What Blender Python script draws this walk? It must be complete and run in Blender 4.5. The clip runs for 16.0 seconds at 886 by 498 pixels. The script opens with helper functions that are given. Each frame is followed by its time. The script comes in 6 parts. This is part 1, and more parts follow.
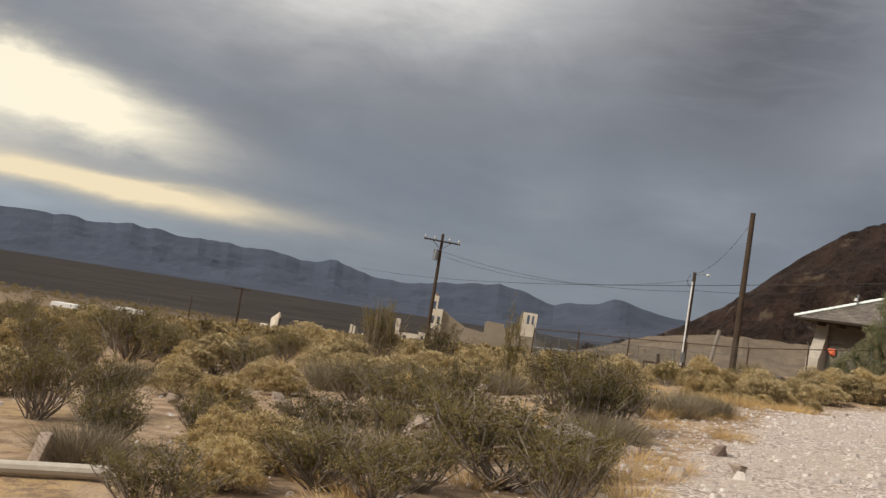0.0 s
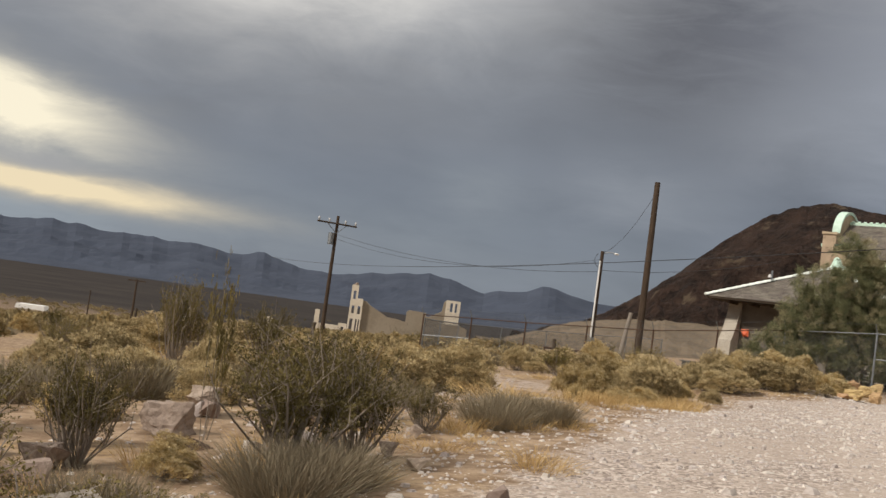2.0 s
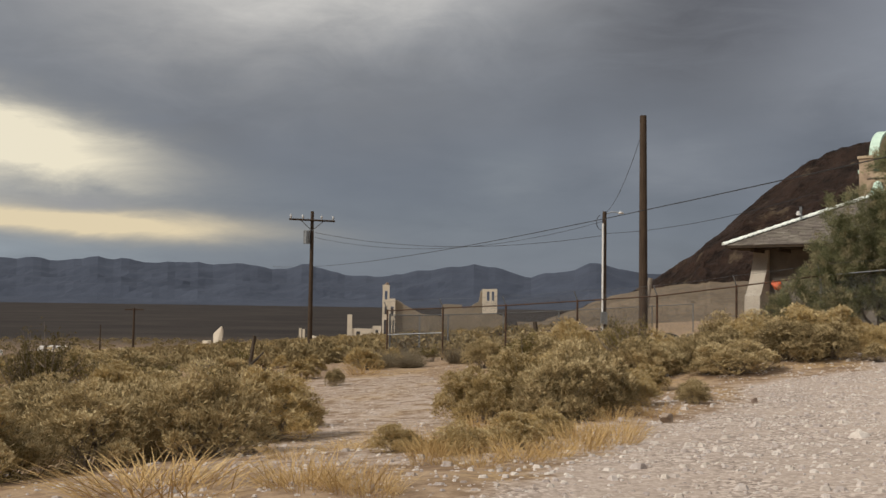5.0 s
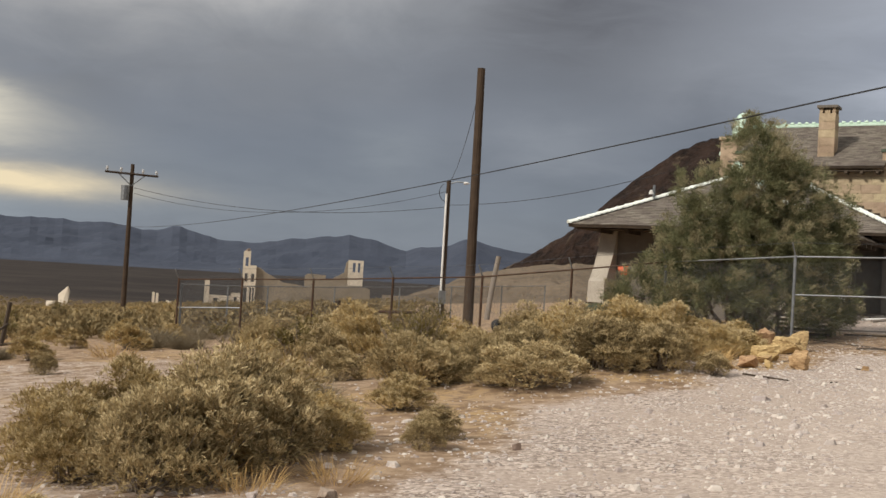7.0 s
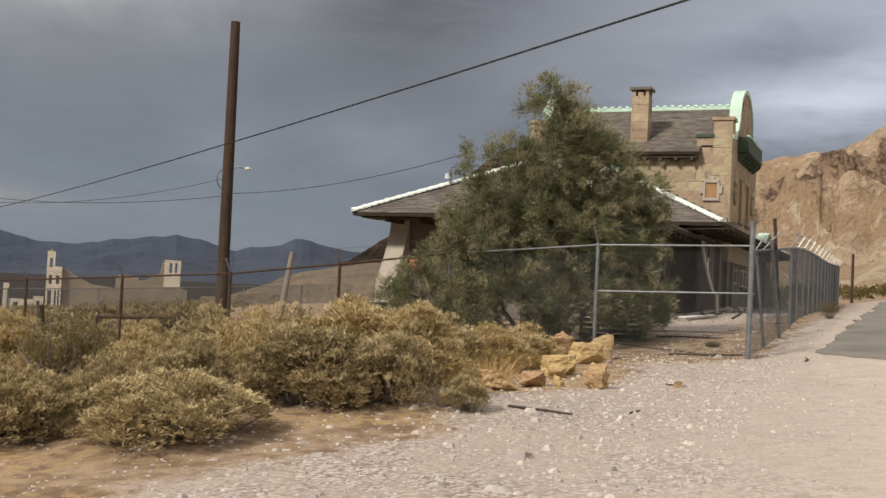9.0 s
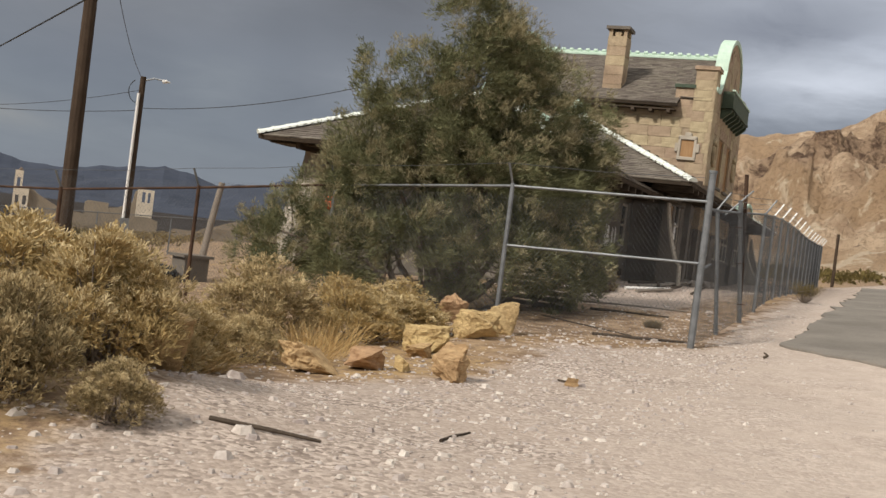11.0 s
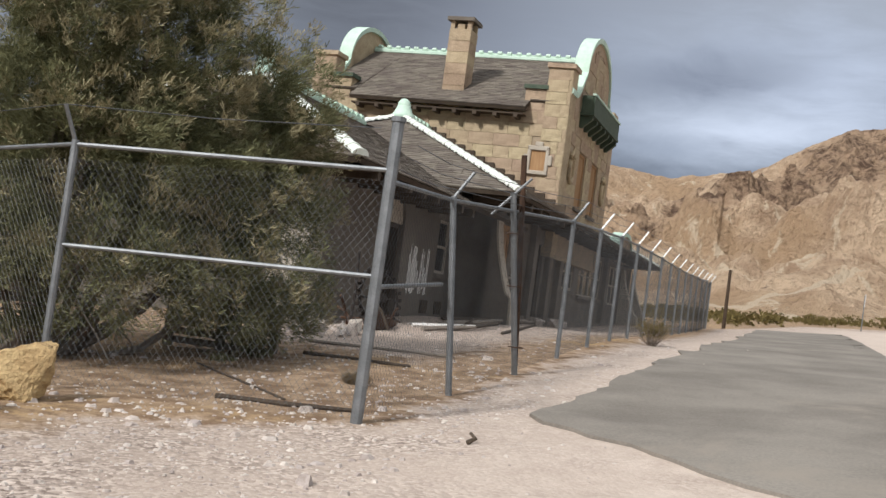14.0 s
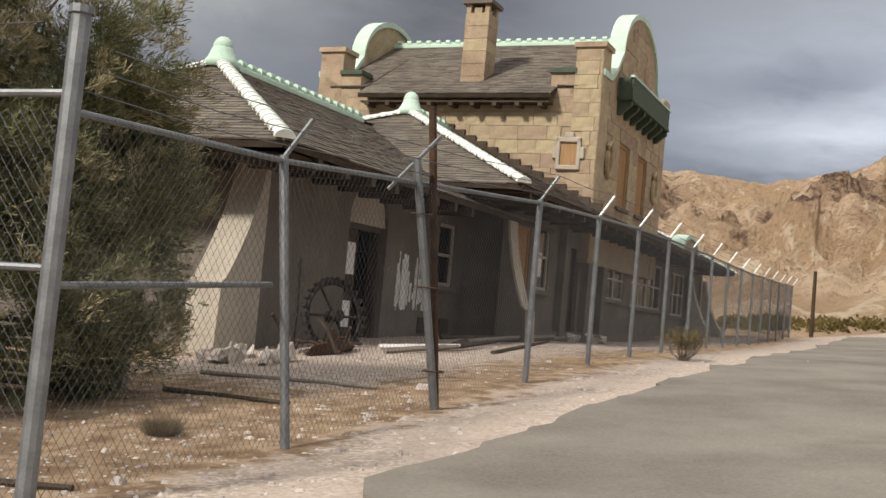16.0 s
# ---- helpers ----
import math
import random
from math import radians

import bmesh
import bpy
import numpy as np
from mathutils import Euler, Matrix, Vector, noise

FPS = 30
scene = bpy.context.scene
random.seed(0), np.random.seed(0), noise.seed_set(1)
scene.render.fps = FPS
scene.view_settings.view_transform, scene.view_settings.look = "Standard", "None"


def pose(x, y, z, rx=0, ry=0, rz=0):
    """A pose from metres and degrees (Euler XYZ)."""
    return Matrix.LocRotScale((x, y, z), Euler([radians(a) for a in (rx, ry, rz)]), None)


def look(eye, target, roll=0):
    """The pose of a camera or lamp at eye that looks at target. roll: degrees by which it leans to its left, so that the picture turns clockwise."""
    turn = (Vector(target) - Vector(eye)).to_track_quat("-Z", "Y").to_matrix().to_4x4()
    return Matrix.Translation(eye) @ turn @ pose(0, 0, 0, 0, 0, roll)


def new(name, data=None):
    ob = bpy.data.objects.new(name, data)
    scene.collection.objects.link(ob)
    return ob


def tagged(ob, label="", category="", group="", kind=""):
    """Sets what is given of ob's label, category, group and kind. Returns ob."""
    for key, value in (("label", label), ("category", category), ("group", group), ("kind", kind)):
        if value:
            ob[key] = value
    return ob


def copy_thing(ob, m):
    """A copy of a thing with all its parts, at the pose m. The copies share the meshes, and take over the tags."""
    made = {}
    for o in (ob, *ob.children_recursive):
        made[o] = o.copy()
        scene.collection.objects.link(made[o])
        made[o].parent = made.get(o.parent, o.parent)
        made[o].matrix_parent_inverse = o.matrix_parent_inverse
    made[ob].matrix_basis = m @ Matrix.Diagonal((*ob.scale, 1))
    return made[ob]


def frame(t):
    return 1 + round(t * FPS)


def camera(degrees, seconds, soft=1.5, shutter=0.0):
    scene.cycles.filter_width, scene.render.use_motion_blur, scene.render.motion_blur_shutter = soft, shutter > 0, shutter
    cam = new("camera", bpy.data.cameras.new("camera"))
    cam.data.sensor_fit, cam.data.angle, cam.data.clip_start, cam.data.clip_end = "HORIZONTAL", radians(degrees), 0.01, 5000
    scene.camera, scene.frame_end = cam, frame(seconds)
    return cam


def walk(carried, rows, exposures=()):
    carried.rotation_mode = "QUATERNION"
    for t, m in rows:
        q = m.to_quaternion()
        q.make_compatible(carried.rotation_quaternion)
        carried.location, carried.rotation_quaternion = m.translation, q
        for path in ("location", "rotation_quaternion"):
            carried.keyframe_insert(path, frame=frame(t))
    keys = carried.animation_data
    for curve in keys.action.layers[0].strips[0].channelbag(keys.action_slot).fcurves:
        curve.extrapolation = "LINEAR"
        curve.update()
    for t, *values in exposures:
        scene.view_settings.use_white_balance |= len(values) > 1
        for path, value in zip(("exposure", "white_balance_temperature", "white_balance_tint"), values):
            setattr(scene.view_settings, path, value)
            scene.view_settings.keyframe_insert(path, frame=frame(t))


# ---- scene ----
cam = camera(45.58, 16.0)

# seconds, eye x y z, yaw, pitch, lean to the left
PATH = [
    (0, -0.846, -0.152, 1.502, -3.29, 3.50, 9.11),
    (0.5, -0.192, 1.032, 1.503, -4.67, 2.99, 10.01),
    (1, 0.496, 2.231, 1.541, -5.02, 3.80, 7.97),
    (1.5, 1.176, 3.425, 1.554, -5.26, 2.36, 9.09),
    (2, 1.820, 4.677, 1.634, -7.14, 3.52, 7.92),
    (2.5, 2.529, 5.897, 1.640, -6.32, 3.43, 9.35),
    (3, 3.233, 7.120, 1.682, -5.98, 3.05, 8.83),
    (3.2, 3.514, 7.603, 1.702, -5.88, 3.34, 7.91),
    (5.3, 6.391, 12.782, 1.872, -4.71, 2.81, 0.54),
    (5.5, 6.658, 13.244, 1.896, -4.79, 1.45, 0.45),
    (6, 7.357, 14.468, 1.967, -9.08, 0.82, 1.74),
    (6.5, 8.059, 15.642, 1.989, -10.02, 1.88, 1.70),
    (7, 8.739, 16.879, 2.015, -11.58, 1.66, 3.46),
    (7.5, 9.478, 18.061, 2.042, -11.75, 1.02, 2.12),
    (8, 10.210, 19.169, 2.048, -14.92, 1.74, 2.25),
    (8.5, 11.018, 20.299, 2.054, -17.60, 2.31, 2.21),
    (9, 11.777, 21.355, 2.069, -20.65, 2.11, 2.79),
    (9.2, 12.126, 21.793, 2.069, -21.65, 2.57, 2.86),
    (11.3, 15.732, 25.645, 2.072, -21.64, -0.71, 7.60),
    (11.5, 16.107, 25.984, 2.050, -22.21, -0.80, 7.49),
    (12, 17.077, 26.779, 2.065, -25.37, 1.49, 7.70),
    (12.5, 18.087, 27.614, 2.064, -27.03, -0.09, 8.23),
    (13, 19.026, 28.405, 2.041, -27.92, 1.83, 9.54),
    (13.3, 19.635, 28.831, 2.081, -25.64, -3.04, 8.40),
    (13.5, 20.070, 29.072, 2.131, -24.62, -0.12, 5.10),
    (14, 21.006, 29.748, 2.170, -25.22, 2.44, 7.68),
    (14.5, 21.926, 30.544, 2.152, -25.72, 3.07, 4.96),
    (15, 22.619, 31.055, 2.177, -27.72, 3.41, 2.98),
    (15.5, 23.589, 31.756, 2.198, -21.07, 3.56, 3.18),
    (16, 24.350, 32.268, 2.227, -19.88, 3.11, 5.14),
]


def eye_pose(x, y, z, yaw, pitch, lean):
    a, b = radians(yaw), radians(pitch)
    return look((x, y, z), (x - math.sin(a) * math.cos(b), y + math.cos(a) * math.cos(b), z + math.sin(b)), lean)


walk(
    cam,
    [(t, eye_pose(*p)) for t, *p in PATH],
    exposures=[
        (0, 0.05, 6500, 10), (2.0, 0.0, 6500, 10), (3.0, -0.1, 6500, 10), (5.5, -0.22, 6500, 10), (6.0, -0.12, 6500, 10), (6.5, 0.06, 6500, 10), (7.0, 0.0, 6500, 10), (9.0, 0.0, 6500, 10),
        (12.5, 0.0, 6400, 10), (13.0, 0.02, 6150, 10), (13.5, -0.1, 5900, 10), (14.0, 0.16, 6000, 10), (14.5, 0.1, 6150, 10), (15.0, 0.12, 6400, 10), (15.5, 0.12, 6450, 10), (16.0, 0.18, 6500, 10),
    ],
)

# ---------------- light ----------------
SUN_BEARING, SUN_HEIGHT = 245.0, 38.0
sun = new("sun", bpy.data.lights.new("sun", "SUN"))
sun.data.energy, sun.data.angle, sun.data.color = 3.5, radians(7), (1.0, 0.93, 0.84)
sun.matrix_world = look(
    (0, 0, 60),
    (
        -math.sin(radians(SUN_BEARING)) * math.cos(radians(SUN_HEIGHT)),
        -math.cos(radians(SUN_BEARING)) * math.cos(radians(SUN_HEIGHT)),
        60 - math.sin(radians(SUN_HEIGHT)),
    ),
)


class Nodes:
    """Short writing of node trees."""

    def __init__(self, tree):
        self.t = tree
        tree.nodes.clear()

    def add(self, kind, **values):
        n = self.t.nodes.new(kind)
        for k, v in values.items():
            if k == "attribute_name":
                n.attribute_name = v
            elif k == "sky_type":
                n.sky_type = v
            else:
                n.inputs[k.replace("_", " ")].default_value = v
        return n

    def join(self, a, b):
        self.t.links.new(a, b)

    def math(self, op, a, b=None, c=None):
        n = self.t.nodes.new("ShaderNodeMath")
        n.operation = op
        for i, v in enumerate((a, b, c)):
            if v is None:
                continue
            if isinstance(v, (int, float)):
                n.inputs[i].default_value = v
            else:
                self.join(v, n.inputs[i])
        return n.outputs[0]

    def mix(self, fac, a, b, blend="MIX"):
        n = self.t.nodes.new("ShaderNodeMix")
        n.data_type, n.blend_type = "RGBA", blend
        for sock, v in ((n.inputs[0], fac), (n.inputs[6], a), (n.inputs[7], b)):
            if isinstance(v, (int, float)):
                sock.default_value = v
            elif isinstance(v, tuple):
                sock.default_value = (*v, 1) if len(v) == 3 else v
            else:
                self.join(v, sock)
        return n.outputs[2]

    def noise(self, vec, scale, detail=4.0, rough=0.55, distort=0.0):
        n = self.t.nodes.new("ShaderNodeTexNoise")
        n.inputs["Scale"].default_value, n.inputs["Detail"].default_value = scale, detail
        n.inputs["Roughness"].default_value, n.inputs["Distortion"].default_value = rough, distort
        if vec is not None:
            self.join(vec, n.inputs["Vector"])
        return n.outputs["Fac"]

    def ramp(self, fac, lo, hi):
        n = self.t.nodes.new("ShaderNodeMapRange")
        n.interpolation_type = "SMOOTHSTEP"
        n.inputs["From Min"].default_value, n.inputs["From Max"].default_value = lo, hi
        self.join(fac, n.inputs["Value"])
        return n.outputs[0]


def make_sky():
    """A storm sky: heavy grey cloud, rain veils to the horizon, and breaks of warm light to the west."""
    w = bpy.data.worlds.new("sky")
    scene.world = w
    w.use_nodes = True
    n = Nodes(w.node_tree)
    sky = n.add("ShaderNodeTexSky", sky_type="NISHITA")
    sky.sun_disc = False
    sky.sun_elevation, sky.sun_rotation = radians(SUN_HEIGHT), radians(SUN_BEARING)
    blue = n.mix(1.0, sky.outputs[0], (0.09, 0.09, 0.09), "MULTIPLY")
    co = n.add("ShaderNodeTexCoord")
    sep = n.add("ShaderNodeSeparateXYZ")
    n.join(co.outputs["Generated"], sep.inputs[0])
    x, y, z = sep.outputs
    # bearing and height in degrees
    az = n.math("MULTIPLY", n.math("ARCTAN2", x, y), 57.296)
    el = n.math("MULTIPLY", n.math("ARCSINE", z), 57.296)
    # cloud plane coordinates
    zz = n.math("ADD", n.math("MAXIMUM", z, 0.0), 0.16)
    comb = n.add("ShaderNodeCombineXYZ")
    n.join(n.math("DIVIDE", x, zz), comb.inputs[0])
    n.join(n.math("DIVIDE", y, zz), comb.inputs[1])
    big = n.noise(comb.outputs[0], 0.55, 5, 0.5, 0.4)
    fine = n.noise(comb.outputs[0], 2.2, 6, 0.55, 0.3)
    veil = n.add("ShaderNodeCombineXYZ")
    n.join(n.math("MULTIPLY", az, 0.13), veil.inputs[0])
    n.join(n.math("MULTIPLY", el, 0.012), veil.inputs[1])
    streak = n.noise(veil.outputs[0], 1.0, 3, 0.5)
    sky_grid = n.add("ShaderNodeCombineXYZ")
    n.join(n.math("MULTIPLY", az, 0.16), sky_grid.inputs[0])
    n.join(n.math("MULTIPLY", el, 0.34), sky_grid.inputs[1])
    curl = n.noise(sky_grid.outputs[0], 1.0, 6, 0.6, 0.6)
    # grey cloud, lighter with height
    lift = n.ramp(el, 4.0, 46.0)
    c = n.mix(lift, (0.148, 0.168, 0.206), (1.00, 0.985, 0.95))
    shade = n.math("ADD", n.math("ADD", n.math("MULTIPLY", big, 0.8), n.math("MULTIPLY", fine, 0.25)), n.math("MULTIPLY", n.math("SUBTRACT", curl, 0.05), 0.28))
    shade = n.math("ADD", shade, n.math("MULTIPLY", n.math("MULTIPLY", streak, 0.35), n.math("SUBTRACT", 1.0, n.ramp(el, 4.0, 16.0))))
    lum = n.math("ADD", n.math("MULTIPLY", shade, 1.35), 0.05)
    col = n.add("ShaderNodeCombineXYZ")
    for i in range(3):
        n.join(lum, col.inputs[i])
    c = n.mix(1.0, c, col.outputs[0], "MULTIPLY")

    wisp = n.add("ShaderNodeCombineXYZ")
    n.join(n.math("MULTIPLY", az, 0.22), wisp.inputs[0])
    n.join(n.math("MULTIPLY", el, 0.9), wisp.inputs[1])
    streaks = n.noise(wisp.outputs[0], 1.0, 6, 0.62, 0.5)

    def break_in_cloud(base, bearing, height, wide, high, tilt, colour, power):
        k = min(1.0, high / 1.9)
        wob = n.math("ADD", n.math("MULTIPLY", n.math("SUBTRACT", fine, 0.5), 2.0 * k), n.math("MULTIPLY", n.math("SUBTRACT", curl, 0.5), 3.0 * k))
        dx = n.math("SUBTRACT", az, bearing)
        dy = n.math("ADD", n.math("SUBTRACT", n.math("SUBTRACT", el, height), n.math("MULTIPLY", dx, tilt)), wob)
        d = n.math("ADD", n.math("POWER", n.math("DIVIDE", dx, wide), 2.0), n.math("POWER", n.math("DIVIDE", dy, high), 2.0))
        f = n.math("MULTIPLY", n.math("EXPONENT", n.math("MULTIPLY", d, -1.0)), power)
        f = n.math("MULTIPLY", f, n.math("ADD", 0.45, n.math("MULTIPLY", streaks, 1.1)))
        return n.mix(n.math("MINIMUM", f, 1.0), base, colour)

    c = break_in_cloud(c, 2.0, 3.0, 26.0, 3.2, 0.0, (0.225, 0.253, 0.292), 0.8)
    c = break_in_cloud(c, 20.0, 16.5, 9.0, 6.0, 0.1, (0.118, 0.119, 0.130), 0.95)
    c = break_in_cloud(c, -8.0, 14.5, 9.0, 4.0, 0.05, (0.33, 0.33, 0.335), 0.7)
    c = break_in_cloud(c, 2.0, 11.0, 8.0, 3.0, 0.05, (0.215, 0.222, 0.24), 0.6)
    c = break_in_cloud(c, -8.5, 8.5, 4.0, 3.0, 0.1, (0.175, 0.182, 0.20), 0.5)
    c = break_in_cloud(c, -21.0, 5.6, 11.0, 2.6, 0.0, (0.36, 0.37, 0.38), 0.9)
    c = break_in_cloud(c, -21.5, 2.3, 12.0, 1.1, 0.0, (0.33, 0.38, 0.43), 0.85)
    c = break_in_cloud(c, -19.5, 8.2, 6.6, 1.5, -0.16, (1.00, 0.91, 0.70), 1.9)
    c = break_in_cloud(c, -26.0, 7.2, 6.0, 2.6, 0.0, (0.98, 0.90, 0.72), 1.2)
    c = break_in_cloud(c, -15.5, 3.9, 8.0, 0.62, -0.02, (0.88, 0.74, 0.50), 1.7)
    c = break_in_cloud(c, -14.0, 4.9, 2.4, 0.35, -0.02, (0.36, 0.36, 0.37), 0.8)
    c = break_in_cloud(c, -2.0, 17.6, 10.0, 3.4, 0.06, (0.70, 0.68, 0.645), 1.15)
    c = break_in_cloud(c, 8.5, 7.0, 2.6, 1.7, 0.0, (0.27, 0.295, 0.325), 0.55)
    c = break_in_cloud(c, 17.0, 7.6, 5.0, 1.8, 0.0, (0.285, 0.305, 0.34), 0.6)
    c = break_in_cloud(c, 25.0, 12.0, 4.5, 2.2, 0.15, (0.25, 0.262, 0.29), 0.6)
    c = break_in_cloud(c, 30.0, 16.5, 9.0, 3.6, 0.0, (0.27, 0.285, 0.33), 0.45)
    c = break_in_cloud(c, 43.0, 13.0, 11.0, 3.8, 0.05, (0.56, 0.60, 0.68), 0.9)
    c = break_in_cloud(c, 38.0, 13.2, 5.5, 1.5, 0.12, (0.20, 0.215, 0.26), 0.75)
    c = break_in_cloud(c, 41.0, 10.3, 6.5, 1.1, 0.05, (0.66, 0.70, 0.78), 0.9)
    c = break_in_cloud(c, 36.0, 9.4, 3.0, 0.7, 0.0, (0.30, 0.33, 0.39), 0.6)
    c = n.mix(0.05, c, blue)
    bg = n.add("ShaderNodeBackground")
    n.join(c, bg.inputs["Color"])
    bg.inputs["Strength"].default_value = 1.0
    out = n.add("ShaderNodeOutputWorld")
    n.join(bg.outputs[0], out.inputs[0])


make_sky()


# ---------------- materials ----------------
def material(name, dark, light, scale=3.0, fine=40.0, rough=0.85, bump=0.3, metal=0.0, spots=None, spot_at=(0.62, 0.7), vary=0.0, island=0.0, world=False, wave=None, relief=0.02):
    """Two-scale mottled surface. spots: a third colour in patches. vary: change from object to object. island: from piece to piece."""
    m = bpy.data.materials.new(name)
    m.use_nodes = True
    n = Nodes(m.node_tree)
    if world:
        vec = n.add("ShaderNodeNewGeometry").outputs["Position"]
    else:
        vec = n.add("ShaderNodeTexCoord").outputs["Object"]
    a, b = n.noise(vec, scale, 4, 0.6), n.noise(vec, fine, 5, 0.65)
    f = n.math("ADD", n.math("MULTIPLY", n.ramp(a, 0.3, 0.7), 0.55), n.math("MULTIPLY", n.ramp(b, 0.25, 0.75), 0.45))
    if wave:
        st = n.t.nodes.new("ShaderNodeMapping")
        st.inputs["Scale"].default_value = wave
        n.join(vec, st.inputs["Vector"])
        g = n.noise(st.outputs[0], 1.0, 5, 0.6)
        f = n.math("ADD", n.math("MULTIPLY", f, 0.5), n.math("MULTIPLY", n.ramp(g, 0.3, 0.7), 0.5))
    c = n.mix(f, dark, light)
    if spots:
        s = n.noise(vec, scale * 0.7, 6, 0.7, 0.5)
        c = n.mix(n.ramp(s, *spot_at), c, spots)
    if vary or island:
        src = n.add("ShaderNodeObjectInfo").outputs["Random"] if vary else n.add("ShaderNodeNewGeometry").outputs["Random Per Island"]
        k = vary or island
        hsv = n.add("ShaderNodeHueSaturation")
        n.join(n.math("ADD", n.math("MULTIPLY", src, 2 * k), 1 - k), hsv.inputs["Value"])
        n.join(n.math("ADD", n.math("MULTIPLY", src, 0.03), 0.485), hsv.inputs["Hue"])
        n.join(c, hsv.inputs["Color"])
        c = hsv.outputs[0]
    p = n.add("ShaderNodeBsdfPrincipled", Roughness=rough, Metallic=metal)
    p.inputs["Specular IOR Level"].default_value = 0.12 if rough >= 0.84 else 0.4
    n.join(c, p.inputs["Base Color"])
    n.join(n.math("ADD", n.math("MULTIPLY", b, 0.2), rough - 0.1), p.inputs["Roughness"])
    if bump:
        bp = n.add("ShaderNodeBump", Strength=bump, Distance=relief)
        n.join(n.math("ADD", b, n.math("MULTIPLY", a, 0.6)), bp.inputs["Height"])
        n.join(bp.outputs[0], p.inputs["Normal"])
    o = n.add("ShaderNodeOutputMaterial")
    n.join(p.outputs[0], o.inputs[0])
    return m


def leaf_material(name, a, b, rough=0.8, through_light=0.12):
    """Foliage: the colour changes from leaf to leaf and from plant to plant, and some light passes through."""
    m = bpy.data.materials.new(name)
    m.use_nodes = True
    n = Nodes(m.node_tree)
    r = n.add("ShaderNodeNewGeometry").outputs["Random Per Island"]
    o = n.add("ShaderNodeObjectInfo").outputs["Random"]
    clump = n.noise(n.add("ShaderNodeTexCoord").outputs["Object"], 3.0, 3)
    f = n.math("ADD", n.math("MULTIPLY", r, 0.45), n.math("MULTIPLY", n.ramp(clump, 0.3, 0.7), 0.4))
    f = n.math("ADD", f, n.math("MULTIPLY", n.math("SUBTRACT", o, 0.4), 0.45))
    c = n.mix(n.math("MAXIMUM", n.math("MINIMUM", f, 1.0), 0.0), a, b)
    d = n.add("ShaderNodeBsdfPrincipled", Roughness=rough)
    d.inputs["Specular IOR Level"].default_value = 0.15
    t = n.add("ShaderNodeBsdfTranslucent")
    n.join(c, d.inputs["Base Color"])
    n.join(c, t.inputs["Color"])
    mx = n.add("ShaderNodeMixShader", Fac=through_light)
    n.join(d.outputs[0], mx.inputs[1])
    n.join(t.outputs[0], mx.inputs[2])
    out = n.add("ShaderNodeOutputMaterial")
    n.join(mx.outputs[0], out.inputs[0])
    return m


def ground_material():
    """Pale crushed gravel where wheels and feet go, ochre dirt with straw elsewhere, scrub plain far off with cloud
    shadow in its colour.
    """
    m = bpy.data.materials.new("desert_ground")
    m.use_nodes = True
    n = Nodes(m.node_tree)
    pos = n.add("ShaderNodeNewGeometry").outputs["Position"]
    grav = n.add("ShaderNodeAttribute", attribute_name="gravel").outputs["Fac"]
    smooth = n.add("ShaderNodeAttribute", attribute_name="worn").outputs["Fac"]
    far = n.add("ShaderNodeAttribute", attribute_name="plain").outputs["Fac"]
    big, mid, fine = n.noise(pos, 0.35, 4), n.noise(pos, 3.5, 5, 0.65), n.noise(pos, 28.0, 5, 0.7)
    vor = n.add("ShaderNodeTexVoronoi", Scale=30.0)
    n.join(pos, vor.inputs["Vector"])
    peb = n.add("ShaderNodeSeparateColor")
    n.join(vor.outputs["Color"], peb.inputs[0])
    dirt = n.mix(n.ramp(mid, 0.35, 0.65), (0.180, 0.118, 0.074), (0.345, 0.25, 0.165))
    dirt = n.mix(n.math("MULTIPLY", n.ramp(big, 0.5, 0.64), n.ramp(n.noise(pos, 7.0, 5, 0.7), 0.4, 0.6)), dirt, (0.36, 0.245, 0.12))
    stone = n.mix(n.math("POWER", peb.outputs[0], 1.25), (0.175, 0.135, 0.11), (0.60, 0.505, 0.43))
    stone = n.mix(n.math("MULTIPLY", n.ramp(n.noise(pos, 0.9, 5, 0.65), 0.36, 0.60), 0.72), stone, n.mix(n.ramp(fine, 0.3, 0.7), (0.33, 0.262, 0.21), (0.45, 0.37, 0.31)))
    dust = n.mix(n.ramp(mid, 0.3, 0.7), (0.45, 0.37, 0.31), (0.55, 0.465, 0.395))
    stone = n.mix(n.math("MULTIPLY", smooth, n.ramp(n.noise(pos, 0.8, 4), 0.2, 0.46)), stone, dust)
    edge = n.math("ADD", grav, n.math("MULTIPLY", n.math("SUBTRACT", mid, 0.5), 0.9))
    c = n.mix(n.ramp(edge, 0.35, 0.65), dirt, stone)
    # cloud shadow over the far plain is put into this dark scrub colour
    scrub = n.mix(n.ramp(n.noise(pos, 0.012, 8, 0.75), 0.35, 0.65), (0.021, 0.0165, 0.0142), (0.042, 0.0335, 0.0275))
    c = n.mix(far, c, scrub)
    p = n.add("ShaderNodeBsdfPrincipled", Roughness=0.93)
    p.inputs["Specular IOR Level"].default_value = 0.1
    n.join(c, p.inputs["Base Color"])
    bp = n.add("ShaderNodeBump", Strength=0.55, Distance=0.03)
    n.join(n.math("ADD", n.math("MULTIPLY", fine, 0.5), n.math("MULTIPLY", n.math("SUBTRACT", 1.0, vor.outputs["Distance"]), 0.4)), bp.inputs["Height"])
    n.join(bp.outputs[0], p.inputs["Normal"])
    o = n.add("ShaderNodeOutputMaterial")
    n.join(p.outputs[0], o.inputs[0])
    return m


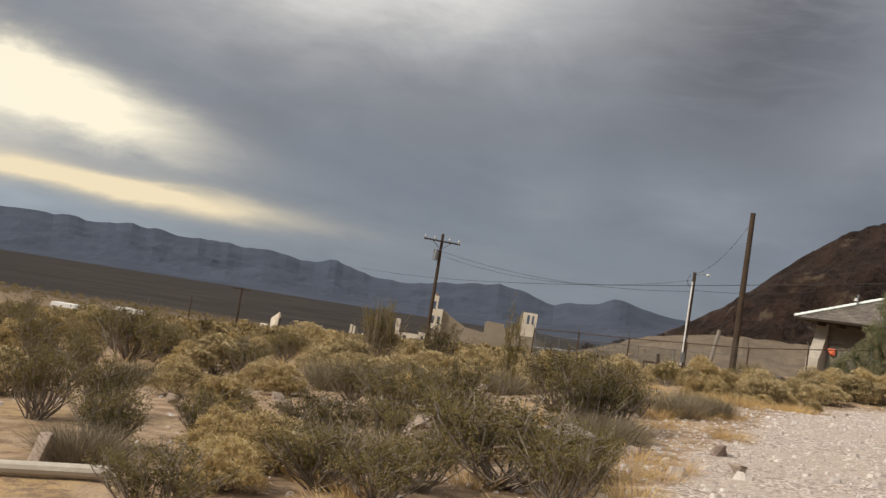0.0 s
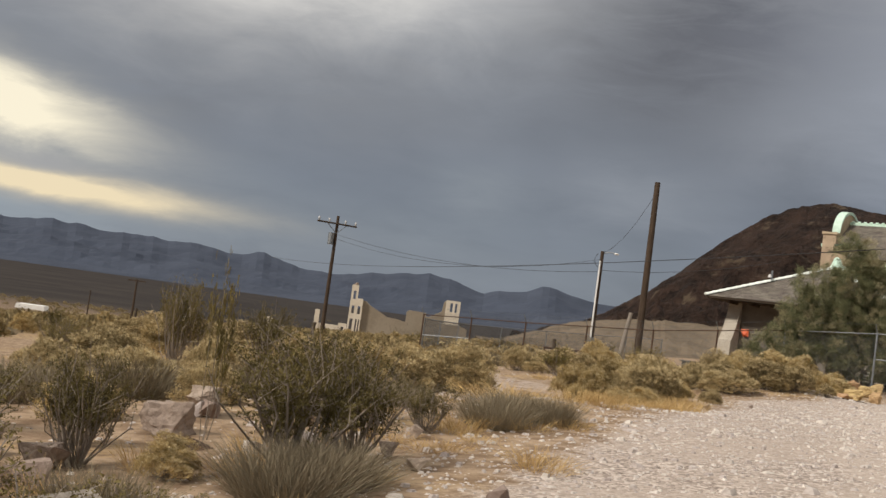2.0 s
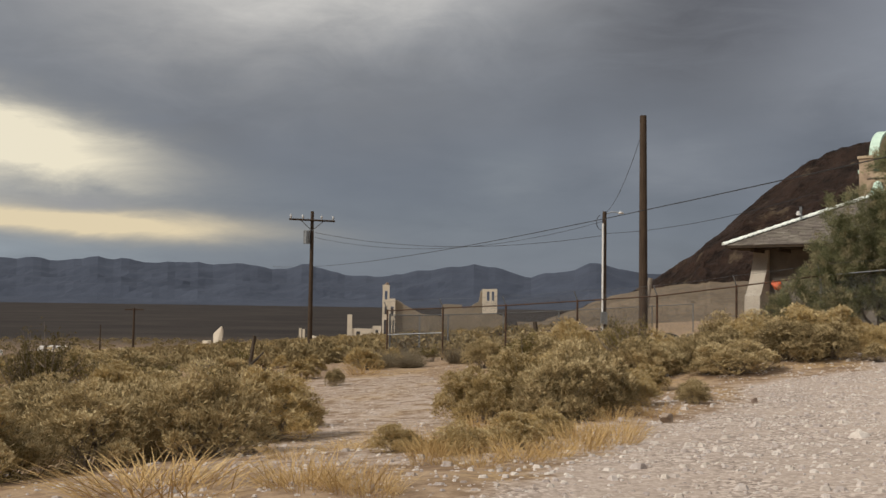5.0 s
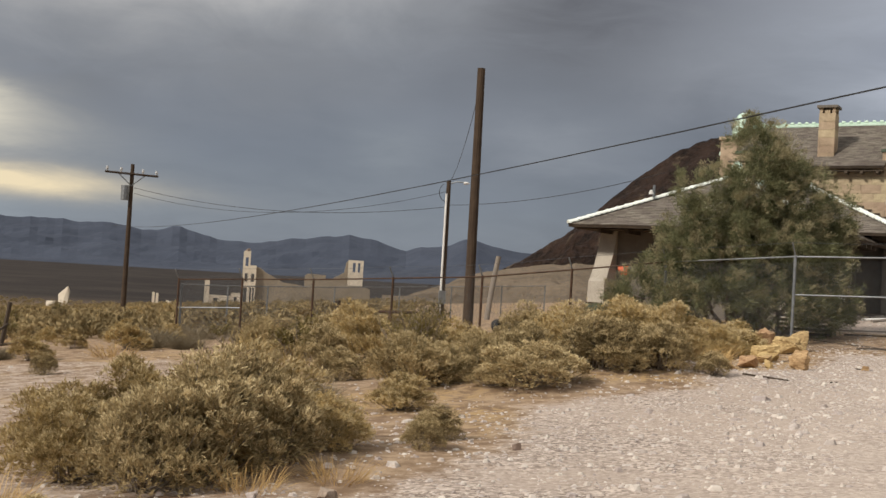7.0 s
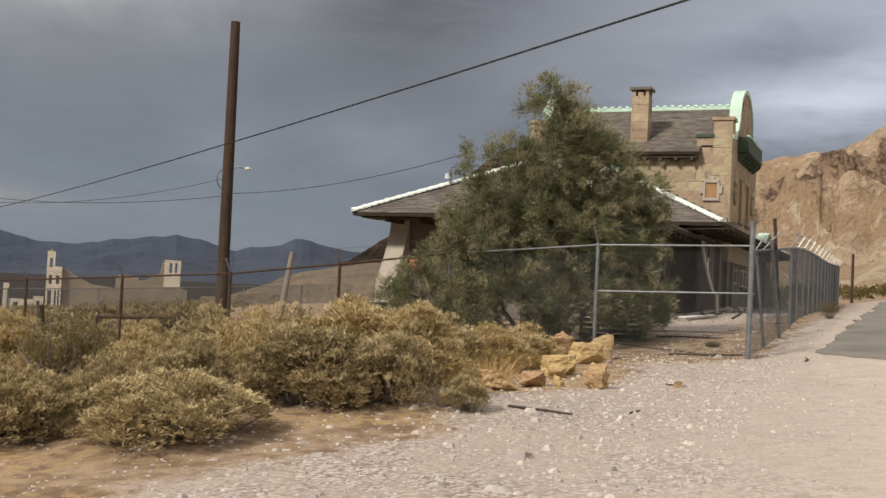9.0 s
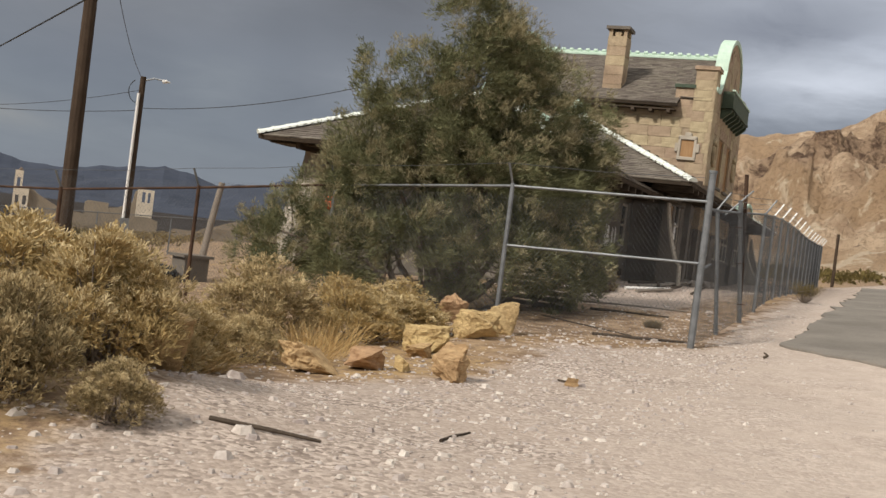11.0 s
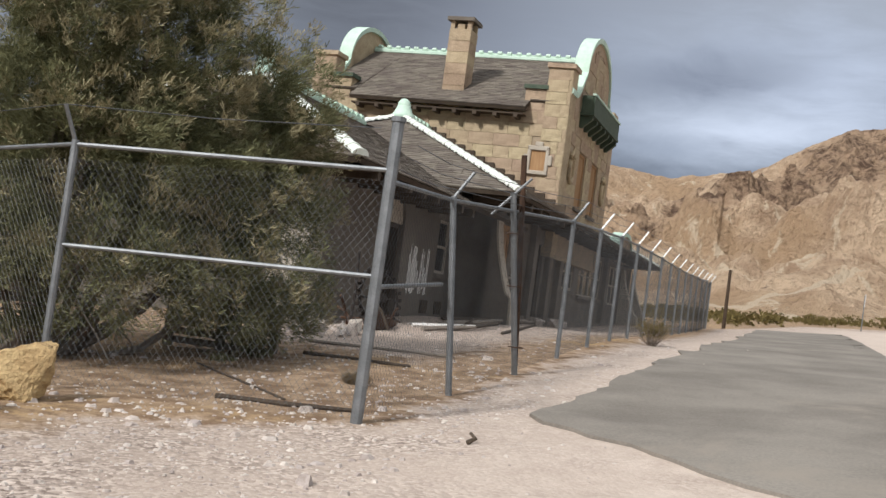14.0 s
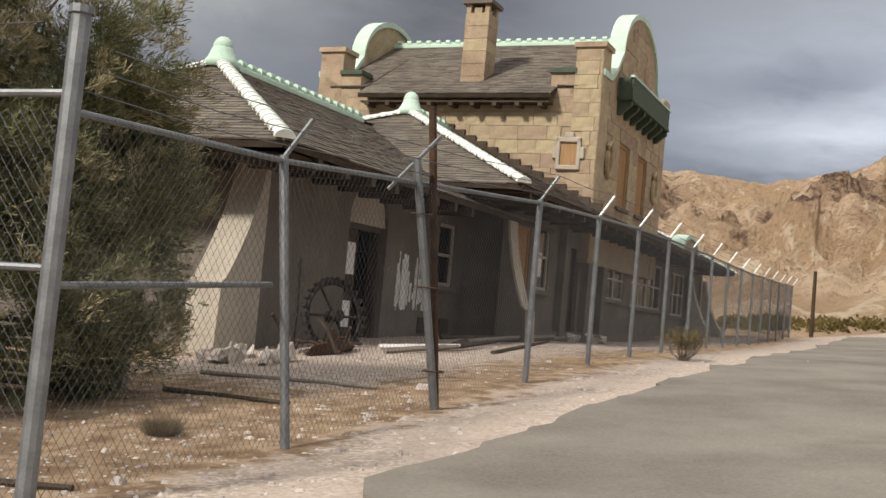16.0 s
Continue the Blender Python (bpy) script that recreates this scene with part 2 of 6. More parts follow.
def hill_material():
    """Dry tan slope with dark broken crags, pale scree and a worn trail."""
    m = bpy.data.materials.new("tan_hill")
    m.use_nodes = True
    n = Nodes(m.node_tree)
    pos = n.add("ShaderNodeNewGeometry").outputs["Position"]
    crag = n.add("ShaderNodeAttribute", attribute_name="crag").outputs["Fac"]
    trail = n.add("ShaderNodeAttribute", attribute_name="trail").outputs["Fac"]
    big, mid, fine = n.noise(pos, 0.035, 5, 0.6), n.noise(pos, 0.22, 6, 0.65, 0.4), n.noise(pos, 1.4, 6, 0.7)
    c = n.mix(n.ramp(mid, 0.3, 0.7), (0.40, 0.275, 0.18), (0.70, 0.53, 0.365))
    c = n.mix(n.ramp(big, 0.5, 0.68), c, (0.45, 0.31, 0.19))
    c = n.mix(n.math("MULTIPLY", n.ramp(fine, 0.5, 0.68), 0.6), c, (0.22, 0.145, 0.09))
    st = n.t.nodes.new("ShaderNodeMapping")
    st.inputs["Scale"].default_value = (0.22, 0.22, 0.035)
    n.join(pos, st.inputs["Vector"])
    scree = n.noise(st.outputs[0], 1.0, 5, 0.65, 0.6)
    c = n.mix(n.math("MULTIPLY", n.ramp(scree, 0.58, 0.66), 0.9), c, (0.66, 0.54, 0.39))
    rock = n.mix(n.ramp(n.noise(pos, 0.5, 7, 0.7, 0.5), 0.36, 0.62), (0.125, 0.08, 0.056), (0.44, 0.31, 0.205))
    c = n.mix(n.ramp(n.math("ADD", n.math("ADD", crag, 0.12), n.math("MULTIPLY", n.math("SUBTRACT", mid, 0.5), 1.9)), 0.36, 0.58), c, rock)
    c = n.mix(n.ramp(n.math("ADD", trail, n.math("MULTIPLY", n.math("SUBTRACT", fine, 0.5), 0.4)), 0.45, 0.75), c, (0.62, 0.50, 0.36))
    p = n.add("ShaderNodeBsdfPrincipled", Roughness=0.95)
    p.inputs["Specular IOR Level"].default_value = 0.1
    n.join(c, p.inputs["Base Color"])
    bp = n.add("ShaderNodeBump", Strength=0.9, Distance=1.8)
    n.join(n.math("ADD", fine, n.math("MULTIPLY", mid, 1.2)), bp.inputs["Height"])
    n.join(bp.outputs[0], p.inputs["Normal"])
    o = n.add("ShaderNodeOutputMaterial")
    n.join(p.outputs[0], o.inputs[0])
    return m


M_GROUND = ground_material()
M_HILL_TAN = hill_material()
M_ASPHALT = material("worn_asphalt", (0.125, 0.111, 0.095), (0.27, 0.243, 0.208), 0.5, 34, 0.97, 0.3, spots=(0.26, 0.228, 0.19), spot_at=(0.55, 0.75), world=True, relief=0.004)
M_STUCCO = material("stucco_grey", (0.12, 0.103, 0.085), (0.20, 0.175, 0.145), 1.3, 25, 0.9, 0.25, spots=(0.27, 0.24, 0.205), spot_at=(0.6, 0.72))
M_PALE = material("stucco_pale", (0.35, 0.305, 0.245), (0.48, 0.43, 0.355), 2.0, 25, 0.9, 0.25)
M_STONE = material("tan_stone", (0.29, 0.222, 0.145), (0.52, 0.41, 0.28), 1.4, 22, 0.9, 0.7, spots=(0.20, 0.152, 0.105), spot_at=(0.53, 0.74), vary=0.11, relief=0.035)
M_MORTAR = material("mortar", (0.27, 0.21, 0.145), (0.42, 0.34, 0.24), 3, 50, 0.95, 0.4)
M_SHINGLE = material("grey_shingle", (0.105, 0.088, 0.072), (0.19, 0.165, 0.138), 2.0, 35, 0.9, 0.4, island=0.22)
M_SHINGLE_ONE = material("grey_shingle_piece", (0.105, 0.088, 0.072), (0.19, 0.165, 0.138), 2.0, 35, 0.9, 0.4, vary=0.22)
M_GREEN = material("weathered_green_tile", (0.40, 0.55, 0.44), (0.58, 0.72, 0.60), 4, 30, 0.6, 0.2, spots=(0.30, 0.40, 0.33))
M_WHITE_TILE = material("whitewashed_tile", (0.62, 0.66, 0.58), (0.80, 0.82, 0.76), 4, 30, 0.65, 0.2, vary=0.06)
M_DARKGREEN = material("old_green_paint", (0.035, 0.055, 0.035), (0.075, 0.10, 0.065), 5, 40, 0.7, 0.3)
M_WOOD_POLE = material("pole_wood", (0.035, 0.024, 0.017), (0.088, 0.062, 0.043), 3, 40, 0.9, 0.5, wave=(30, 30, 1.2))
M_WOOD_GREY = material("grey_timber", (0.16, 0.135, 0.11), (0.30, 0.26, 0.215), 3, 40, 0.9, 0.5, wave=(40, 4, 40))
M_WOOD_DARK = material("dark_timber", (0.045, 0.034, 0.026), (0.10, 0.078, 0.058), 3, 40, 0.9, 0.4)
M_PLY = material("faded_plywood", (0.27, 0.155, 0.075), (0.40, 0.25, 0.13), 2, 30, 0.85, 0.2, wave=(18, 18, 1.5))
M_STEEL = material("galvanised_steel", (0.155, 0.163, 0.168), (0.28, 0.29, 0.295), 6, 60, 0.58, 0.1, metal=0.75, spots=(0.22, 0.17, 0.13), spot_at=(0.66, 0.75))
M_WIRE = material("dull_wire", (0.065, 0.068, 0.072), (0.125, 0.13, 0.136), 6, 60, 0.6, 0.0, metal=0.4)
M_BRIGHT = material("bright_steel", (0.66, 0.66, 0.64), (0.80, 0.80, 0.78), 6, 60, 0.5, 0.1, metal=0.2)
M_CABLE = material("black_cable", (0.015, 0.015, 0.016), (0.03, 0.03, 0.03), 6, 60, 0.7, 0.0)
M_RUST = material("rusty_iron", (0.04, 0.028, 0.022), (0.12, 0.07, 0.045), 5, 40, 0.85, 0.4, metal=0.2)
M_IRON = material("black_iron", (0.014, 0.012, 0.011), (0.045, 0.034, 0.028), 5, 40, 0.8, 0.3, metal=0.3)
M_RUBBER = material("old_rubber", (0.02, 0.02, 0.021), (0.045, 0.043, 0.04), 5, 40, 0.85, 0.3)
M_CERAMIC = material("insulator", (0.35, 0.36, 0.36), (0.5, 0.5, 0.5), 5, 40, 0.35, 0.0)
M_ORANGE = material("orange_plastic", (0.62, 0.10, 0.03), (0.80, 0.16, 0.05), 5, 30, 0.6, 0.1)
M_WHITE = material("white_paint", (0.66, 0.64, 0.60), (0.80, 0.78, 0.74), 3, 30, 0.7, 0.1)
M_ROCK = material("ochre_rock", (0.28, 0.170, 0.082), (0.66, 0.475, 0.255), 4.0, 20, 0.9, 0.9, spots=(0.10, 0.062, 0.04), spot_at=(0.56, 0.64), vary=0.12, relief=0.05, wave=(5, 5, 26))
M_ROCK_GREY = material("brown_rock", (0.22, 0.165, 0.125), (0.40, 0.32, 0.26), 2.5, 22, 0.9, 0.7, spots=(0.15, 0.11, 0.085), vary=0.15, relief=0.04)
M_PEBBLE = material("pebble", (0.34, 0.285, 0.245), (0.60, 0.54, 0.49), 6, 50, 0.9, 0.3, island=0.22)
# shaded copy of the ruin concrete: the side walls' shade is in its colour
M_RUIN_SHADE = material("ruin_concrete_shaded", (0.22, 0.18, 0.13), (0.31, 0.26, 0.195), 0.25, 3, 0.95, 0.2, spots=(0.18, 0.145, 0.10))
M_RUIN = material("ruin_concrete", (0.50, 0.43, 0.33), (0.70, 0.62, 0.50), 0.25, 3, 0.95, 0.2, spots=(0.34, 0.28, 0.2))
M_HILL_DARK = material("dark_hill", (0.008, 0.006, 0.005), (0.060, 0.036, 0.026), 0.09, 0.42, 0.95, 1.0, spots=(0.105, 0.076, 0.050), spot_at=(0.56, 0.68), world=True, relief=4.0)
M_KNOLL = material("pale_knoll", (0.085, 0.064, 0.043), (0.20, 0.152, 0.104), 0.08, 0.8, 0.95, 0.8, spots=(0.13, 0.10, 0.07), world=True, relief=0.6)
# distance haze on the mountains is painted in as a blue-grey base colour
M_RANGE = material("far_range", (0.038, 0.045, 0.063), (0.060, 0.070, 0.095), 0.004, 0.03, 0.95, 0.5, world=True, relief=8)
M_GLASS = bpy.data.materials.new("window_glass")
M_GLASS.use_nodes = True
M_GLASS.node_tree.nodes["Principled BSDF"].inputs["Base Color"].default_value = (0.02, 0.022, 0.025, 1)
M_GLASS.node_tree.nodes["Principled BSDF"].inputs["Roughness"].default_value = 0.12
M_SAGE = leaf_material("sage_leaf", (0.150, 0.112, 0.054), (0.53, 0.41, 0.215))
M_SEED = leaf_material("seed_head", (0.40, 0.31, 0.16), (0.70, 0.57, 0.34))
M_RABBIT = leaf_material("rabbitbrush_leaf", (0.185, 0.132, 0.055), (0.60, 0.445, 0.205))
M_CREOSOTE = leaf_material("creosote_leaf", (0.062, 0.051, 0.018), (0.235, 0.182, 0.068))
M_TAMARISK = leaf_material("tamarisk_leaf", (0.032, 0.040, 0.018), (0.275, 0.272, 0.142), 0.8, 0.16)
M_PLUME = leaf_material("seed_plume", (0.20, 0.178, 0.098), (0.44, 0.385, 0.235))
M_STRAW = leaf_material("straw", (0.36, 0.225, 0.09), (0.60, 0.43, 0.20))
M_GREYGRASS = leaf_material("grey_grass", (0.15, 0.12, 0.078), (0.31, 0.255, 0.17))
M_FLOWER = leaf_material("yellow_petal", (0.75, 0.50, 0.03), (0.85, 0.62, 0.08))
M_TWIG = material("grey_twig", (0.15, 0.12, 0.095), (0.28, 0.235, 0.19), 6, 40, 0.9, 0.3)


# ---------------- mesh helpers ----------------
def part(name, bm, mat, parent=None, label="", smooth=False):
    me = bpy.data.meshes.new(name)
    bm.to_mesh(me)
    bm.free()
    me.materials.append(mat)
    if smooth:
        me.polygons.foreach_set("use_smooth", [True] * len(me.polygons))
    ob = new(name, me)
    if parent is not None:
        ob.parent = parent
    if label:
        ob["label"] = label
    return ob


def raw(name, verts, faces, mat, parent=None, label="", smooth=False):
    me = bpy.data.meshes.new(name)
    me.from_pydata(verts, [], faces)
    me.update()
    me.materials.append(mat)
    if smooth:
        me.polygons.foreach_set("use_smooth", [True] * len(me.polygons))
    ob = new(name, me)
    if parent is not None:
        ob.parent = parent
    if label:
        ob["label"] = label
    return ob


def thing(name, m, label, category, group="", kind=""):
    ob = new(name)
    ob.empty_display_size = 0.2
    ob.matrix_basis = m
    return tagged(ob, label, category, group, kind)


def box(bm, lo, hi, m=None, bevel=0.0):
    r = bmesh.ops.create_cube(bm, size=1.0)
    s = [hi[i] - lo[i] for i in range(3)]
    c = [(hi[i] + lo[i]) / 2 for i in range(3)]
    t = Matrix.Translation(c) @ Matrix.Diagonal((*s, 1))
    bmesh.ops.transform(bm, matrix=(m @ t) if m else t, verts=r["verts"])
    if bevel:
        edges = {e for v in r["verts"] for e in v.link_edges}
        bmesh.ops.bevel(bm, geom=list(edges), offset=bevel, segments=1, affect="EDGES")
    return bm


def boxes(*list_of):
    bm = bmesh.new()
    for lo, hi in list_of:
        box(bm, lo, hi)
    return bm


def tube(bm, pts, radii, sides=6, cap=True):
    """A tapered tube along points."""
    pts = [Vector(p) for p in pts]
    if not isinstance(radii, (list, tuple)):
        radii = [radii] * len(pts)
    rings = []
    for i, p in enumerate(pts):
        d = (pts[min(i + 1, len(pts) - 1)] - pts[max(i - 1, 0)]).normalized()
        a = d.orthogonal().normalized() if abs(d.z) > 0.95 else d.cross(Vector((0, 0, 1))).normalized()
        b = d.cross(a)
        rings.append([bm.verts.new(p + radii[i] * (a * math.cos(2 * math.pi * k / sides) + b * math.sin(2 * math.pi * k / sides))) for k in range(sides)])
    for r, s in zip(rings, rings[1:]):
        for k in range(sides):
            bm.faces.new((r[k], r[(k + 1) % sides], s[(k + 1) % sides], s[k]))
    if cap:
        bm.faces.new(rings[0][::-1])
        bm.faces.new(rings[-1])
    return bm


def extrude_profile(profile, y0, y1):
    """A closed outline in x and z, drawn out along y."""
    bm = bmesh.new()
    a = [bm.verts.new((x, y0, z)) for x, z in profile]
    b = [bm.verts.new((x, y1, z)) for x, z in profile]
    bm.faces.new(a)
    bm.faces.new(b[::-1])
    k = len(profile)
    for i in range(k):
        bm.faces.new((a[i], b[i], b[(i + 1) % k], a[(i + 1) % k]))
    bmesh.ops.recalc_face_normals(bm, faces=bm.faces)
    return bm


def lump(seed, sx, sy, sz, rough=0.25, cuts=1):
    """A broken angular rock, resting on z = 0."""
    rnd = random.Random(seed)
    bm = bmesh.new()
    for i in range(12):
        a, h = rnd.uniform(0, 6.283), rnd.choice((-1, -0.9, -0.5, 0.3, 0.8, 1))
        r = 1.0 - 0.22 * abs(h)
        bm.verts.new((math.cos(a) * r * rnd.uniform(0.8, 1.1) * 0.5, math.sin(a) * r * rnd.uniform(0.8, 1.1) * 0.5, h * 0.5 * rnd.uniform(0.8, 1.0)))
    got = bmesh.ops.convex_hull(bm, input=bm.verts)
    bmesh.ops.delete(bm, geom=[g for g in got["geom_interior"] if isinstance(g, bmesh.types.BMVert)], context="VERTS")
    bmesh.ops.bevel(bm, geom=list(bm.edges), offset=0.012, segments=1, affect="EDGES")
    bmesh.ops.triangulate(bm, faces=bm.faces)
    for k in range(cuts):
        bmesh.ops.subdivide_edges(bm, edges=list(bm.edges), cuts=1, use_grid_fill=True)
    lo = min(v.co.z for v in bm.verts)
    for v in bm.verts:
        n = noise.noise(v.co * 5 + Vector((seed, 0, 0))) + 0.6 * noise.noise(v.co * 13 + Vector((0, seed, 0))) + 0.25 * noise.noise(v.co * 31 + Vector((0, 0, seed)))
        v.co *= 1 + rough * 0.12 * n
        v.co = Vector((v.co.x * sx, v.co.y * sy, (v.co.z - lo) * sz))
    return bm


# ---------------- ground ----------------
def bump_at(x, y, cx, cy, r, h):
    return h * math.exp(-((x - cx) ** 2 + (y - cy) ** 2) / (r * r))


def near_height(x, y):
    z = 0.56 + 0.0697 * x - 0.0292 * y
    z += bump_at(x, y, 0, 0, 9, -0.38) + bump_at(x, y, 25, 32, 8, -0.3) + bump_at(x, y, 5.5, 18.5, 5, 0.25) + bump_at(x, y, 7.5, 27, 4, -0.1)
    z += bump_at(x, y, 28, 53, 9, 0.42) + bump_at(x, y, 15.4, 32.6, 2.2, 0.22) + bump_at(x, y, 13.0, 32.0, 1.8, 0.15) + bump_at(x, y, 9.2, 25.7, 1.3, 0.16) + bump_at(x, y, 15.6, 32.2, 1.2, 0.12)
    return z


def ground_height(x, y):
    d = math.hypot(x - 14, y - 30)
    z = near_height(x, y)
    if d > 210:
        k = min(1.0, (d - 210) / 480)
        k = k * k * (3 - 2 * k)
        side = (x - 0.9 * y) / max(d, 1)
        far = -15.0 + 6.0 * min(1.0, d / 3000) + (9.0 if side > 0 else 0.0) * min(1.0, side * 2)
        near = max(min(z, 7.0), -9.0)
        z = near * (1 - k) + far * k
    z = max(min(z, 7.0), -15.0)
    fade = math.exp(-d / 120)
    z += fade * (0.05 * noise.noise((x * 0.45, y * 0.45, 0)) + 0.03 * noise.noise((x * 1.7, y * 1.7, 3)))
    return z


def inside(poly, x, y):
    hit, j = False, len(poly) - 1
    for i, (xi, yi) in enumerate(poly):
        xj, yj = poly[j]
        if (yi > y) != (yj > y) and x < (xj - xi) * (y - yi) / (yj - yi) + xi:
            hit = not hit
        j = i
    return hit


def edge_distance(poly, x, y):
    best, j = 1e9, len(poly) - 1
    for i, (xi, yi) in enumerate(poly):
        xj, yj = poly[j]
        dx, dy = xj - xi, yj - yi
        t = max(0.0, min(1.0, ((x - xi) * dx + (y - yi) * dy) / (dx * dx + dy * dy + 1e-9)))
        best = min(best, math.hypot(x - xi - t * dx, y - yi - t * dy))
        j = i
    return best if inside(poly, x, y) else -best


# the gravel of road and turn-out, the side track, and the strip along the fence
GRAVEL = [(-6, -14), (-1.5, -2), (1.2, 7.5), (3.2, 12), (5.7, 16.4), (7.6, 19.6), (9.2, 23.2), (11.2, 25.6), (12.4, 29.2), (15.2, 30.2), (16.6, 33.4), (19.6, 34.9), (22.2, 38.2), (24.4, 37.9), (36, 49.4), (52, 66.5), (75, 84), (95, 85), (70, 55), (45, 30), (20, -14)]
TRACK = [(9.6, 23.4), (8.0, 26.0), (8.2, 34.0), (7.6, 40.8), (3.4, 40.2), (5.4, 28.0), (5.2, 23.0), (4.6, 20.4), (7.4, 19.6)]
YARD = [(26.8, 42.6), (36, 50.8), (50, 66), (44, 70), (30, 56), (25.4, 45.6)]
WORN = [(2, -14), (4.5, 4), (9, 15), (14, 24.5), (20, 31.5), (26, 38.0), (38, 49.6), (70, 77), (80, 70), (45, 36), (25, 8), (12, -14)]


def build_ground():
    def axis(lo, hi, step, far):
        a = list(np.arange(lo, hi + 1e-6, step))
        s, x = step, hi
        while x < far:
            s *= 1.16
            x += s
            a.append(x)
        s, x, left = step, lo, []
        while x > -far:
            s *= 1.16
            x -= s
            left.append(x)
        return left[::-1] + a

    xs, ys = axis(-8, 44, 0.3, 4300), axis(-6, 60, 0.3, 4300)
    verts, faces, grav, worn, plain = [], [], [], [], []
    for y in ys:
        for x in xs:
            verts.append((x, y, ground_height(x, y)))
            d = math.hypot(x - 14, y - 30)
            if d < 140:
                g = max(edge_distance(GRAVEL, x, y), min(-0.02, edge_distance(TRACK, x, y)), edge_distance(YARD, x, y) * 0.5)
                grav.append(max(0.0, min(1.0, 0.5 + g * 0.6)))
                worn.append(max(0.0, min(1.0, 0.5 + edge_distance(WORN, x, y) * 0.25)))
            else:
                grav.append(0.0)
                worn.append(0.0)
            plain.append(max(0.0, min(1.0, (d - 170) / 130)))
    w = len(xs)
    for j in range(len(ys) - 1):
        for i in range(w - 1):
            faces.append((j * w + i, j * w + i + 1, (j + 1) * w + i + 1, (j + 1) * w + i))
    ob = raw("ground", verts, faces, M_GROUND, smooth=True)
    for name, values in (("gravel", grav), ("worn", worn), ("plain", plain)):
        at = ob.data.attributes.new(name, "FLOAT", "POINT")
        at.data.foreach_set("value", values)
    tagged(ob, "pale gravel and ochre desert dirt sloping to a plain darkened for cloud shadow", "ground", kind="structure")


build_ground()


def build_road():
    """The broken end of an asphalt road beside the fence."""
    left = [(26.1, 37.4), (25.95, 38.1), (26.6, 38.8), (28.3, 40.3), (31.0, 42.9), (34.3, 46.1), (44.2, 56.2), (56, 68.4)]
    rnd = random.Random(4)
    bm = bmesh.new()
    start, end = Vector((26.1, 37.4)), Vector((27.0, 28.8))
    outline = []
    for a, b in zip(left, left[1:]):
        for k in range(14):
            p = Vector(a).lerp(Vector(b), k / 14)
            wob = 0.12 * noise.noise(Vector((p.x, p.y, 0)) * 0.9) + 0.06 * noise.noise(Vector((p.x, p.y, 4)) * 3.1)
            outline.append(p + Vector((wob + rnd.gauss(0, 0.05), -wob + rnd.gauss(0, 0.05))))
    outline += [Vector((59.5, 66.5)), Vector((50.5, 57.0)), Vector((43.8, 50.2)), Vector((40.2, 46.6)), Vector((38.0, 43.6)), Vector((36.4, 38.0)), Vector((35.6, 28.8)), Vector((27.0, 28.8))]
    for k in range(1, 30):
        p = end.lerp(start, k / 30)
        outline.append(p + Vector((rnd.gauss(0, 0.06), rnd.gauss(0, 0.06))))
    poly = [(p.x, p.y) for p in outline]
    grid = {}
    step = 0.35
    x0, x1, y0, y1 = 25.5, 65.0, 28.5, 73.0
    nx, ny = int((x1 - x0) / step), int((y1 - y0) / step)
    for j in range(ny):
        for i in range(nx):
            x, y = x0 + i * step, y0 + j * step
            if edge_distance(poly, x, y) > 0.12:
                grid[i, j] = bm.verts.new((x, y, ground_height(x, y) + 0.035))
    for (i, j), v in list(grid.items()):
        q = [grid.get(k) for k in ((i, j), (i + 1, j), (i + 1, j + 1), (i, j + 1))]
        if all(q):
            bm.faces.new(q)
    # draw the rim out to the ragged outline and down
    rim = [e for e in bm.edges if len(e.link_faces) == 1]
    ext = bmesh.ops.extrude_edge_only(bm, edges=rim)["geom"]
    for v in (g for g in ext if isinstance(g, bmesh.types.BMVert)):
        best = min(((Vector((a[0] + (b[0] - a[0]) * t, a[1] + (b[1] - a[1]) * t)) for a, b in zip(poly, poly[1:] + poly[:1]) for t in (0, 0.33, 0.66))), key=lambda p: (p - v.co.xy).length)
        v.co.x, v.co.y = best
        v.co.z = ground_height(*best) + 0.03
    rim = [e for e in bm.edges if len(e.link_faces) == 1]
    ext = bmesh.ops.extrude_edge_only(bm, edges=rim)["geom"]
    for v in (g for g in ext if isinstance(g, bmesh.types.BMVert)):
        v.co.z -= 0.09
    bmesh.ops.recalc_face_normals(bm, faces=bm.faces)
    ob = part("road", bm, M_ASPHALT, smooth=True)
    ob.data.set_sharp_from_angle(angle=radians(35))
    tagged(ob, "worn grey-brown asphalt road with a ragged broken end", "road", kind="structure")


build_road()


# ---------------- hills and far ranges ----------------
def interp(keys, x):
    for (xa, ya), (xb, yb) in zip(keys, keys[1:]):
        if xa <= x <= xb:
            t = (x - xa) / (xb - xa)
            return ya + (yb - ya) * t
    return keys[0][1] if x < keys[0][0] else keys[-1][1]


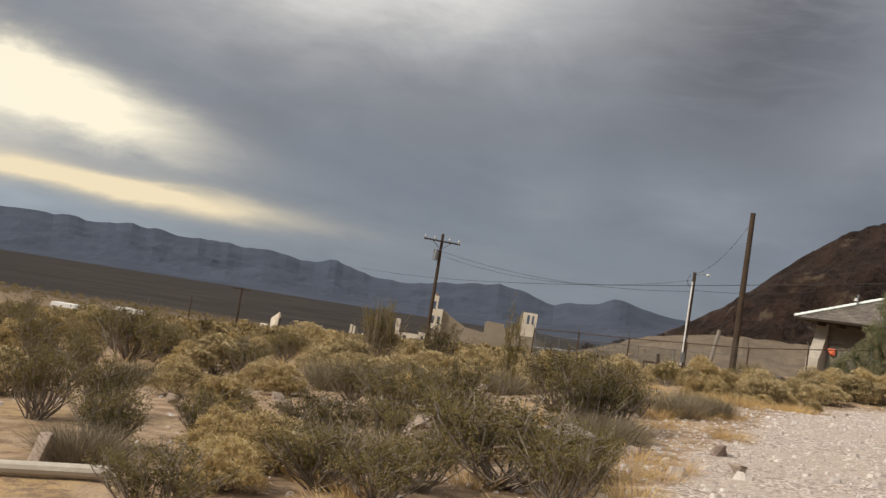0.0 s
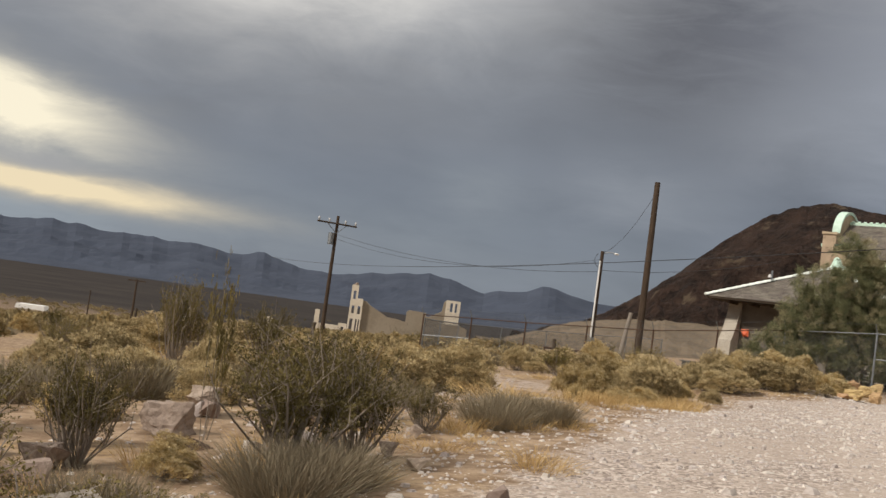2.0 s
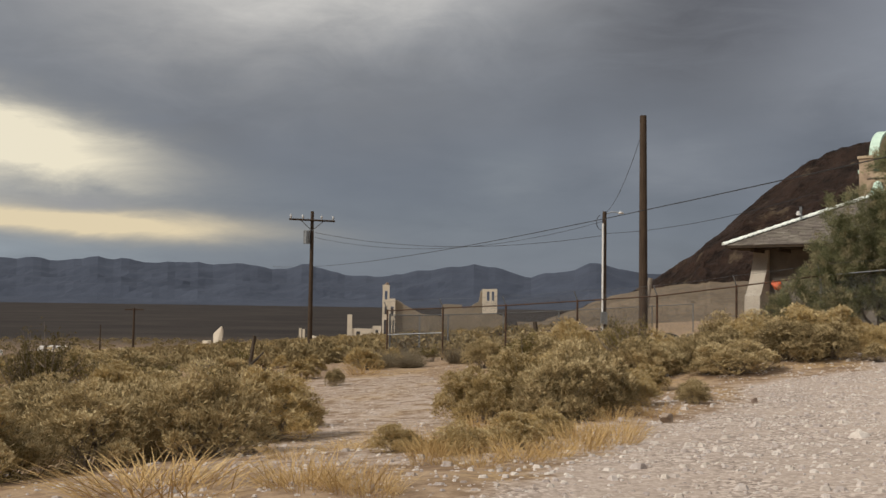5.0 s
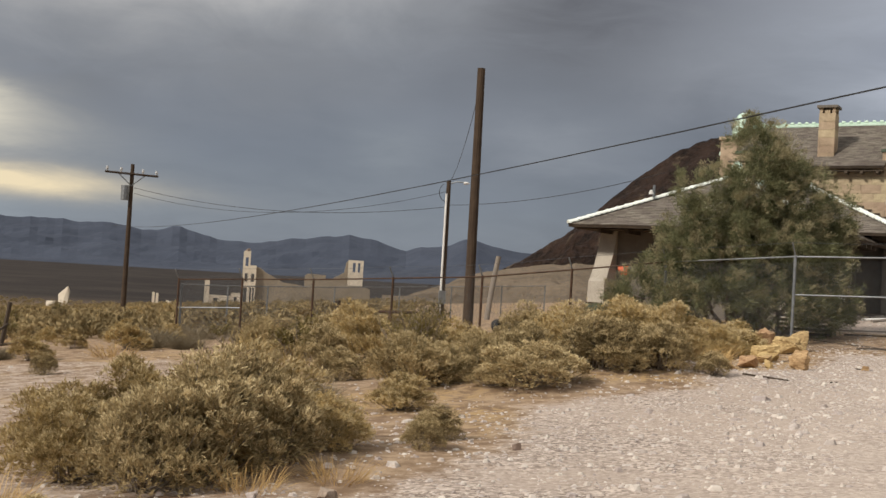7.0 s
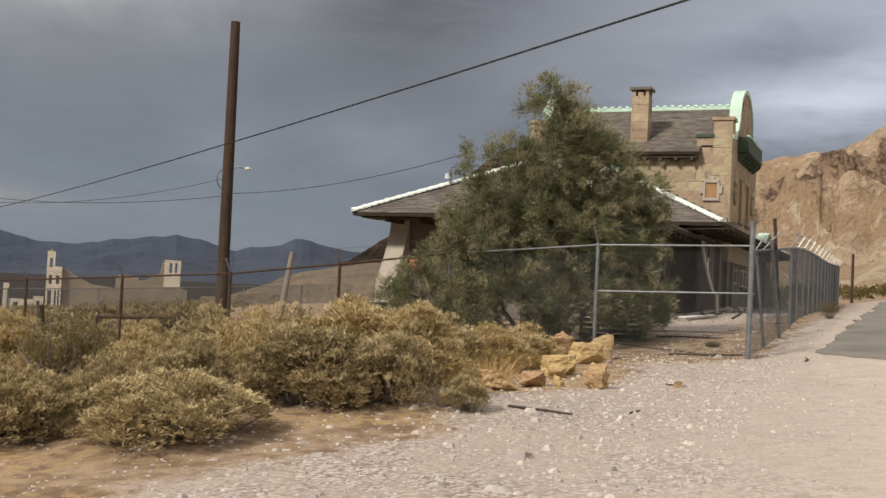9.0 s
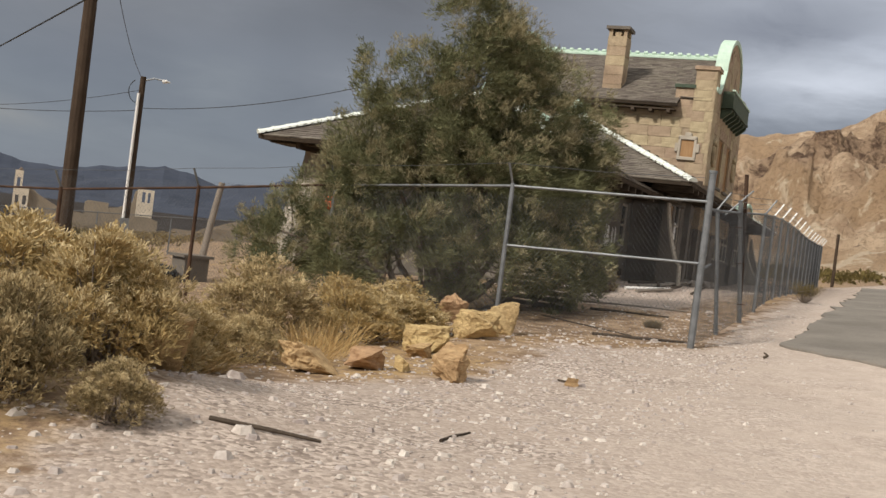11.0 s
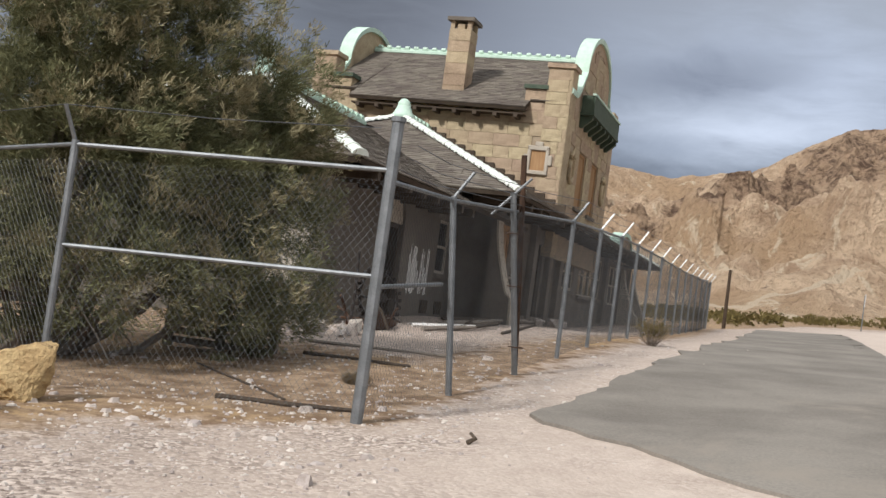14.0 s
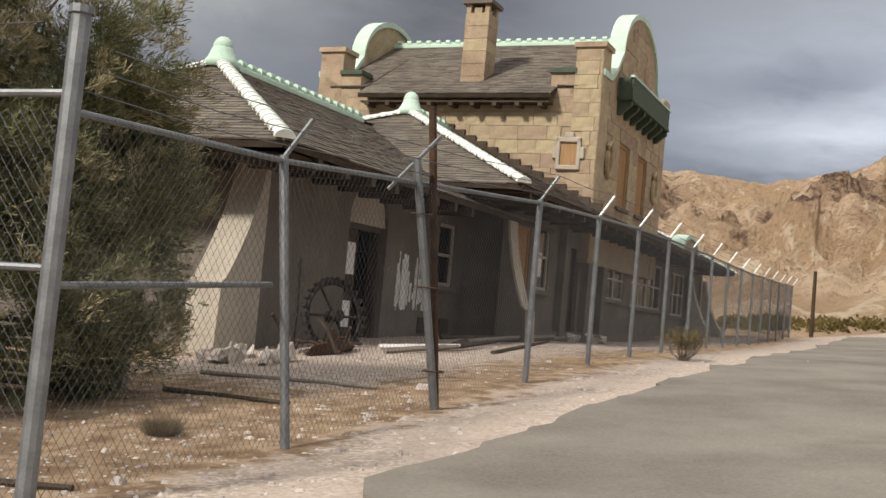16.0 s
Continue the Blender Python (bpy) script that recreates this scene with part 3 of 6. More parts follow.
def build_hill(name, mat, centre, near, far, base, crest, rough, label, steps=(220, 60), crest_at=0.7, crags=(), trail=(), jag=0.1):
    """A slope seen from centre: crest gives the height in degrees over the bearing in degrees."""
    na, nr = steps
    lo, hi = crest[0][0], crest[-1][0]
    verts, faces = [], []
    crag_values, trail_values = [], []
    for i in range(na + 1):
        a = lo + (hi - lo) * i / na
        top = interp(crest, a)
        column = []
        for j in range(nr + 1):
            s = j / nr
            r = near + (far - near) * s
            x, y = centre[0] + r * math.sin(radians(a)), centre[1] + r * math.cos(radians(a))
            rc = near + (far - near) * crest_at
            h = max(0.0, math.tan(radians(top)) * rc + 1.9 - base)
            if s <= crest_at:
                t = s / crest_at
                z = base + h * (t ** 1.15) * (0.55 + 0.45 * t)
            else:
                t = (s - crest_at) / (1 - crest_at)
                z = base + h * (1 - t * t)
            p = Vector((x, y, 0)) / rough[1]
            bulge = math.sin(min(1.0, s / crest_at) * math.pi * 0.97)
            z += rough[0] * bulge * (noise.fractal(p, 0.9, 2.1, 6) + 0.55 * abs(noise.noise(p * 2.3)))
            z += rough[0] * 0.34 * min(1.0, s * 4) * max(0.12, 1.0 - (s / crest_at) ** 3) * noise.hetero_terrain(p * 5, 0.7, 2, 5, 0.3)
            k = 0.0
            for ca, ct, wa, wt in crags:
                k = max(k, math.exp(-(((a - ca) / wa) ** 2 + ((s / crest_at - ct) / wt) ** 2)))
            if crags:
                # broken ledges on the crags
                q = Vector((x, y, z * 1.6)) / 7.0
                z += k * 4.2 * (abs(noise.noise(q)) - 0.25 + 0.6 * abs(noise.noise(q * 2.3)) + 0.3 * noise.noise(q * 5.1))
                crag_values.append(k)
                near_trail = 0.0
                if trail and trail[0][0] < a < trail[-1][0]:
                    near_trail = math.exp(-((s / crest_at - interp(trail, a)) / 0.007) ** 2)
                trail_values.append(near_trail)
            column.append((x, y, z - (4 if j in (0, nr) else 0)))
        # settle the slope so that its skyline stands at the crest's height
        seen = math.tan(radians(top + jag * noise.fractal(Vector((a * 1.3, 7.0, 0)), 0.8, 2.0, 5)))
        reach = max((z - 1.9) / math.hypot(x - centre[0], y - centre[1]) for x, y, z in column)
        for x, y, z in column:
            r = math.hypot(x - centre[0], y - centre[1])
            verts.append((x, y, base + (z - base) * min(1.6, max(0.5, (1.9 + seen * r - base) / max(0.5, 1.9 + reach * r - base)))))
    for i in range(na):
        for j in range(nr):
            k = i * (nr + 1) + j
            faces.append((k, k + 1, k + nr + 2, k + nr + 1))
    ob = raw(name, verts, faces, mat, smooth=False)
    tagged(ob, label, "hill", kind="structure")
    if crags:
        for key, values in (("crag", crag_values), ("trail", trail_values)):
            ob.data.attributes.new(key, "FLOAT", "POINT").data.foreach_set("value", values)


build_hill("tan_hill", M_HILL_TAN, (18, 28), 105, 300, 3.0, [(26, 2.0), (29, 6.5), (31, 8.0), (33.4, 8.15), (35.3, 7.9), (37.0, 7.7), (38.5, 7.95), (40.2, 8.25), (41.8, 8.65), (43.5, 9.75), (45.2, 10.6), (46.0, 10.95), (47.6, 11.1), (48.8, 11.0), (50.2, 10.6), (55, 9.8), (62, 8.0), (75, 6.0), (95, 4.0)], (12.0, 42.0), "bare tan rocky hill with dark outcrops", (520, 190), crags=((47.2, 0.86, 2.6, 0.16), (45.8, 0.82, 2.0, 0.17), (43.2, 0.66, 1.2, 0.07), (34.0, 0.62, 1.4, 0.10), (38.2, 0.72, 1.0, 0.06), (41.0, 0.62, 1.3, 0.10), (36.2, 0.5, 0.9, 0.12), (39.6, 0.5, 1.0, 0.07), (31.5, 0.8, 1.6, 0.15), (51, 0.75, 2.0, 0.12), (58, 0.6, 3.0, 0.15)), trail=[(38, 0.14), (40, 0.10), (42, 0.085), (43.5, 0.12), (46, 0.175), (50, 0.25), (54, 0.34)])
build_hill("dark_hill", M_HILL_DARK, (7.5, 13.5), 300, 620, -4.0, [(11.0, -1.4), (12.5, -0.6), (14.0, 0.3), (15.9, 1.3), (17.0, 2.05), (18.4, 3.0), (19.8, 4.2), (21.4, 5.7), (22.4, 6.45), (23.9, 7.55), (25.5, 8.2), (27, 8.5), (28.3, 8.3), (34, 7.6), (42, 6.5)], (14.0, 60.0), "dark brown volcanic hill", (360, 130))
build_hill("pale_knoll", M_KNOLL, (8, 14), 130, 260, -2.5, [(8.5, -1.4), (10.5, -0.7), (12.5, 0.1), (14, 0.6), (17, 1.15), (20, 1.35), (24, 1.4), (30, 1.4)], (1.6, 22.0), "low pale knoll with sparse scrub", (120, 40))


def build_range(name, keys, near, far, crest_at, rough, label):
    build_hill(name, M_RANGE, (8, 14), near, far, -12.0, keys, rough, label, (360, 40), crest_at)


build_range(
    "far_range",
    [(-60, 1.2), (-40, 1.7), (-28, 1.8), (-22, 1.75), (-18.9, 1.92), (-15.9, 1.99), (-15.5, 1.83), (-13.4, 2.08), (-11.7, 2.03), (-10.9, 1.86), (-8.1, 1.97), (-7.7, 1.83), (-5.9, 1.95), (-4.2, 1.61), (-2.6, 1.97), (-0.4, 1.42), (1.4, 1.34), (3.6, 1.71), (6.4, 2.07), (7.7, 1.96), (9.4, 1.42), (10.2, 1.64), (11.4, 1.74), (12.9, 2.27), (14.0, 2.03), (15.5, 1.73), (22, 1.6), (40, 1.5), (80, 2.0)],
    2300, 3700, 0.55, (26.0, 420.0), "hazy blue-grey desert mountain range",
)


# ---------------- the old station ----------------
DEPOT = pose(27.3, 46.45, 1.1, 0, 0, 46) @ Matrix.Scale(1.03, 4)


def wall_cells(bm, x0, x1, z0, z1, y0, y1, holes):
    """A wall along x with holes (xa, xb, za, zb) that go through it."""
    xs = sorted({x0, x1, *[h[0] for h in holes], *[h[1] for h in holes]})
    zs = sorted({z0, z1, *[h[2] for h in holes], *[h[3] for h in holes]})
    for xa, xb in zip(xs, xs[1:]):
        for za, zb in zip(zs, zs[1:]):
            cx, cz = (xa + xb) / 2, (za + zb) / 2
            if not any(h[0] < cx < h[1] and h[2] < cz < h[3] for h in holes):
                box(bm, (xa, y0, za), (xb, y1, zb))
    bmesh.ops.remove_doubles(bm, verts=bm.verts, dist=0.0005)
    return bm


def shingle_slope(parent, el, er, rl, rr, course=0.15, piece=0.30, singly=0, seed=1):
    """A roof slope laid in courses of separate shingles, over a deck board. el, er: eave; rl, rr: ridge."""
    el, er, rl, rr = map(Vector, (el, er, rl, rr))
    n = (er - el).cross(rl - el).normalized()
    if n.z < 0:
        n = -n
    bm = bmesh.new()
    lo = [bm.verts.new(p - n * 0.10) for p in (el, er, rr, rl)]
    hi = [bm.verts.new(p - n * 0.01) for p in (el, er, rr, rl)]
    bm.faces.new(lo)
    bm.faces.new(hi[::-1])
    for i in range(4):
        bm.faces.new((lo[i], hi[i], hi[(i + 1) % 4], lo[(i + 1) % 4]))
    bmesh.ops.remove_doubles(bm, verts=bm.verts, dist=0.001)
    bmesh.ops.recalc_face_normals(bm, faces=bm.faces)
    part("roof_deck", bm, M_WOOD_DARK, parent)
    rnd = random.Random(seed)
    along = (er - el).normalized()
    up = (((rl + rr) - (el + er)) / 2)
    up = (up - along * up.dot(along)).normalized()
    height = ((rl - el) - along * (rl - el).dot(along)).length
    rows = int(height / course)
    verts, faces, made = [], [], 0
    unit = None
    if singly:
        unit = bpy.data.meshes.new("shingle")
        unit.from_pydata([(0, 0, 0), (1, 0, 0), (1, course * 1.7, 0), (0, course * 1.7, 0), (0, 0, 0.028), (1, 0, 0.028), (1, course * 1.7, 0.006), (0, course * 1.7, 0.006)], [], [(4, 5, 6, 7), (0, 1, 5, 4), (1, 2, 6, 5), (3, 0, 4, 7)])
        unit.materials.append(M_SHINGLE_ONE)
    for r in range(rows):
        s = r / rows
        a, b = el.lerp(rl, s), er.lerp(rr, s)
        length = (b - a).length
        if length < 0.15:
            continue
        x = rnd.uniform(-piece, 0)
        while x < length:
            w = piece * rnd.uniform(0.7, 1.3)
            xa, xb = max(0, x), min(length, x + w - 0.008)
            x += w
            if xb - xa < 0.04:
                continue
            p = a + along * xa + up * rnd.uniform(-0.012, 0.012) + n * rnd.uniform(0.0, 0.008)
            wid = xb - xa
            if made < singly:
                ob = new("shingle", unit)
                ob.parent = parent
                rot = Matrix((along, up, n)).transposed().to_4x4()
                ob.matrix_basis = Matrix.Translation(p) @ rot @ Matrix.Diagonal((wid, 1, 1, 1))
                made += 1
                continue
            k = len(verts)
            q = p + along * wid
            h = course * 1.7
            verts += [p, q, q + up * h, p + up * h, p + n * 0.028, q + n * 0.028, q + up * h + n * 0.006, p + up * h + n * 0.006]
            faces += [(k + 4, k + 5, k + 6, k + 7), (k, k + 1, k + 5, k + 4), (k + 1, k + 2, k + 6, k + 5), (k + 3, k, k + 4, k + 7)]
    ob = raw("shingles", verts, faces, M_SHINGLE, parent)
    ob["kind"] = "stuff"


def tile_mesh(mat, length, radius):
    bm = bmesh.new()
    k = 7
    rows = []
    for x, r in ((0, radius * 1.12), (length * 0.16, radius * 1.12), (length * 0.17, radius), (length, radius * 0.92)):
        rows.append([bm.verts.new((x, r * math.cos(math.pi * i / k) * 1.0, r * math.sin(math.pi * i / k) * 0.8)) for i in range(k + 1)])
    for a, b in zip(rows, rows[1:]):
        for i in range(k):
            bm.faces.new((a[i], b[i], b[i + 1], a[i + 1]))
    bm.faces.new(rows[0])
    me = bpy.data.meshes.new("tile")
    bm.to_mesh(me)
    bm.free()
    me.materials.append(mat)
    return me


def tile_row(parent, name, p0, p1, mat, length=0.36, radius=0.13):
    p0, p1 = Vector(p0), Vector(p1)
    d = (p1 - p0).normalized()
    side = Vector((0, 0, 1)).cross(d).normalized()
    rot = Matrix((d, side, d.cross(side))).transposed().to_4x4()
    me = tile_mesh(mat, length * 1.05, radius)
    count = int((p1 - p0).length / length)
    for i in range(count):
        ob = new(name, me)
        ob.parent = parent
        ob.matrix_basis = Matrix.Translation(p0 + d * (i * (p1 - p0).length / count)) @ rot


def hip_roof(parent, x0, x1, y0, y1, z, ridge, xa, xb, seed, singly=0):
    """Eave rectangle, ridge at height ridge from xa to xb; hips tiled."""
    ym = (y0 + y1) / 2
    a, b = (xa, ym, ridge), (xb, ym, ridge)
    shingle_slope(parent, (x0, y0, z), (x1, y0, z), a, b, seed=seed, singly=singly)
    shingle_slope(parent, (x1, y1, z), (x0, y1, z), b, a, seed=seed + 1)
    shingle_slope(parent, (x0, y1, z), (x0, y0, z), a, a, seed=seed + 2)
    if xb < x1:
        shingle_slope(parent, (x1, y0, z), (x1, y1, z), b, b, seed=seed + 3)
    up = Vector((0, 0, 0.03))
    tile_row(parent, "hip_tile", Vector((x0, y0, z)) + up, Vector(a) + up, M_WHITE_TILE)
    tile_row(parent, "hip_tile", Vector((x0, y1, z)) + up, Vector(a) + up, M_WHITE_TILE)
    if xb < x1:
        tile_row(parent, "hip_tile", Vector((x1, y0, z)) + up, Vector(b) + up, M_WHITE_TILE)


def ridge_crest(parent, p0, p1, seed=0):
    """A green tin ridge with a toothed crest."""
    p0, p1 = Vector(p0), Vector(p1)
    d = (p1 - p0).normalized()
    side = Vector((0, 0, 1)).cross(d).normalized()
    up = Vector((0, 0, 1))
    rot = Matrix((d, side, up)).transposed().to_4x4()
    length = (p1 - p0).length
    bm = bmesh.new()
    box(bm, (0, -0.10, -0.02), (length, 0.10, 0.10), bevel=0.02)
    box(bm, (0, -0.03, 0.10), (length, 0.03, 0.17))
    bm.transform(Matrix.Translation(p0) @ rot)
    part("ridge_cap", bm, M_GREEN, parent, "weathered pale green metal ridge")
    me = bpy.data.meshes.new("ridge_tooth")
    bm = bmesh.new()
    tube(bm, [(-0.07, 0, 0.17), (0.07, 0, 0.17)], 0.075, 8)
    bm.to_mesh(me)
    bm.free()
    me.materials.append(M_GREEN)
    k = int(length / 0.33)
    for i in range(k):
        ob = new("ridge_tooth", me)
        ob.parent = parent
        ob.matrix_basis = Matrix.Translation(p0 + d * (0.15 + i * 0.33)) @ rot


def finial(parent, x, y, z):
    bm = bmesh.new()
    tube(bm, [(x, y, z - 0.1), (x, y, z + 0.04), (x, y, z + 0.07), (x, y, z + 0.24), (x, y, z + 0.27)], [0.36, 0.30, 0.27, 0.20, 0.19], 12)
    r = bmesh.ops.create_uvsphere(bm, u_segments=12, v_segments=7, radius=0.19)
    bmesh.ops.transform(bm, matrix=Matrix.Translation((x, y, z + 0.28)) @ Matrix.Diagonal((1, 1, 1.1, 1)), verts=r["verts"])
    part("finial", bm, M_GREEN, parent, "pale green domed finial", smooth=True)


def window_unit(parent, x0, x1, z0, z1, y, depth=0.18, boarded=False, sashes=1):
    """Frame, sill and pane or board set into a hole of a wall along x that faces -y."""
    w = 0.07
    mid = (z0 + z1) / 2
    panes = []
    for i in range(sashes):
        a, c = x0 + (x1 - x0) * i / sashes + w, x0 + (x1 - x0) * (i + 1) / sashes - w
        panes += [(a, c, z0 + w, z1 - w)] if boarded else [(a, c, z0 + w, mid - 0.03), (a, c, mid + 0.03, z1 - w)]
    bm = wall_cells(bmesh.new(), x0, x1, z0, z1, y + 0.03, y + 0.12, panes)
    win = part("window", bm, M_PLY if boarded else M_PALE, parent)
    if boarded:
        k = max(2, int((x1 - x0) / 0.3))
        for i in range(k):
            part("board", boxes(((x0 + w + (x1 - x0 - 2 * w) * i / k, y + 0.06, z0 + w), (x0 + w + (x1 - x0 - 2 * w) * (i + 1) / k - 0.008, y + 0.09, z1 - w))), M_PLY, win)
    else:
        for a, c, za, zb in panes:
            part("pane", boxes(((a, y + 0.075, za), (c, y + 0.085, zb))), M_GLASS, win, "dark dusty glass pane")
    part("sill", boxes(((x0 - 0.08, y - 0.10, z0 - 0.10), (x1 + 0.08, y + 0.12, z0 - 0.004))), M_STUCCO, win)


def buttress(parent, m, wide=0.7, high=3.0, out=0.95, faced=False):
    """A flared stucco buttress that springs from a wall towards -x."""
    prof = [(0.0, high), (-0.10, high)]
    for i in range(9):
        t = i / 8
        prof.append((-0.10 - (out - 0.22) * t ** 1.6, high - (high - 1.25) * t))
    prof += [(-out, 1.15), (-out - 0.06, 0.0), (0.0, 0.0)]
    bm = extrude_profile(prof, 0, wide)
    bm.transform(m)
    body = part("buttress", bm, M_STUCCO if faced else M_PALE, parent, "flared stucco buttress" if faced else "flared pale stucco buttress")
    if faced:
        # sky light on the sloped outer face, painted as a paler strip
        front = prof[1:-1]
        bm = extrude_profile(front + [(x - 0.05, z) for x, z in front[::-1]], -0.01, wide + 0.01)
        bm.transform(m)
        part("facing", bm, M_PALE, body, "pale sloped edge with sky light in its colour")


def stone_face(parent, x0, x1, z0, z1, y, holes, m=None, seed=1, outline=None):
    """Courses of stone blocks standing proud of a wall that faces -y. Objects on shared unit meshes."""
    rnd = random.Random(seed)
    me = bpy.data.meshes.new("stone_block")
    bm = bmesh.new()
    box(bm, (0, 0, 0), (1, 1, 1), bevel=0.03)
    bm.to_mesh(me)
    bm.free()
    me.materials.append(M_STONE)
    z = z0
    while z < z1 - 0.05:
        h = min(0.36, z1 - z)
        x = x0 - rnd.uniform(0, 0.4)
        while x < x1 - 0.02:
            w = rnd.uniform(0.45, 0.85)
            xa, xb = max(x0, x), min(x1, x + w)
            x += w
            cuts = [(xa, xb)]
            for ha, hb, hc, hd in holes:
                if hc < z + h - 0.06 and hd > z + 0.06:
                    cuts = [c for p, q in cuts for c in ((p, min(q, ha)), (max(p, hb), q)) if c[1] - c[0] > 0.05]
            for p, q in cuts:
                if q - p < 0.05 or (outline and not all(outline(v, z + h * 0.9) for v in (p + 0.03, q - 0.03))):
                    continue
                ob = new("stone_block", me)
                ob.parent = parent
                d = rnd.uniform(0.018, 0.034)
                t = Matrix.Translation((p + 0.004, y - d, z + 0.004)) @ Matrix.Diagonal((q - p - 0.008, d + 0.02, h - 0.008, 1))
                ob.matrix_basis = (m @ t) if m else t
        z += h


def build_depot():
    d = thing("station_building", DEPOT, "abandoned mission-style stone and stucco railway station", "building")
    # --- west wing: walls with real openings
    holes1 = [(3.45, 4.85, 0.35, 3.12), (7.1, 7.9, 1.5, 2.75)]
    bm = wall_cells(bmesh.new(), 1.0, 8.4, -0.5, 3.13, 1.1, 1.45, holes1)
    part("wall", bm, M_STUCCO, d, "stained grey stucco wall")
    bm = bmesh.new()
    box(bm, (1.0, 1.45, -0.5), (1.35, 7.8, 3.13))
    box(bm, (1.0, 7.8, -0.5), (9.0, 8.15, 3.13))
    part("wall", bm, M_STUCCO, d)
    # door with arched head
    bm = extrude_profile([(3.45, 2.38), (4.85, 2.38)] + [(4.15 + 0.70 * math.cos(a), 2.38 + 0.74 * math.sin(a)) for a in np.linspace(0.02, math.pi - 0.02, 14)], 1.16, 1.24)
    spandrel = [(4.15 + 0.71 * math.cos(a), 2.38 + 0.745 * math.sin(a)) for a in np.linspace(math.pi / 2, math.pi, 9)]
    for flip in (1, -1):
        side = [(4.15 + flip * (x - 4.15), z) for x, z in spandrel] + [(4.15 - flip * 0.71, 3.13)]
        part("spandrel", extrude_profile(side, 1.103, 1.40), M_STUCCO, d)
    part("door_lunette", bm, M_PALE, d, "pale boarded arch over the door")
    door = part("door", boxes(((3.50, 1.28, 0.35), (4.10, 1.34, 2.37)), ((3.45, 1.2, 0.35), (3.55, 1.36, 2.37)), ((4.75, 1.2, 0.35), (4.85, 1.36, 2.37)), ((3.55, 1.2, 2.28), (4.75, 1.36, 2.37))), M_WOOD_DARK, d)
    part("notice", boxes(((3.72, 1.262, 1.50), (4.02, 1.277, 2.05))), M_WHITE, door, "faded white paper notice")
    part("notice", boxes(((3.62, 1.262, 0.60), (4.0, 1.277, 1.05))), M_WHITE, door)
    window_unit(d, 7.1, 7.9, 1.5, 2.75, 1.1)
    # whitewash left on the wall between door and window
    bm = bmesh.new()
    rnd = random.Random(5)
    for i in range(26):
        x = 5.35 + rnd.uniform(0, 1.25)
        h = rnd.uniform(0.25, 1.0)
        box(bm, (x, 1.092, 1.25 - h * 0.3), (x + rnd.uniform(0.03, 0.12), 1.098, 1.05 + h))
    part("whitewash", bm, M_WHITE, d, "streaks of peeling whitewash")["kind"] = "stuff"
    for x in (6.4, 7.4):
        part("vent", boxes(((x, 1.06, 0.55), (x + 0.42, 1.098, 0.85))), M_WOOD_DARK, d, "small dark floor vent")
    buttress(d, pose(1.0, 1.1, 0), 0.55)
    buttress(d, pose(1.0, 7.55, 0), 0.6)
    buttress(d, pose(8.42, 0.11, 0, 0, 0, 90), 0.42, 2.95, 0.62, True)
    # --- middle part
    holes2 = [(8.7, 9.75, 1.55, 2.95), (10.1, 11.1, 1.65, 3.15), (12.5, 13.5, 0.35, 2.8), (16.0, 18.1, 1.7, 2.85), (19.0, 23.2, 1.6, 3.05), (24.4, 27.0, 1.5, 3.0)]
    part("wall", wall_cells(bmesh.new(), 8.4, 30.5, -0.3, 3.42, 0.12, 0.5, holes2), M_STUCCO, d, "grey stucco wall under deep eaves")
    bm = bmesh.new()
    box(bm, (8.4, 0.5, -0.3), (8.7, 1.45, 3.42))
    box(bm, (30.1, 0.5, -0.3), (30.5, 8.8, 3.42))
    box(bm, (9.0, 8.5, -0.3), (30.1, 8.8, 3.42))
    part("wall", bm, M_STUCCO, d)
    part("plinth", boxes(((8.45, 0.0, -0.3), (30.5, 0.114, 0.75))), M_STUCCO, d)
    window_unit(d, 8.7, 9.75, 1.55, 2.95, 0.12, boarded=True)
    window_unit(d, 10.1, 11.1, 1.65, 3.15, 0.12)
    part("notice", boxes(((10.45, 0.165, 1.95), (10.72, 0.185, 2.5))), M_WHITE, d, "pale paper notice in the window")
    window_unit(d, 16.0, 18.1, 1.7, 2.85, 0.12, sashes=2)
    window_unit(d, 19.0, 23.2, 1.6, 3.05, 0.12, sashes=4)
    window_unit(d, 24.4, 27.0, 1.5, 3.0, 0.12, sashes=3)
    door = part("door", boxes(((12.56, 0.28, 0.35), (13.44, 0.34, 2.8)), ((12.5, 0.2, 0.35), (12.58, 0.36, 2.8)), ((13.42, 0.2, 0.35), (13.5, 0.36, 2.8))), M_WOOD_DARK, d)
    part("downpipe", tube(bmesh.new(), [(14.2, -0.04, 3.38), (14.2, -0.04, 0.2)], 0.05, 8), M_STUCCO, d)
    for x in (11.75, 13.75, 15.2, 23.4):
        part("pilaster", boxes(((x, -0.06, -0.2), (x + 0.42, 0.115, 3.4))), M_STUCCO, d)
    buttress(d, pose(27.6, 0.0, 0, 0, 0, 90), 0.5, 3.0, 0.8)
    buttress(d, pose(30.4, 0.0, 0, 0, 0, 90), 0.5, 3.0, 0.8)
    # --- roofs
    hip_roof(d, -0.42, 11.0, 0.0, 8.8, 3.05, 5.17, 3.95, 11.0, 11, singly=300)
    ridge_crest(d, (4.1, 4.4, 5.17), (9.4, 4.4, 5.17))
    finial(d, 3.95, 4.4, 5.22)
    hip_roof(d, 5.95, 31.2, -1.0, 9.0, 3.42, 5.74, 11.1, 26.5, 21)
    ridge_crest(d, (11.3, 4.0, 5.74), (13.5, 4.0, 5.74))
    ridge_crest(d, (20.9, 4.0, 5.74), (26.4, 4.0, 5.74))
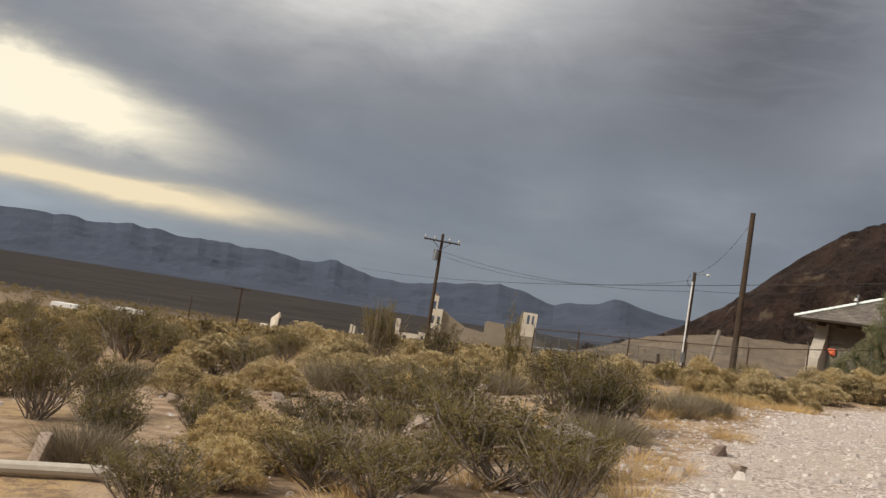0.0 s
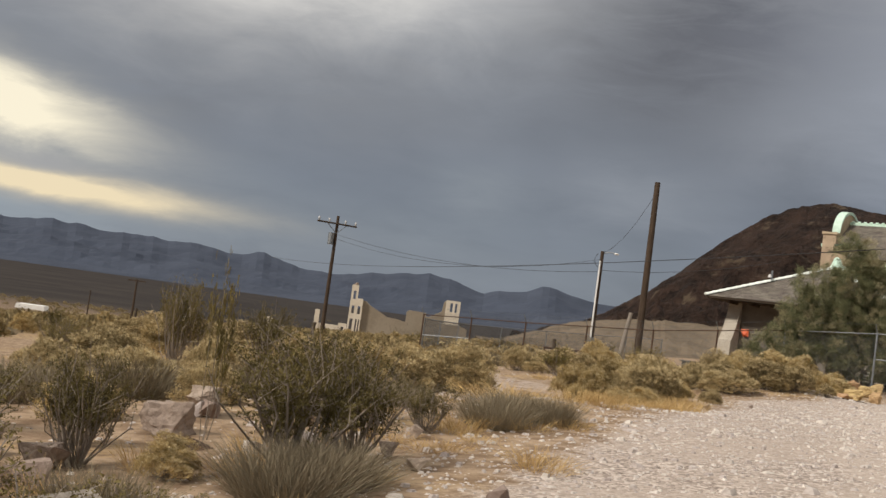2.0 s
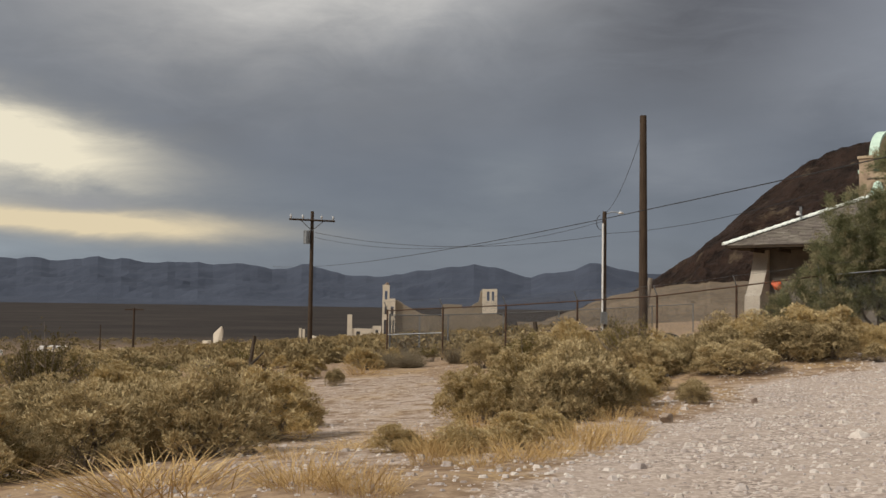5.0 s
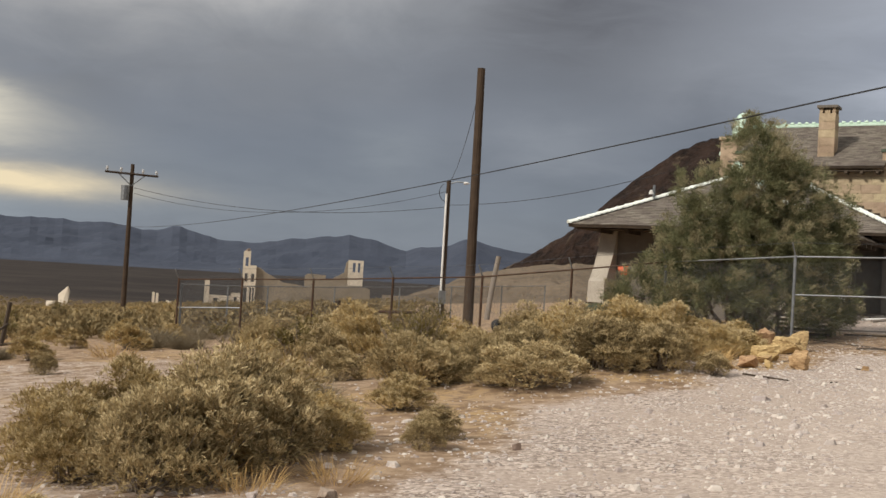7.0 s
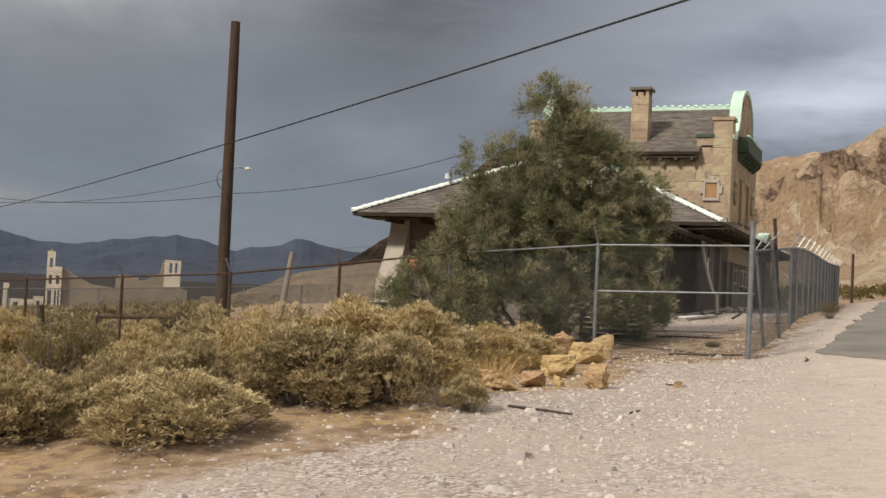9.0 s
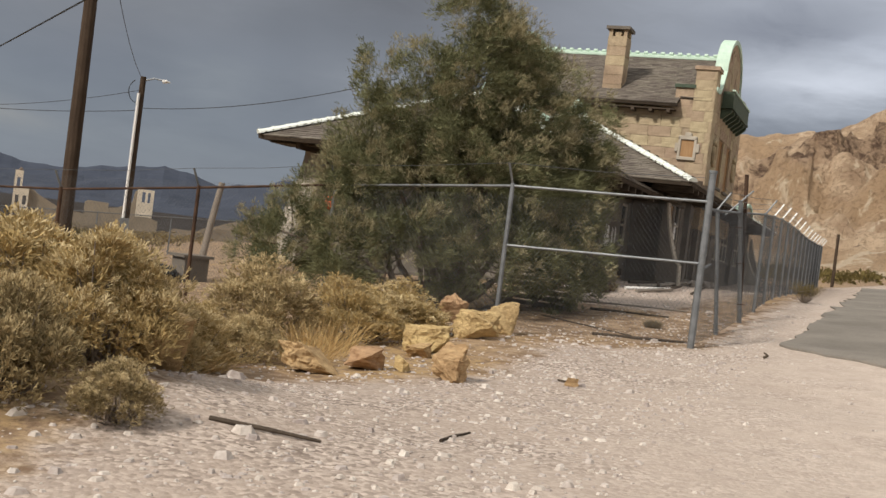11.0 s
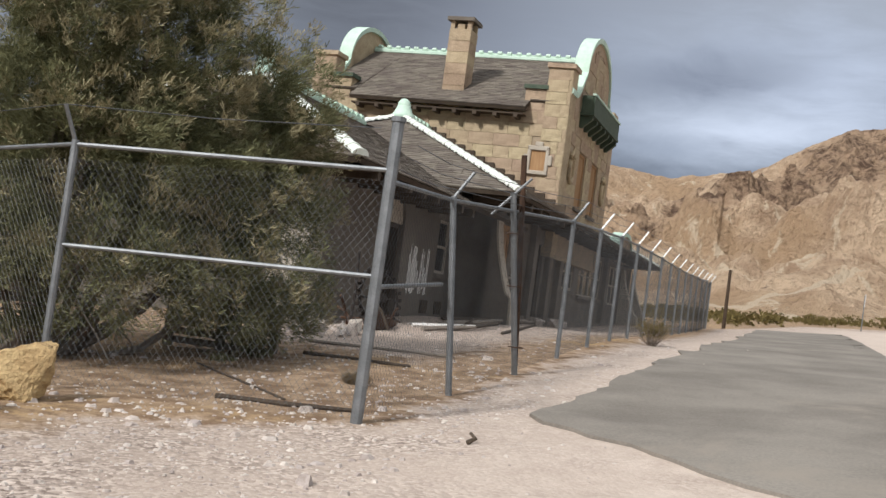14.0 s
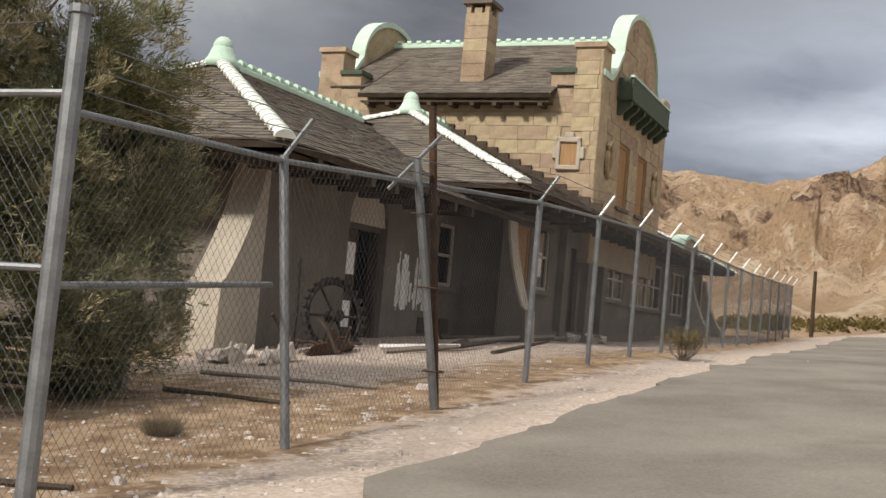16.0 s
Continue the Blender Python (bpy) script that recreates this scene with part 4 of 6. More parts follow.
    finial(d, 11.1, 4.0, 5.79)
    # rafter ends under the eaves
    me = bpy.data.meshes.new("rafter")
    bm = boxes(((-0.06, 0, -0.16), (0.06, 1.15, 0.0)))
    bm.to_mesh(me)
    bm.free()
    me.materials.append(M_WOOD_DARK)
    for i in range(8):
        for x, y, z, rz in ((0.6 + i * 0.8, 0.05, 2.97, 0), (-0.17, 0.9 + i * 0.98, 2.97, -90)):
            ob = new("rafter", me)
            ob.parent = d
            ob.matrix_basis = pose(x, y, z, 0, 0, rz)
    for i in range(26):
        ob = new("rafter", me)
        ob.parent = d
        ob.matrix_basis = pose(6.5 + i * 0.9, -0.95, 3.34)
    part("soffit", boxes(((0.0, 0.15, 2.93), (1.0, 8.7, 2.96)), ((6.2, -0.9, 3.30), (31.0, 0.12, 3.33))), M_WOOD_DARK, d)
    # --- two-storey cross wing with mission gables
    g0, g1 = 13.5, 20.9
    ya, yb = -0.08, 8.1
    part("wall", boxes(((g0, ya + 0.3, 3.0), (g0 + 0.3, yb - 0.3, 6.75))), M_MORTAR, d, "tan ashlar stone wall")
    part("wall", boxes(((g1 - 0.3, ya + 0.3, 3.0), (g1, yb - 0.3, 6.75))), M_MORTAR, d)
    # west roof slope of the wing and its twin
    xm = (g0 + g1) / 2
    ridge = 9.02
    for e in (-1, 1):
        low, high = (13.0, 13.45) if e < 0 else (21.4, 20.95)
        rows = [(6.6, 1.08, low, 6.66), (1.08, 0.2, high, 6.95), (7.75, 6.6, high, 6.95)]
        for k, (p, q, x, z) in enumerate(rows):
            if e > 0:
                p, q = q, p
            shingle_slope(d, (x, p, z), (x, q, z), (xm, p, ridge), (xm, q, ridge), seed=31 + k + 4 * (e > 0))
    ridge_crest(d, (xm, 0.2, ridge), (xm, 7.8, ridge))
    part("soffit", boxes(((13.1, 1.15, 6.46), (13.48, 6.55, 6.50))), M_WOOD_DARK, d)
    for k in range(9):
        part("rafter", boxes(((13.05, 1.3 + k * 0.62, 6.36), (13.48, 1.42 + k * 0.62, 6.46))), M_WOOD_DARK, d)
    # gables
    def gable_line(x):
        u = abs(x - xm)
        if u <= 2.0:
            return 8.12 + 1.48 * math.sqrt(max(0.0, 1.0 - (u / 2.0) ** 2))
        if u <= 2.25:
            return 8.12 - (u - 2.0) * 1.0
        t = min(1.0, (u - 2.25) / 0.85)
        return 7.87 - 0.62 * math.sin(t * math.pi / 2)
    half = (g1 - g0) / 2
    us = np.concatenate([np.linspace(-half, -2.01, 12), 2.0 * np.sin(np.linspace(-math.pi / 2, math.pi / 2, 31)), np.linspace(2.01, half, 12)])
    crest = [(xm + u, gable_line(xm + u)) for u in us]
    for y0, y1, wins in ((ya, ya + 0.3, True), (yb - 0.3, yb, False)):
        holes = [(15.65, 16.75, 4.2, 5.9), (17.75, 18.85, 4.2, 5.9)] if wins else []
        bm = wall_cells(bmesh.new(), g0, g1, 2.5, 7.0, y0, y1, holes)
        part("gable_wall", bm, M_MORTAR, d)
        bm = extrude_profile([(g1, 7.0), (g0, 7.0)] + crest, y0 + 0.002, y1 - 0.002)
        part("gable", bm, M_STONE, d, "curved mission gable of tan stone")
        bm = extrude_profile(crest + [(x, z + 0.16) for x, z in crest[::-1]], y0 - 0.07, y1 + 0.09)
        part("coping", bm, M_GREEN, d, "pale green gable coping")
        if wins:
            for h in holes:
                window_unit(d, *h, y0, boarded=True)
    inside_gable = lambda x, z: z < gable_line(x)
    gh = [(15.65, 16.75, 4.2, 5.9), (17.75, 18.85, 4.2, 5.9), (14.25, 14.8, 4.8, 5.7), (19.55, 20.1, 4.8, 5.7)]
    stone_face(d, g0, g1, 3.4, 9.3, ya, gh, None, 3, inside_gable)
    west = Matrix.Translation((g0, 0, 0)) @ Matrix.Rotation(radians(-90), 4, "Z")
    # on the west wall local x runs along -y
    stone_face(d, -yb + 0.9, 0.05, 3.4, 6.72, 0.0, [(-0.88, -0.34, 4.9, 5.65)], west, 7)
    # corner piers with caps
    for cx in (g0, g1 - 0.6):
        for y0, y1, ym in ((ya - 0.03, 0.62, 1.25), (7.4, 8.13, 6.8)):
            part("pier", boxes(((cx - 0.03, y0, 2.6), (cx + 0.63, y1, 7.95))), M_STONE, d)
            part("pier_cap", boxes(((cx - 0.10, y0 - 0.06, 7.95), (cx + 0.70, y1 + 0.06, 8.08))), M_STONE, d)
            part("pier", boxes(((cx - 0.02, min(y1, ym) if ym > y1 else ym, 6.4), (cx + 0.5, ym if ym > y1 else y0, 7.3))), M_STONE, d)
            part("pier_cap", boxes(((cx - 0.09, (y1 if ym > y1 else ym) - 0.05, 7.3), (cx + 0.56, (ym if ym > y1 else y0) + 0.05, 7.42))), M_DARKGREEN, d, "old green stepped cap")
            if cx == g0 and y0 < 0:
                stone_face(d, -0.62, 0.1, 4.0, 7.9, 0.0, [(-0.88, -0.34, 4.9, 5.65)], Matrix.Translation((cx - 0.03, 0, 0)) @ Matrix.Rotation(radians(-90), 4, "Z"), 9)
    # quatrefoil window on the west wall
    q = Matrix.Translation((g0 - 0.06, 0.26, 0)) @ Matrix.Rotation(radians(-90), 4, "Z")
    bm = bmesh.new()
    for lo, hi in (((-0.68, -0.06, 4.86), (-0.58, 0.05, 5.62)), ((-0.14, -0.06, 4.86), (-0.04, 0.05, 5.62)), ((-0.68, -0.06, 5.50), (-0.04, 0.05, 5.64)), ((-0.68, -0.06, 4.80), (-0.04, 0.05, 4.92)), ((-0.48, -0.06, 5.62), (-0.24, 0.05, 5.76)), ((-0.78, -0.06, 5.08), (-0.66, 0.05, 5.38)), ((-0.06, -0.06, 5.08), (0.06, 0.05, 5.38))):
        box(bm, lo, hi, bevel=0.02)
    bm.transform(q)
    win = part("quatrefoil_window", bm, M_PALE, d, "pale moulded quatrefoil window surround")
    bm = boxes(((-0.60, 0.0, 4.9), (-0.12, 0.03, 5.52)))
    bm.transform(q)
    part("board", bm, M_PLY, win, "brown plywood board")
    # round windows of the gable
    for x in (14.52, 19.82):
        bm = bmesh.new()
        ring = [(x + 0.24 * math.cos(t), ya - 0.07, 5.25 + 0.45 * math.sin(t)) for t in np.linspace(0, 2 * math.pi, 17)]
        tube(bm, ring, 0.07, 6, False)
        o = part("oval_window", bm, M_STONE, d)
        bm = extrude_profile([(x + 0.22 * math.cos(t), 5.25 + 0.43 * math.sin(t)) for t in np.linspace(0, 2 * math.pi, 17)[:-1]], ya - 0.04, ya)
        part("board", bm, M_PLY, o)
    # balcony
    balc = part("balcony", boxes(((14.9, ya - 0.46, 6.92), (19.5, ya - 0.03, 7.0))), M_DARKGREEN, d, "dark green painted timber balcony")
    part("panel", boxes(((14.95, ya - 0.44, 7.01), (19.45, ya - 0.38, 7.52))), M_DARKGREEN, balc)
    for x in (14.95, 19.39):
        part("panel", boxes(((x, ya - 0.37, 7.01), (x + 0.06, ya - 0.05, 7.52))), M_DARKGREEN, balc)
    part("rail", boxes(((14.9, ya - 0.47, 7.525), (19.5, ya - 0.36, 7.58))), M_GREEN, balc, "faded green top rail")
    for i in range(7):
        part("bracket", extrude_profile([(0, 6.91), (0, 6.55), (0.08, 6.55), (0.38, 6.8), (0.38, 6.91)], 0, 0.16), M_DARKGREEN, balc).matrix_basis = Matrix.Translation((15.0 + i * 0.72, ya - 0.03, 0)) @ Matrix.Rotation(radians(-90), 4, "Z")
    # stepped flashing where the lower roof meets the wing
    for i in range(14):
        t = i / 13
        y = 4.0 - t * 4.2
        z = 5.74 - abs(4.0 - y) * 0.464
        part("flashing_step", boxes(((g0 - 0.10, y - 0.17, z - 0.1), (g0 - 0.045, y + 0.17, z + 0.2))), M_WOOD_DARK, d)
    # chimney
    cx, cy = 13.92, 3.32
    part("chimney", boxes(((cx, cy, 6.8), (cx + 0.66, cy + 0.66, 9.08))), M_STONE, d, "square tan stone chimney")
    for k in range(6):
        part("stone_block", boxes(((cx - 0.012, cy - 0.012, 7.0 + k * 0.345), (cx + 0.672, cy + 0.672, 7.33 + k * 0.345))), M_STONE, d)
    for dx, dy in ((0, 0), (0.53, 0), (0, 0.53), (0.53, 0.53)):
        part("chimney_post", boxes(((cx + dx, cy + dy, 9.08), (cx + dx + 0.13, cy + dy + 0.13, 9.32))), M_STONE, d)
    part("chimney_post", boxes(((cx + 0.02, cy + 0.22, 9.08), (cx + 0.64, cy + 0.44, 9.24))), M_STONE, d)
    part("chimney_cap", boxes(((cx - 0.1, cy - 0.1, 9.32), (cx + 0.76, cy + 0.76, 9.43))), M_STUCCO, d)
    # small curved parapet at the far end
    bm = extrude_profile([(24.1, 3.2), (27.1, 3.2), (27.1, 3.56)] + [(25.6 + 1.45 * math.cos(t), 3.62 + 0.62 * math.sin(t)) for t in np.linspace(0.1, math.pi - 0.1, 12)] + [(24.1, 3.56)], -0.25, 0.1)
    part("parapet", bm, M_STONE, d)
    bm = extrude_profile([(25.6 + 1.45 * math.cos(t), 3.62 + 0.62 * math.sin(t)) for t in np.linspace(0.1, math.pi - 0.1, 12)] + [(25.6 + 1.6 * math.cos(t), 3.64 + 0.74 * math.sin(t)) for t in np.linspace(math.pi - 0.1, 0.1, 12)], -0.32, 0.16)
    part("coping", bm, M_GREEN, d)
    # service mast on the west roof
    part("service_mast", tube(bmesh.new(), [(1.7, 6.6, 3.9), (1.7, 6.6, 4.62)], 0.05, 8), M_STEEL, d)
    part("lamp_head", tube(bmesh.new(), [(1.42, 6.6, 4.42), (1.46, 6.6, 4.30)], [0.05, 0.09], 8), M_WHITE, d, "small white lamp head")
    part("lamp_bracket", tube(bmesh.new(), [(1.7, 6.6, 4.45), (1.44, 6.6, 4.43)], 0.018, 6), M_STEEL, d)
    return d


build_depot()


# ---------------- fences ----------------
def link_panel(p0, p1, z0, z1, pitch=0.075, r=0.0014):
    """Woven wire between two points: two sets of crossing wires."""
    p0, p1 = Vector(p0), Vector(p1)
    length, height = (p1 - p0).length, z1 - z0
    ux = (p1 - p0).normalized()
    verts, faces = [], []
    n = Vector((-ux.y, ux.x, 0)).normalized()

    def rod(a, b):
        k = len(verts)
        d = (b - a).normalized()
        s = d.cross(n).normalized() * r
        for q in (a, b):
            verts.extend((q + s, q - s * 0.5 + n * r * 0.87, q - s * 0.5 - n * r * 0.87))
        faces.extend(((k, k + 1, k + 4, k + 3), (k + 1, k + 2, k + 5, k + 4), (k + 2, k, k + 3, k + 5)))

    slope = 1.35
    run = height / slope
    c = -run
    while c < length:
        for sign in (1, -1):
            x0, x1 = c, c + run
            h0, h1 = 0.0, height
            if x0 < 0:
                h0, x0 = -x0 * slope, 0.0
            if x1 > length:
                h1, x1 = height - (x1 - length) * slope, length
            if x1 - x0 > 0.03:
                za, zb = (h0, h1) if sign > 0 else (height - h0, height - h1)
                rod(p0 + ux * x0 + Vector((0, 0, z0 - p0.z + za)), p0 + ux * x1 + Vector((0, 0, z0 - p0.z + zb)))
        c += pitch
    return verts, faces


ARM_OUT = {}


def build_fence(name, posts, height, label, arms=1.0, mesh=True, midrails=(), wires=3, post_r=0.035, far=False, lifts=()):
    """posts: x, y, extra height, lean along x, lean along y."""
    f = thing(name, Matrix.Identity(4), label, "fence")
    tops = []
    for i, (x, y, extra, lx, ly) in enumerate(posts):
        z = ground_height(x, y)
        lift = lifts[i] if lifts else 0.0
        dull = name == "yard_fence" and i > 2
        top = Vector((x + lx, y + ly, z + height + extra + lift))
        tops.append((Vector((x, y, z)), top))
        if extra < 0:
            continue
        bm = bmesh.new()
        r = post_r * (1.5 if extra > 0.2 else 1.0)
        tube(bm, [(x, y, z - 0.15), (*top[:2], top.z + 0.04)], r, 10)
        post = part("post", bm, M_RUST if dull else M_STEEL, f, "thick galvanised gate post" if extra > 0.2 else "", smooth=False)
        if extra > 0.2:
            part("post_cap", tube(bmesh.new(), [(*top[:2], top.z + 0.03), (*top[:2], top.z + 0.07)], r * 1.25, 10), M_STEEL, post)
        elif arms:
            dx, dy = ARM_DIR[name]
            a = [(*top[:2], top.z + 0.02), (top.x + dx * 0.30, top.y + dy * 0.30, top.z + 0.33)]
            part("barb_arm", tube(bmesh.new(), a, 0.019, 6), M_BRIGHT if name == "chain_link_fence" and i > 2 else M_STEEL, post)
    for i, ((a, ta), (b, tb)) in enumerate(zip(tops, tops[1:])):
        l0, l1 = (lifts[i], lifts[i + 1]) if lifts else (0.0, 0.0)
        h0, h1 = a.z + height + l0, b.z + height + l1
        part("top_rail", tube(bmesh.new(), [(*ta[:2], h0), (*tb[:2], h1)], 0.021, 8), M_RUST if name == "yard_fence" and i > 1 else M_STEEL, f)
        if i in midrails:
            part("mid_rail", tube(bmesh.new(), [(*ta[:2], a.z + height * 0.56 + l0), (*tb[:2], b.z + height * 0.56 + l1)], 0.021, 8), M_STEEL, f)
        if mesh:
            verts, faces = link_panel((a.x, a.y, 0), (b.x, b.y, 0), 0.03, height, 0.15 if far else 0.066, 0.0035 if far else 0.0015)
            length = (b.xy - a.xy).length
            ux = (b - a).xy.normalized()
            out = []
            for v in verts:
                t = (v.xy - a.xy).dot(ux) / length
                out.append((v.x, v.y, v.z + a.z + (b.z - a.z) * t))
            raw("wire_mesh", out, faces, M_WIRE, f)
        if wires and arms and not far:
            dx, dy = ARM_DIR[name]
            for k in range(wires):
                s = (k + 1) / wires
                p = [Vector((t.x + dx * 0.3 * s, t.y + dy * 0.3 * s, h + 0.33 * s)) for t, h in ((ta, h0), (tb, h1))]
                mid = (p[0] + p[1]) / 2 - Vector((0, 0, 0.03))
                part("barbed_wire", tube(bmesh.new(), [p[0], mid, p[1]], 0.004, 4, False), M_WIRE, f)
    return f


ARM_DIR = {"chain_link_fence": (0.6, -0.25), "yard_fence": (-0.45, -0.25), "back_fence": (0, 0)}
front = [(24.31, 38.0, 0.48, 0.02, 0.02), (26.0, 39.7, 0, -0.2, 0.14), (29.42, 43.18, 0, 0, 0), (31.3, 45.25, 0, 0, 0)]
ux, uy = math.sin(radians(43.4)), math.cos(radians(43.4))
for i in range(1, 13):
    front.append((31.3 + ux * 2.45 * i, 45.25 + uy * 2.45 * i, 0, 0, 0))
build_fence("chain_link_fence", front, 2.05, "galvanised chain-link fence with angled barbed-wire arms along the road", midrails=(0,))
yard = [(24.29, 38.02, -1, 0, 0), (21.95, 39.7, 0, 0, 0), (20.08, 42.9, 0, 0, 0), (17.96, 44.25, 0, 0, 0), (15.7, 45.2, 0, 0, 0), (13.5, 47.0, 0, 0, 0), (11.4, 49.2, 0, 0, 0), (9.3, 50.8, 0, 0, 0), (7.3, 52.0, 0, 0, 0)]
build_fence("yard_fence", yard, 2.06, "chain-link yard fence with outward barb arms", midrails=(0, 7), wires=1, lifts=(0.08, 0.13, 0.05, -0.12, -0.25, -0.25, -0.2, -0.15, -0.1))
back = [(7.4, 52.1, 0, 0, 0), (8.9, 58, 0, 0, 0), (10.6, 63, 0, 0, 0), (14, 68, 0, 0, 0), (18, 73, 0, 0, 0), (21.5, 76, 0, 0, 0), (25, 78, 0, 0, 0), (28, 79, 0, 0, 0)]
build_fence("back_fence", back, 1.8, "distant chain-link fence behind the station yard", arms=0, far=True)


# ---------------- poles and wires ----------------
def pole(name, x, y, top, r0, r1, label, lean=(0, 0), mat=None, group="utility poles"):
    z = ground_height(x, y)
    p = thing(name, Matrix.Translation((x, y, z)), label, "pole", group)
    part("shaft", tube(bmesh.new(), [(0, 0, -0.4), (lean[0] * 0.5, lean[1] * 0.5, (top - z) / 2), (lean[0], lean[1], top - z)], [r0, (r0 + r1) / 2, r1], 12), mat or M_WOOD_POLE, p)
    return p


p1 = pole("utility_pole", 3.42, 76.8, 7.3, 0.16, 0.10, "dark wooden utility pole with a crossarm and transformer")
h = 7.3 - ground_height(3.42, 76.8)
d = Vector((0.93, 0.36, 0)).normalized()
arm = tube(bmesh.new(), [-d * 1.45 + Vector((0, -0.12, h - 0.55)), d * 1.45 + Vector((0, -0.12, h - 0.55))], 0.065, 6)
part("crossarm", arm, M_WOOD_POLE, p1)
for s in (-1.35, -0.6, 0.6, 1.35):
    q = d * s + Vector((0, -0.12, h - 0.5))
    part("insulator", tube(bmesh.new(), [q, q + Vector((0, 0, 0.14)), q + Vector((0, 0, 0.26))], [0.03, 0.075, 0.05], 8), M_CERAMIC, p1)
part("transformer", tube(bmesh.new(), [Vector((-0.3, -0.2, h - 2.0)), Vector((-0.3, -0.2, h - 1.2))], 0.2, 10), M_STEEL, p1, "grey transformer can")
part("brace", tube(bmesh.new(), [d * 0.7 + Vector((0, -0.1, h - 0.6)), Vector((0, -0.1, h - 1.2))], 0.025, 6), M_STEEL, p1)
part("brace", tube(bmesh.new(), [-d * 0.7 + Vector((0, -0.1, h - 0.6)), Vector((0, -0.1, h - 1.2))], 0.025, 6), M_STEEL, p1)
p2 = pole("utility_pole", 15.9, 47.5, 8.4, 0.16, 0.115, "tall bare dark wooden pole behind the fence", (-0.04, 0.02))
p3 = pole("lamp_pole", 18.4, 63.6, 6.5, 0.13, 0.10, "wooden pole with street lamp, white conduit and meter box")
hl = 6.5 - ground_height(18.4, 63.6)
part("lamp_bracket", tube(bmesh.new(), [(0, 0, hl - 0.15), (0.35, -0.15, hl - 0.02), (0.65, -0.3, hl - 0.05)], 0.03, 6), M_STEEL, p3)
lampm = lump(3, 0.34, 0.26, 0.16, 0.05)
lampm.transform(Matrix.Translation((0.75, -0.32, hl - 0.15)))
part("lamp_head", lampm, M_WHITE, p3, "white lamp head")
part("conduit", tube(bmesh.new(), [(-0.10, -0.12, 0.2), (-0.10, -0.12, hl - 0.6)], 0.05, 8), M_WHITE, p3, "white plastic conduit")
part("meter_box", boxes(((-0.2, -0.32, 0.9), (0.1, -0.14, 1.5))), M_STEEL, p3)
loop = [(-0.10 - 0.35 * math.sin(t), -0.2, hl - 0.55 - 0.35 * math.cos(t) * 1.2) for t in np.linspace(0.2, 2.6, 10)]
part("drip_loop", tube(bmesh.new(), loop, 0.016, 5), M_CABLE, p3)
p4 = pole("utility_pole", -15.4, 118.0, 0.9, 0.14, 0.09, "distant thin utility pole")
part("crossarm", boxes(((-0.9, -0.06, 0.9 - ground_height(-15.4, 118.0) - 0.25), (0.9, 0.06, 0.9 - ground_height(-15.4, 118.0) - 0.12))), M_WOOD_POLE, p4)
p7 = pole("utility_pole", -26.0, 150.0, -1.6, 0.10, 0.07, "distant thin utility pole")
p5 = pole("utility_pole", 54.2, 68.6, 5.1, 0.09, 0.07, "short weathered wooden pole at the fence end")
p6 = pole("leaning_post", 22.2, 70.4, 3.4, 0.15, 0.13, "thick leaning weathered timber post", (0.5, 0), M_WOOD_GREY, "posts")


def wire(name, a, b, sag, label, r=0.012):
    a, b = Vector(a), Vector(b)
    pts = []
    for i in range(25):
        t = i / 24
        p = a.lerp(b, t)
        p.z -= sag * 4 * t * (1 - t)
        pts.append(p)
    ob = part(name, tube(bmesh.new(), pts, r, 5), M_CABLE)
    tagged(ob, label, "cable", "overhead cables")


wire("power_cable", (3.6, 76.6, 6.0), (18.3, 63.6, 5.3), 0.7, "sagging black cable between two utility poles")
wire("power_cable", (3.6, 76.6, 5.7), (18.3, 63.6, 6.0), 1.0, "sagging black cable between two utility poles", 0.010)
wire("power_cable", (18.4, 63.6, 5.4), (24.2, 52.9, 6.4), 0.3, "black service cable to the station roof")
wire("guy_cable", (15.9, 47.6, 8.0), (18.4, 63.6, 6.4), 0.5, "slack black cable from the tall pole to the lamp pole", 0.009)
wire("power_cable", (25.0, -4.0, 6.6), (-3.0, 131.0, 5.6), 1.55, "long black cable crossing high over the road", 0.014)


# ---------------- ruins and sheds far off ----------------
def ruin(name, x, y, label):
    return thing(name, Matrix.Translation((x, y, ground_height(x, y) - 0.3)), label, "ruin", "ruins")


r = ruin("bank_ruin", 12.3, 238.0, "tall pale concrete shell of a ruined bank")
part("facade", wall_cells(bmesh.new(), 0, 1.45, 0, 11.3, 0, 0.7, [(0.45, 1.05, 8.2, 10.0), (0.45, 1.05, 5.0, 6.7), (0.35, 1.05, 0.3, 3.8)]), M_RUIN, r)
part("facade", wall_cells(bmesh.new(), 1.45, 2.75, 0, 8.4, 0, 0.7, [(1.75, 2.4, 5.0, 6.7), (1.6, 1.95, 0.3, 3.8), (2.2, 2.5, 0.3, 3.8)]), M_RUIN, r)
part("broken_top", lump(21, 1.3, 0.7, 0.9), M_ROCK_GREY, r).location = (0.75, 0.35, 11.1)
# side and rear walls carry their shade in the base colour
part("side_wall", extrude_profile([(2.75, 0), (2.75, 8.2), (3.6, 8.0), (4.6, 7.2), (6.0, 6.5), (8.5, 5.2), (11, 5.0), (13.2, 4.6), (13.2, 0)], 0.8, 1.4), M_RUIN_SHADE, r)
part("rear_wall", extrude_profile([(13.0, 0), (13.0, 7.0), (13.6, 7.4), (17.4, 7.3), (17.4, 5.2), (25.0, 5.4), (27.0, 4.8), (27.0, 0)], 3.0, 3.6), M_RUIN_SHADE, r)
r = ruin("store_ruin", 36.2, 262.0, "ruined concrete store with an open upper window")
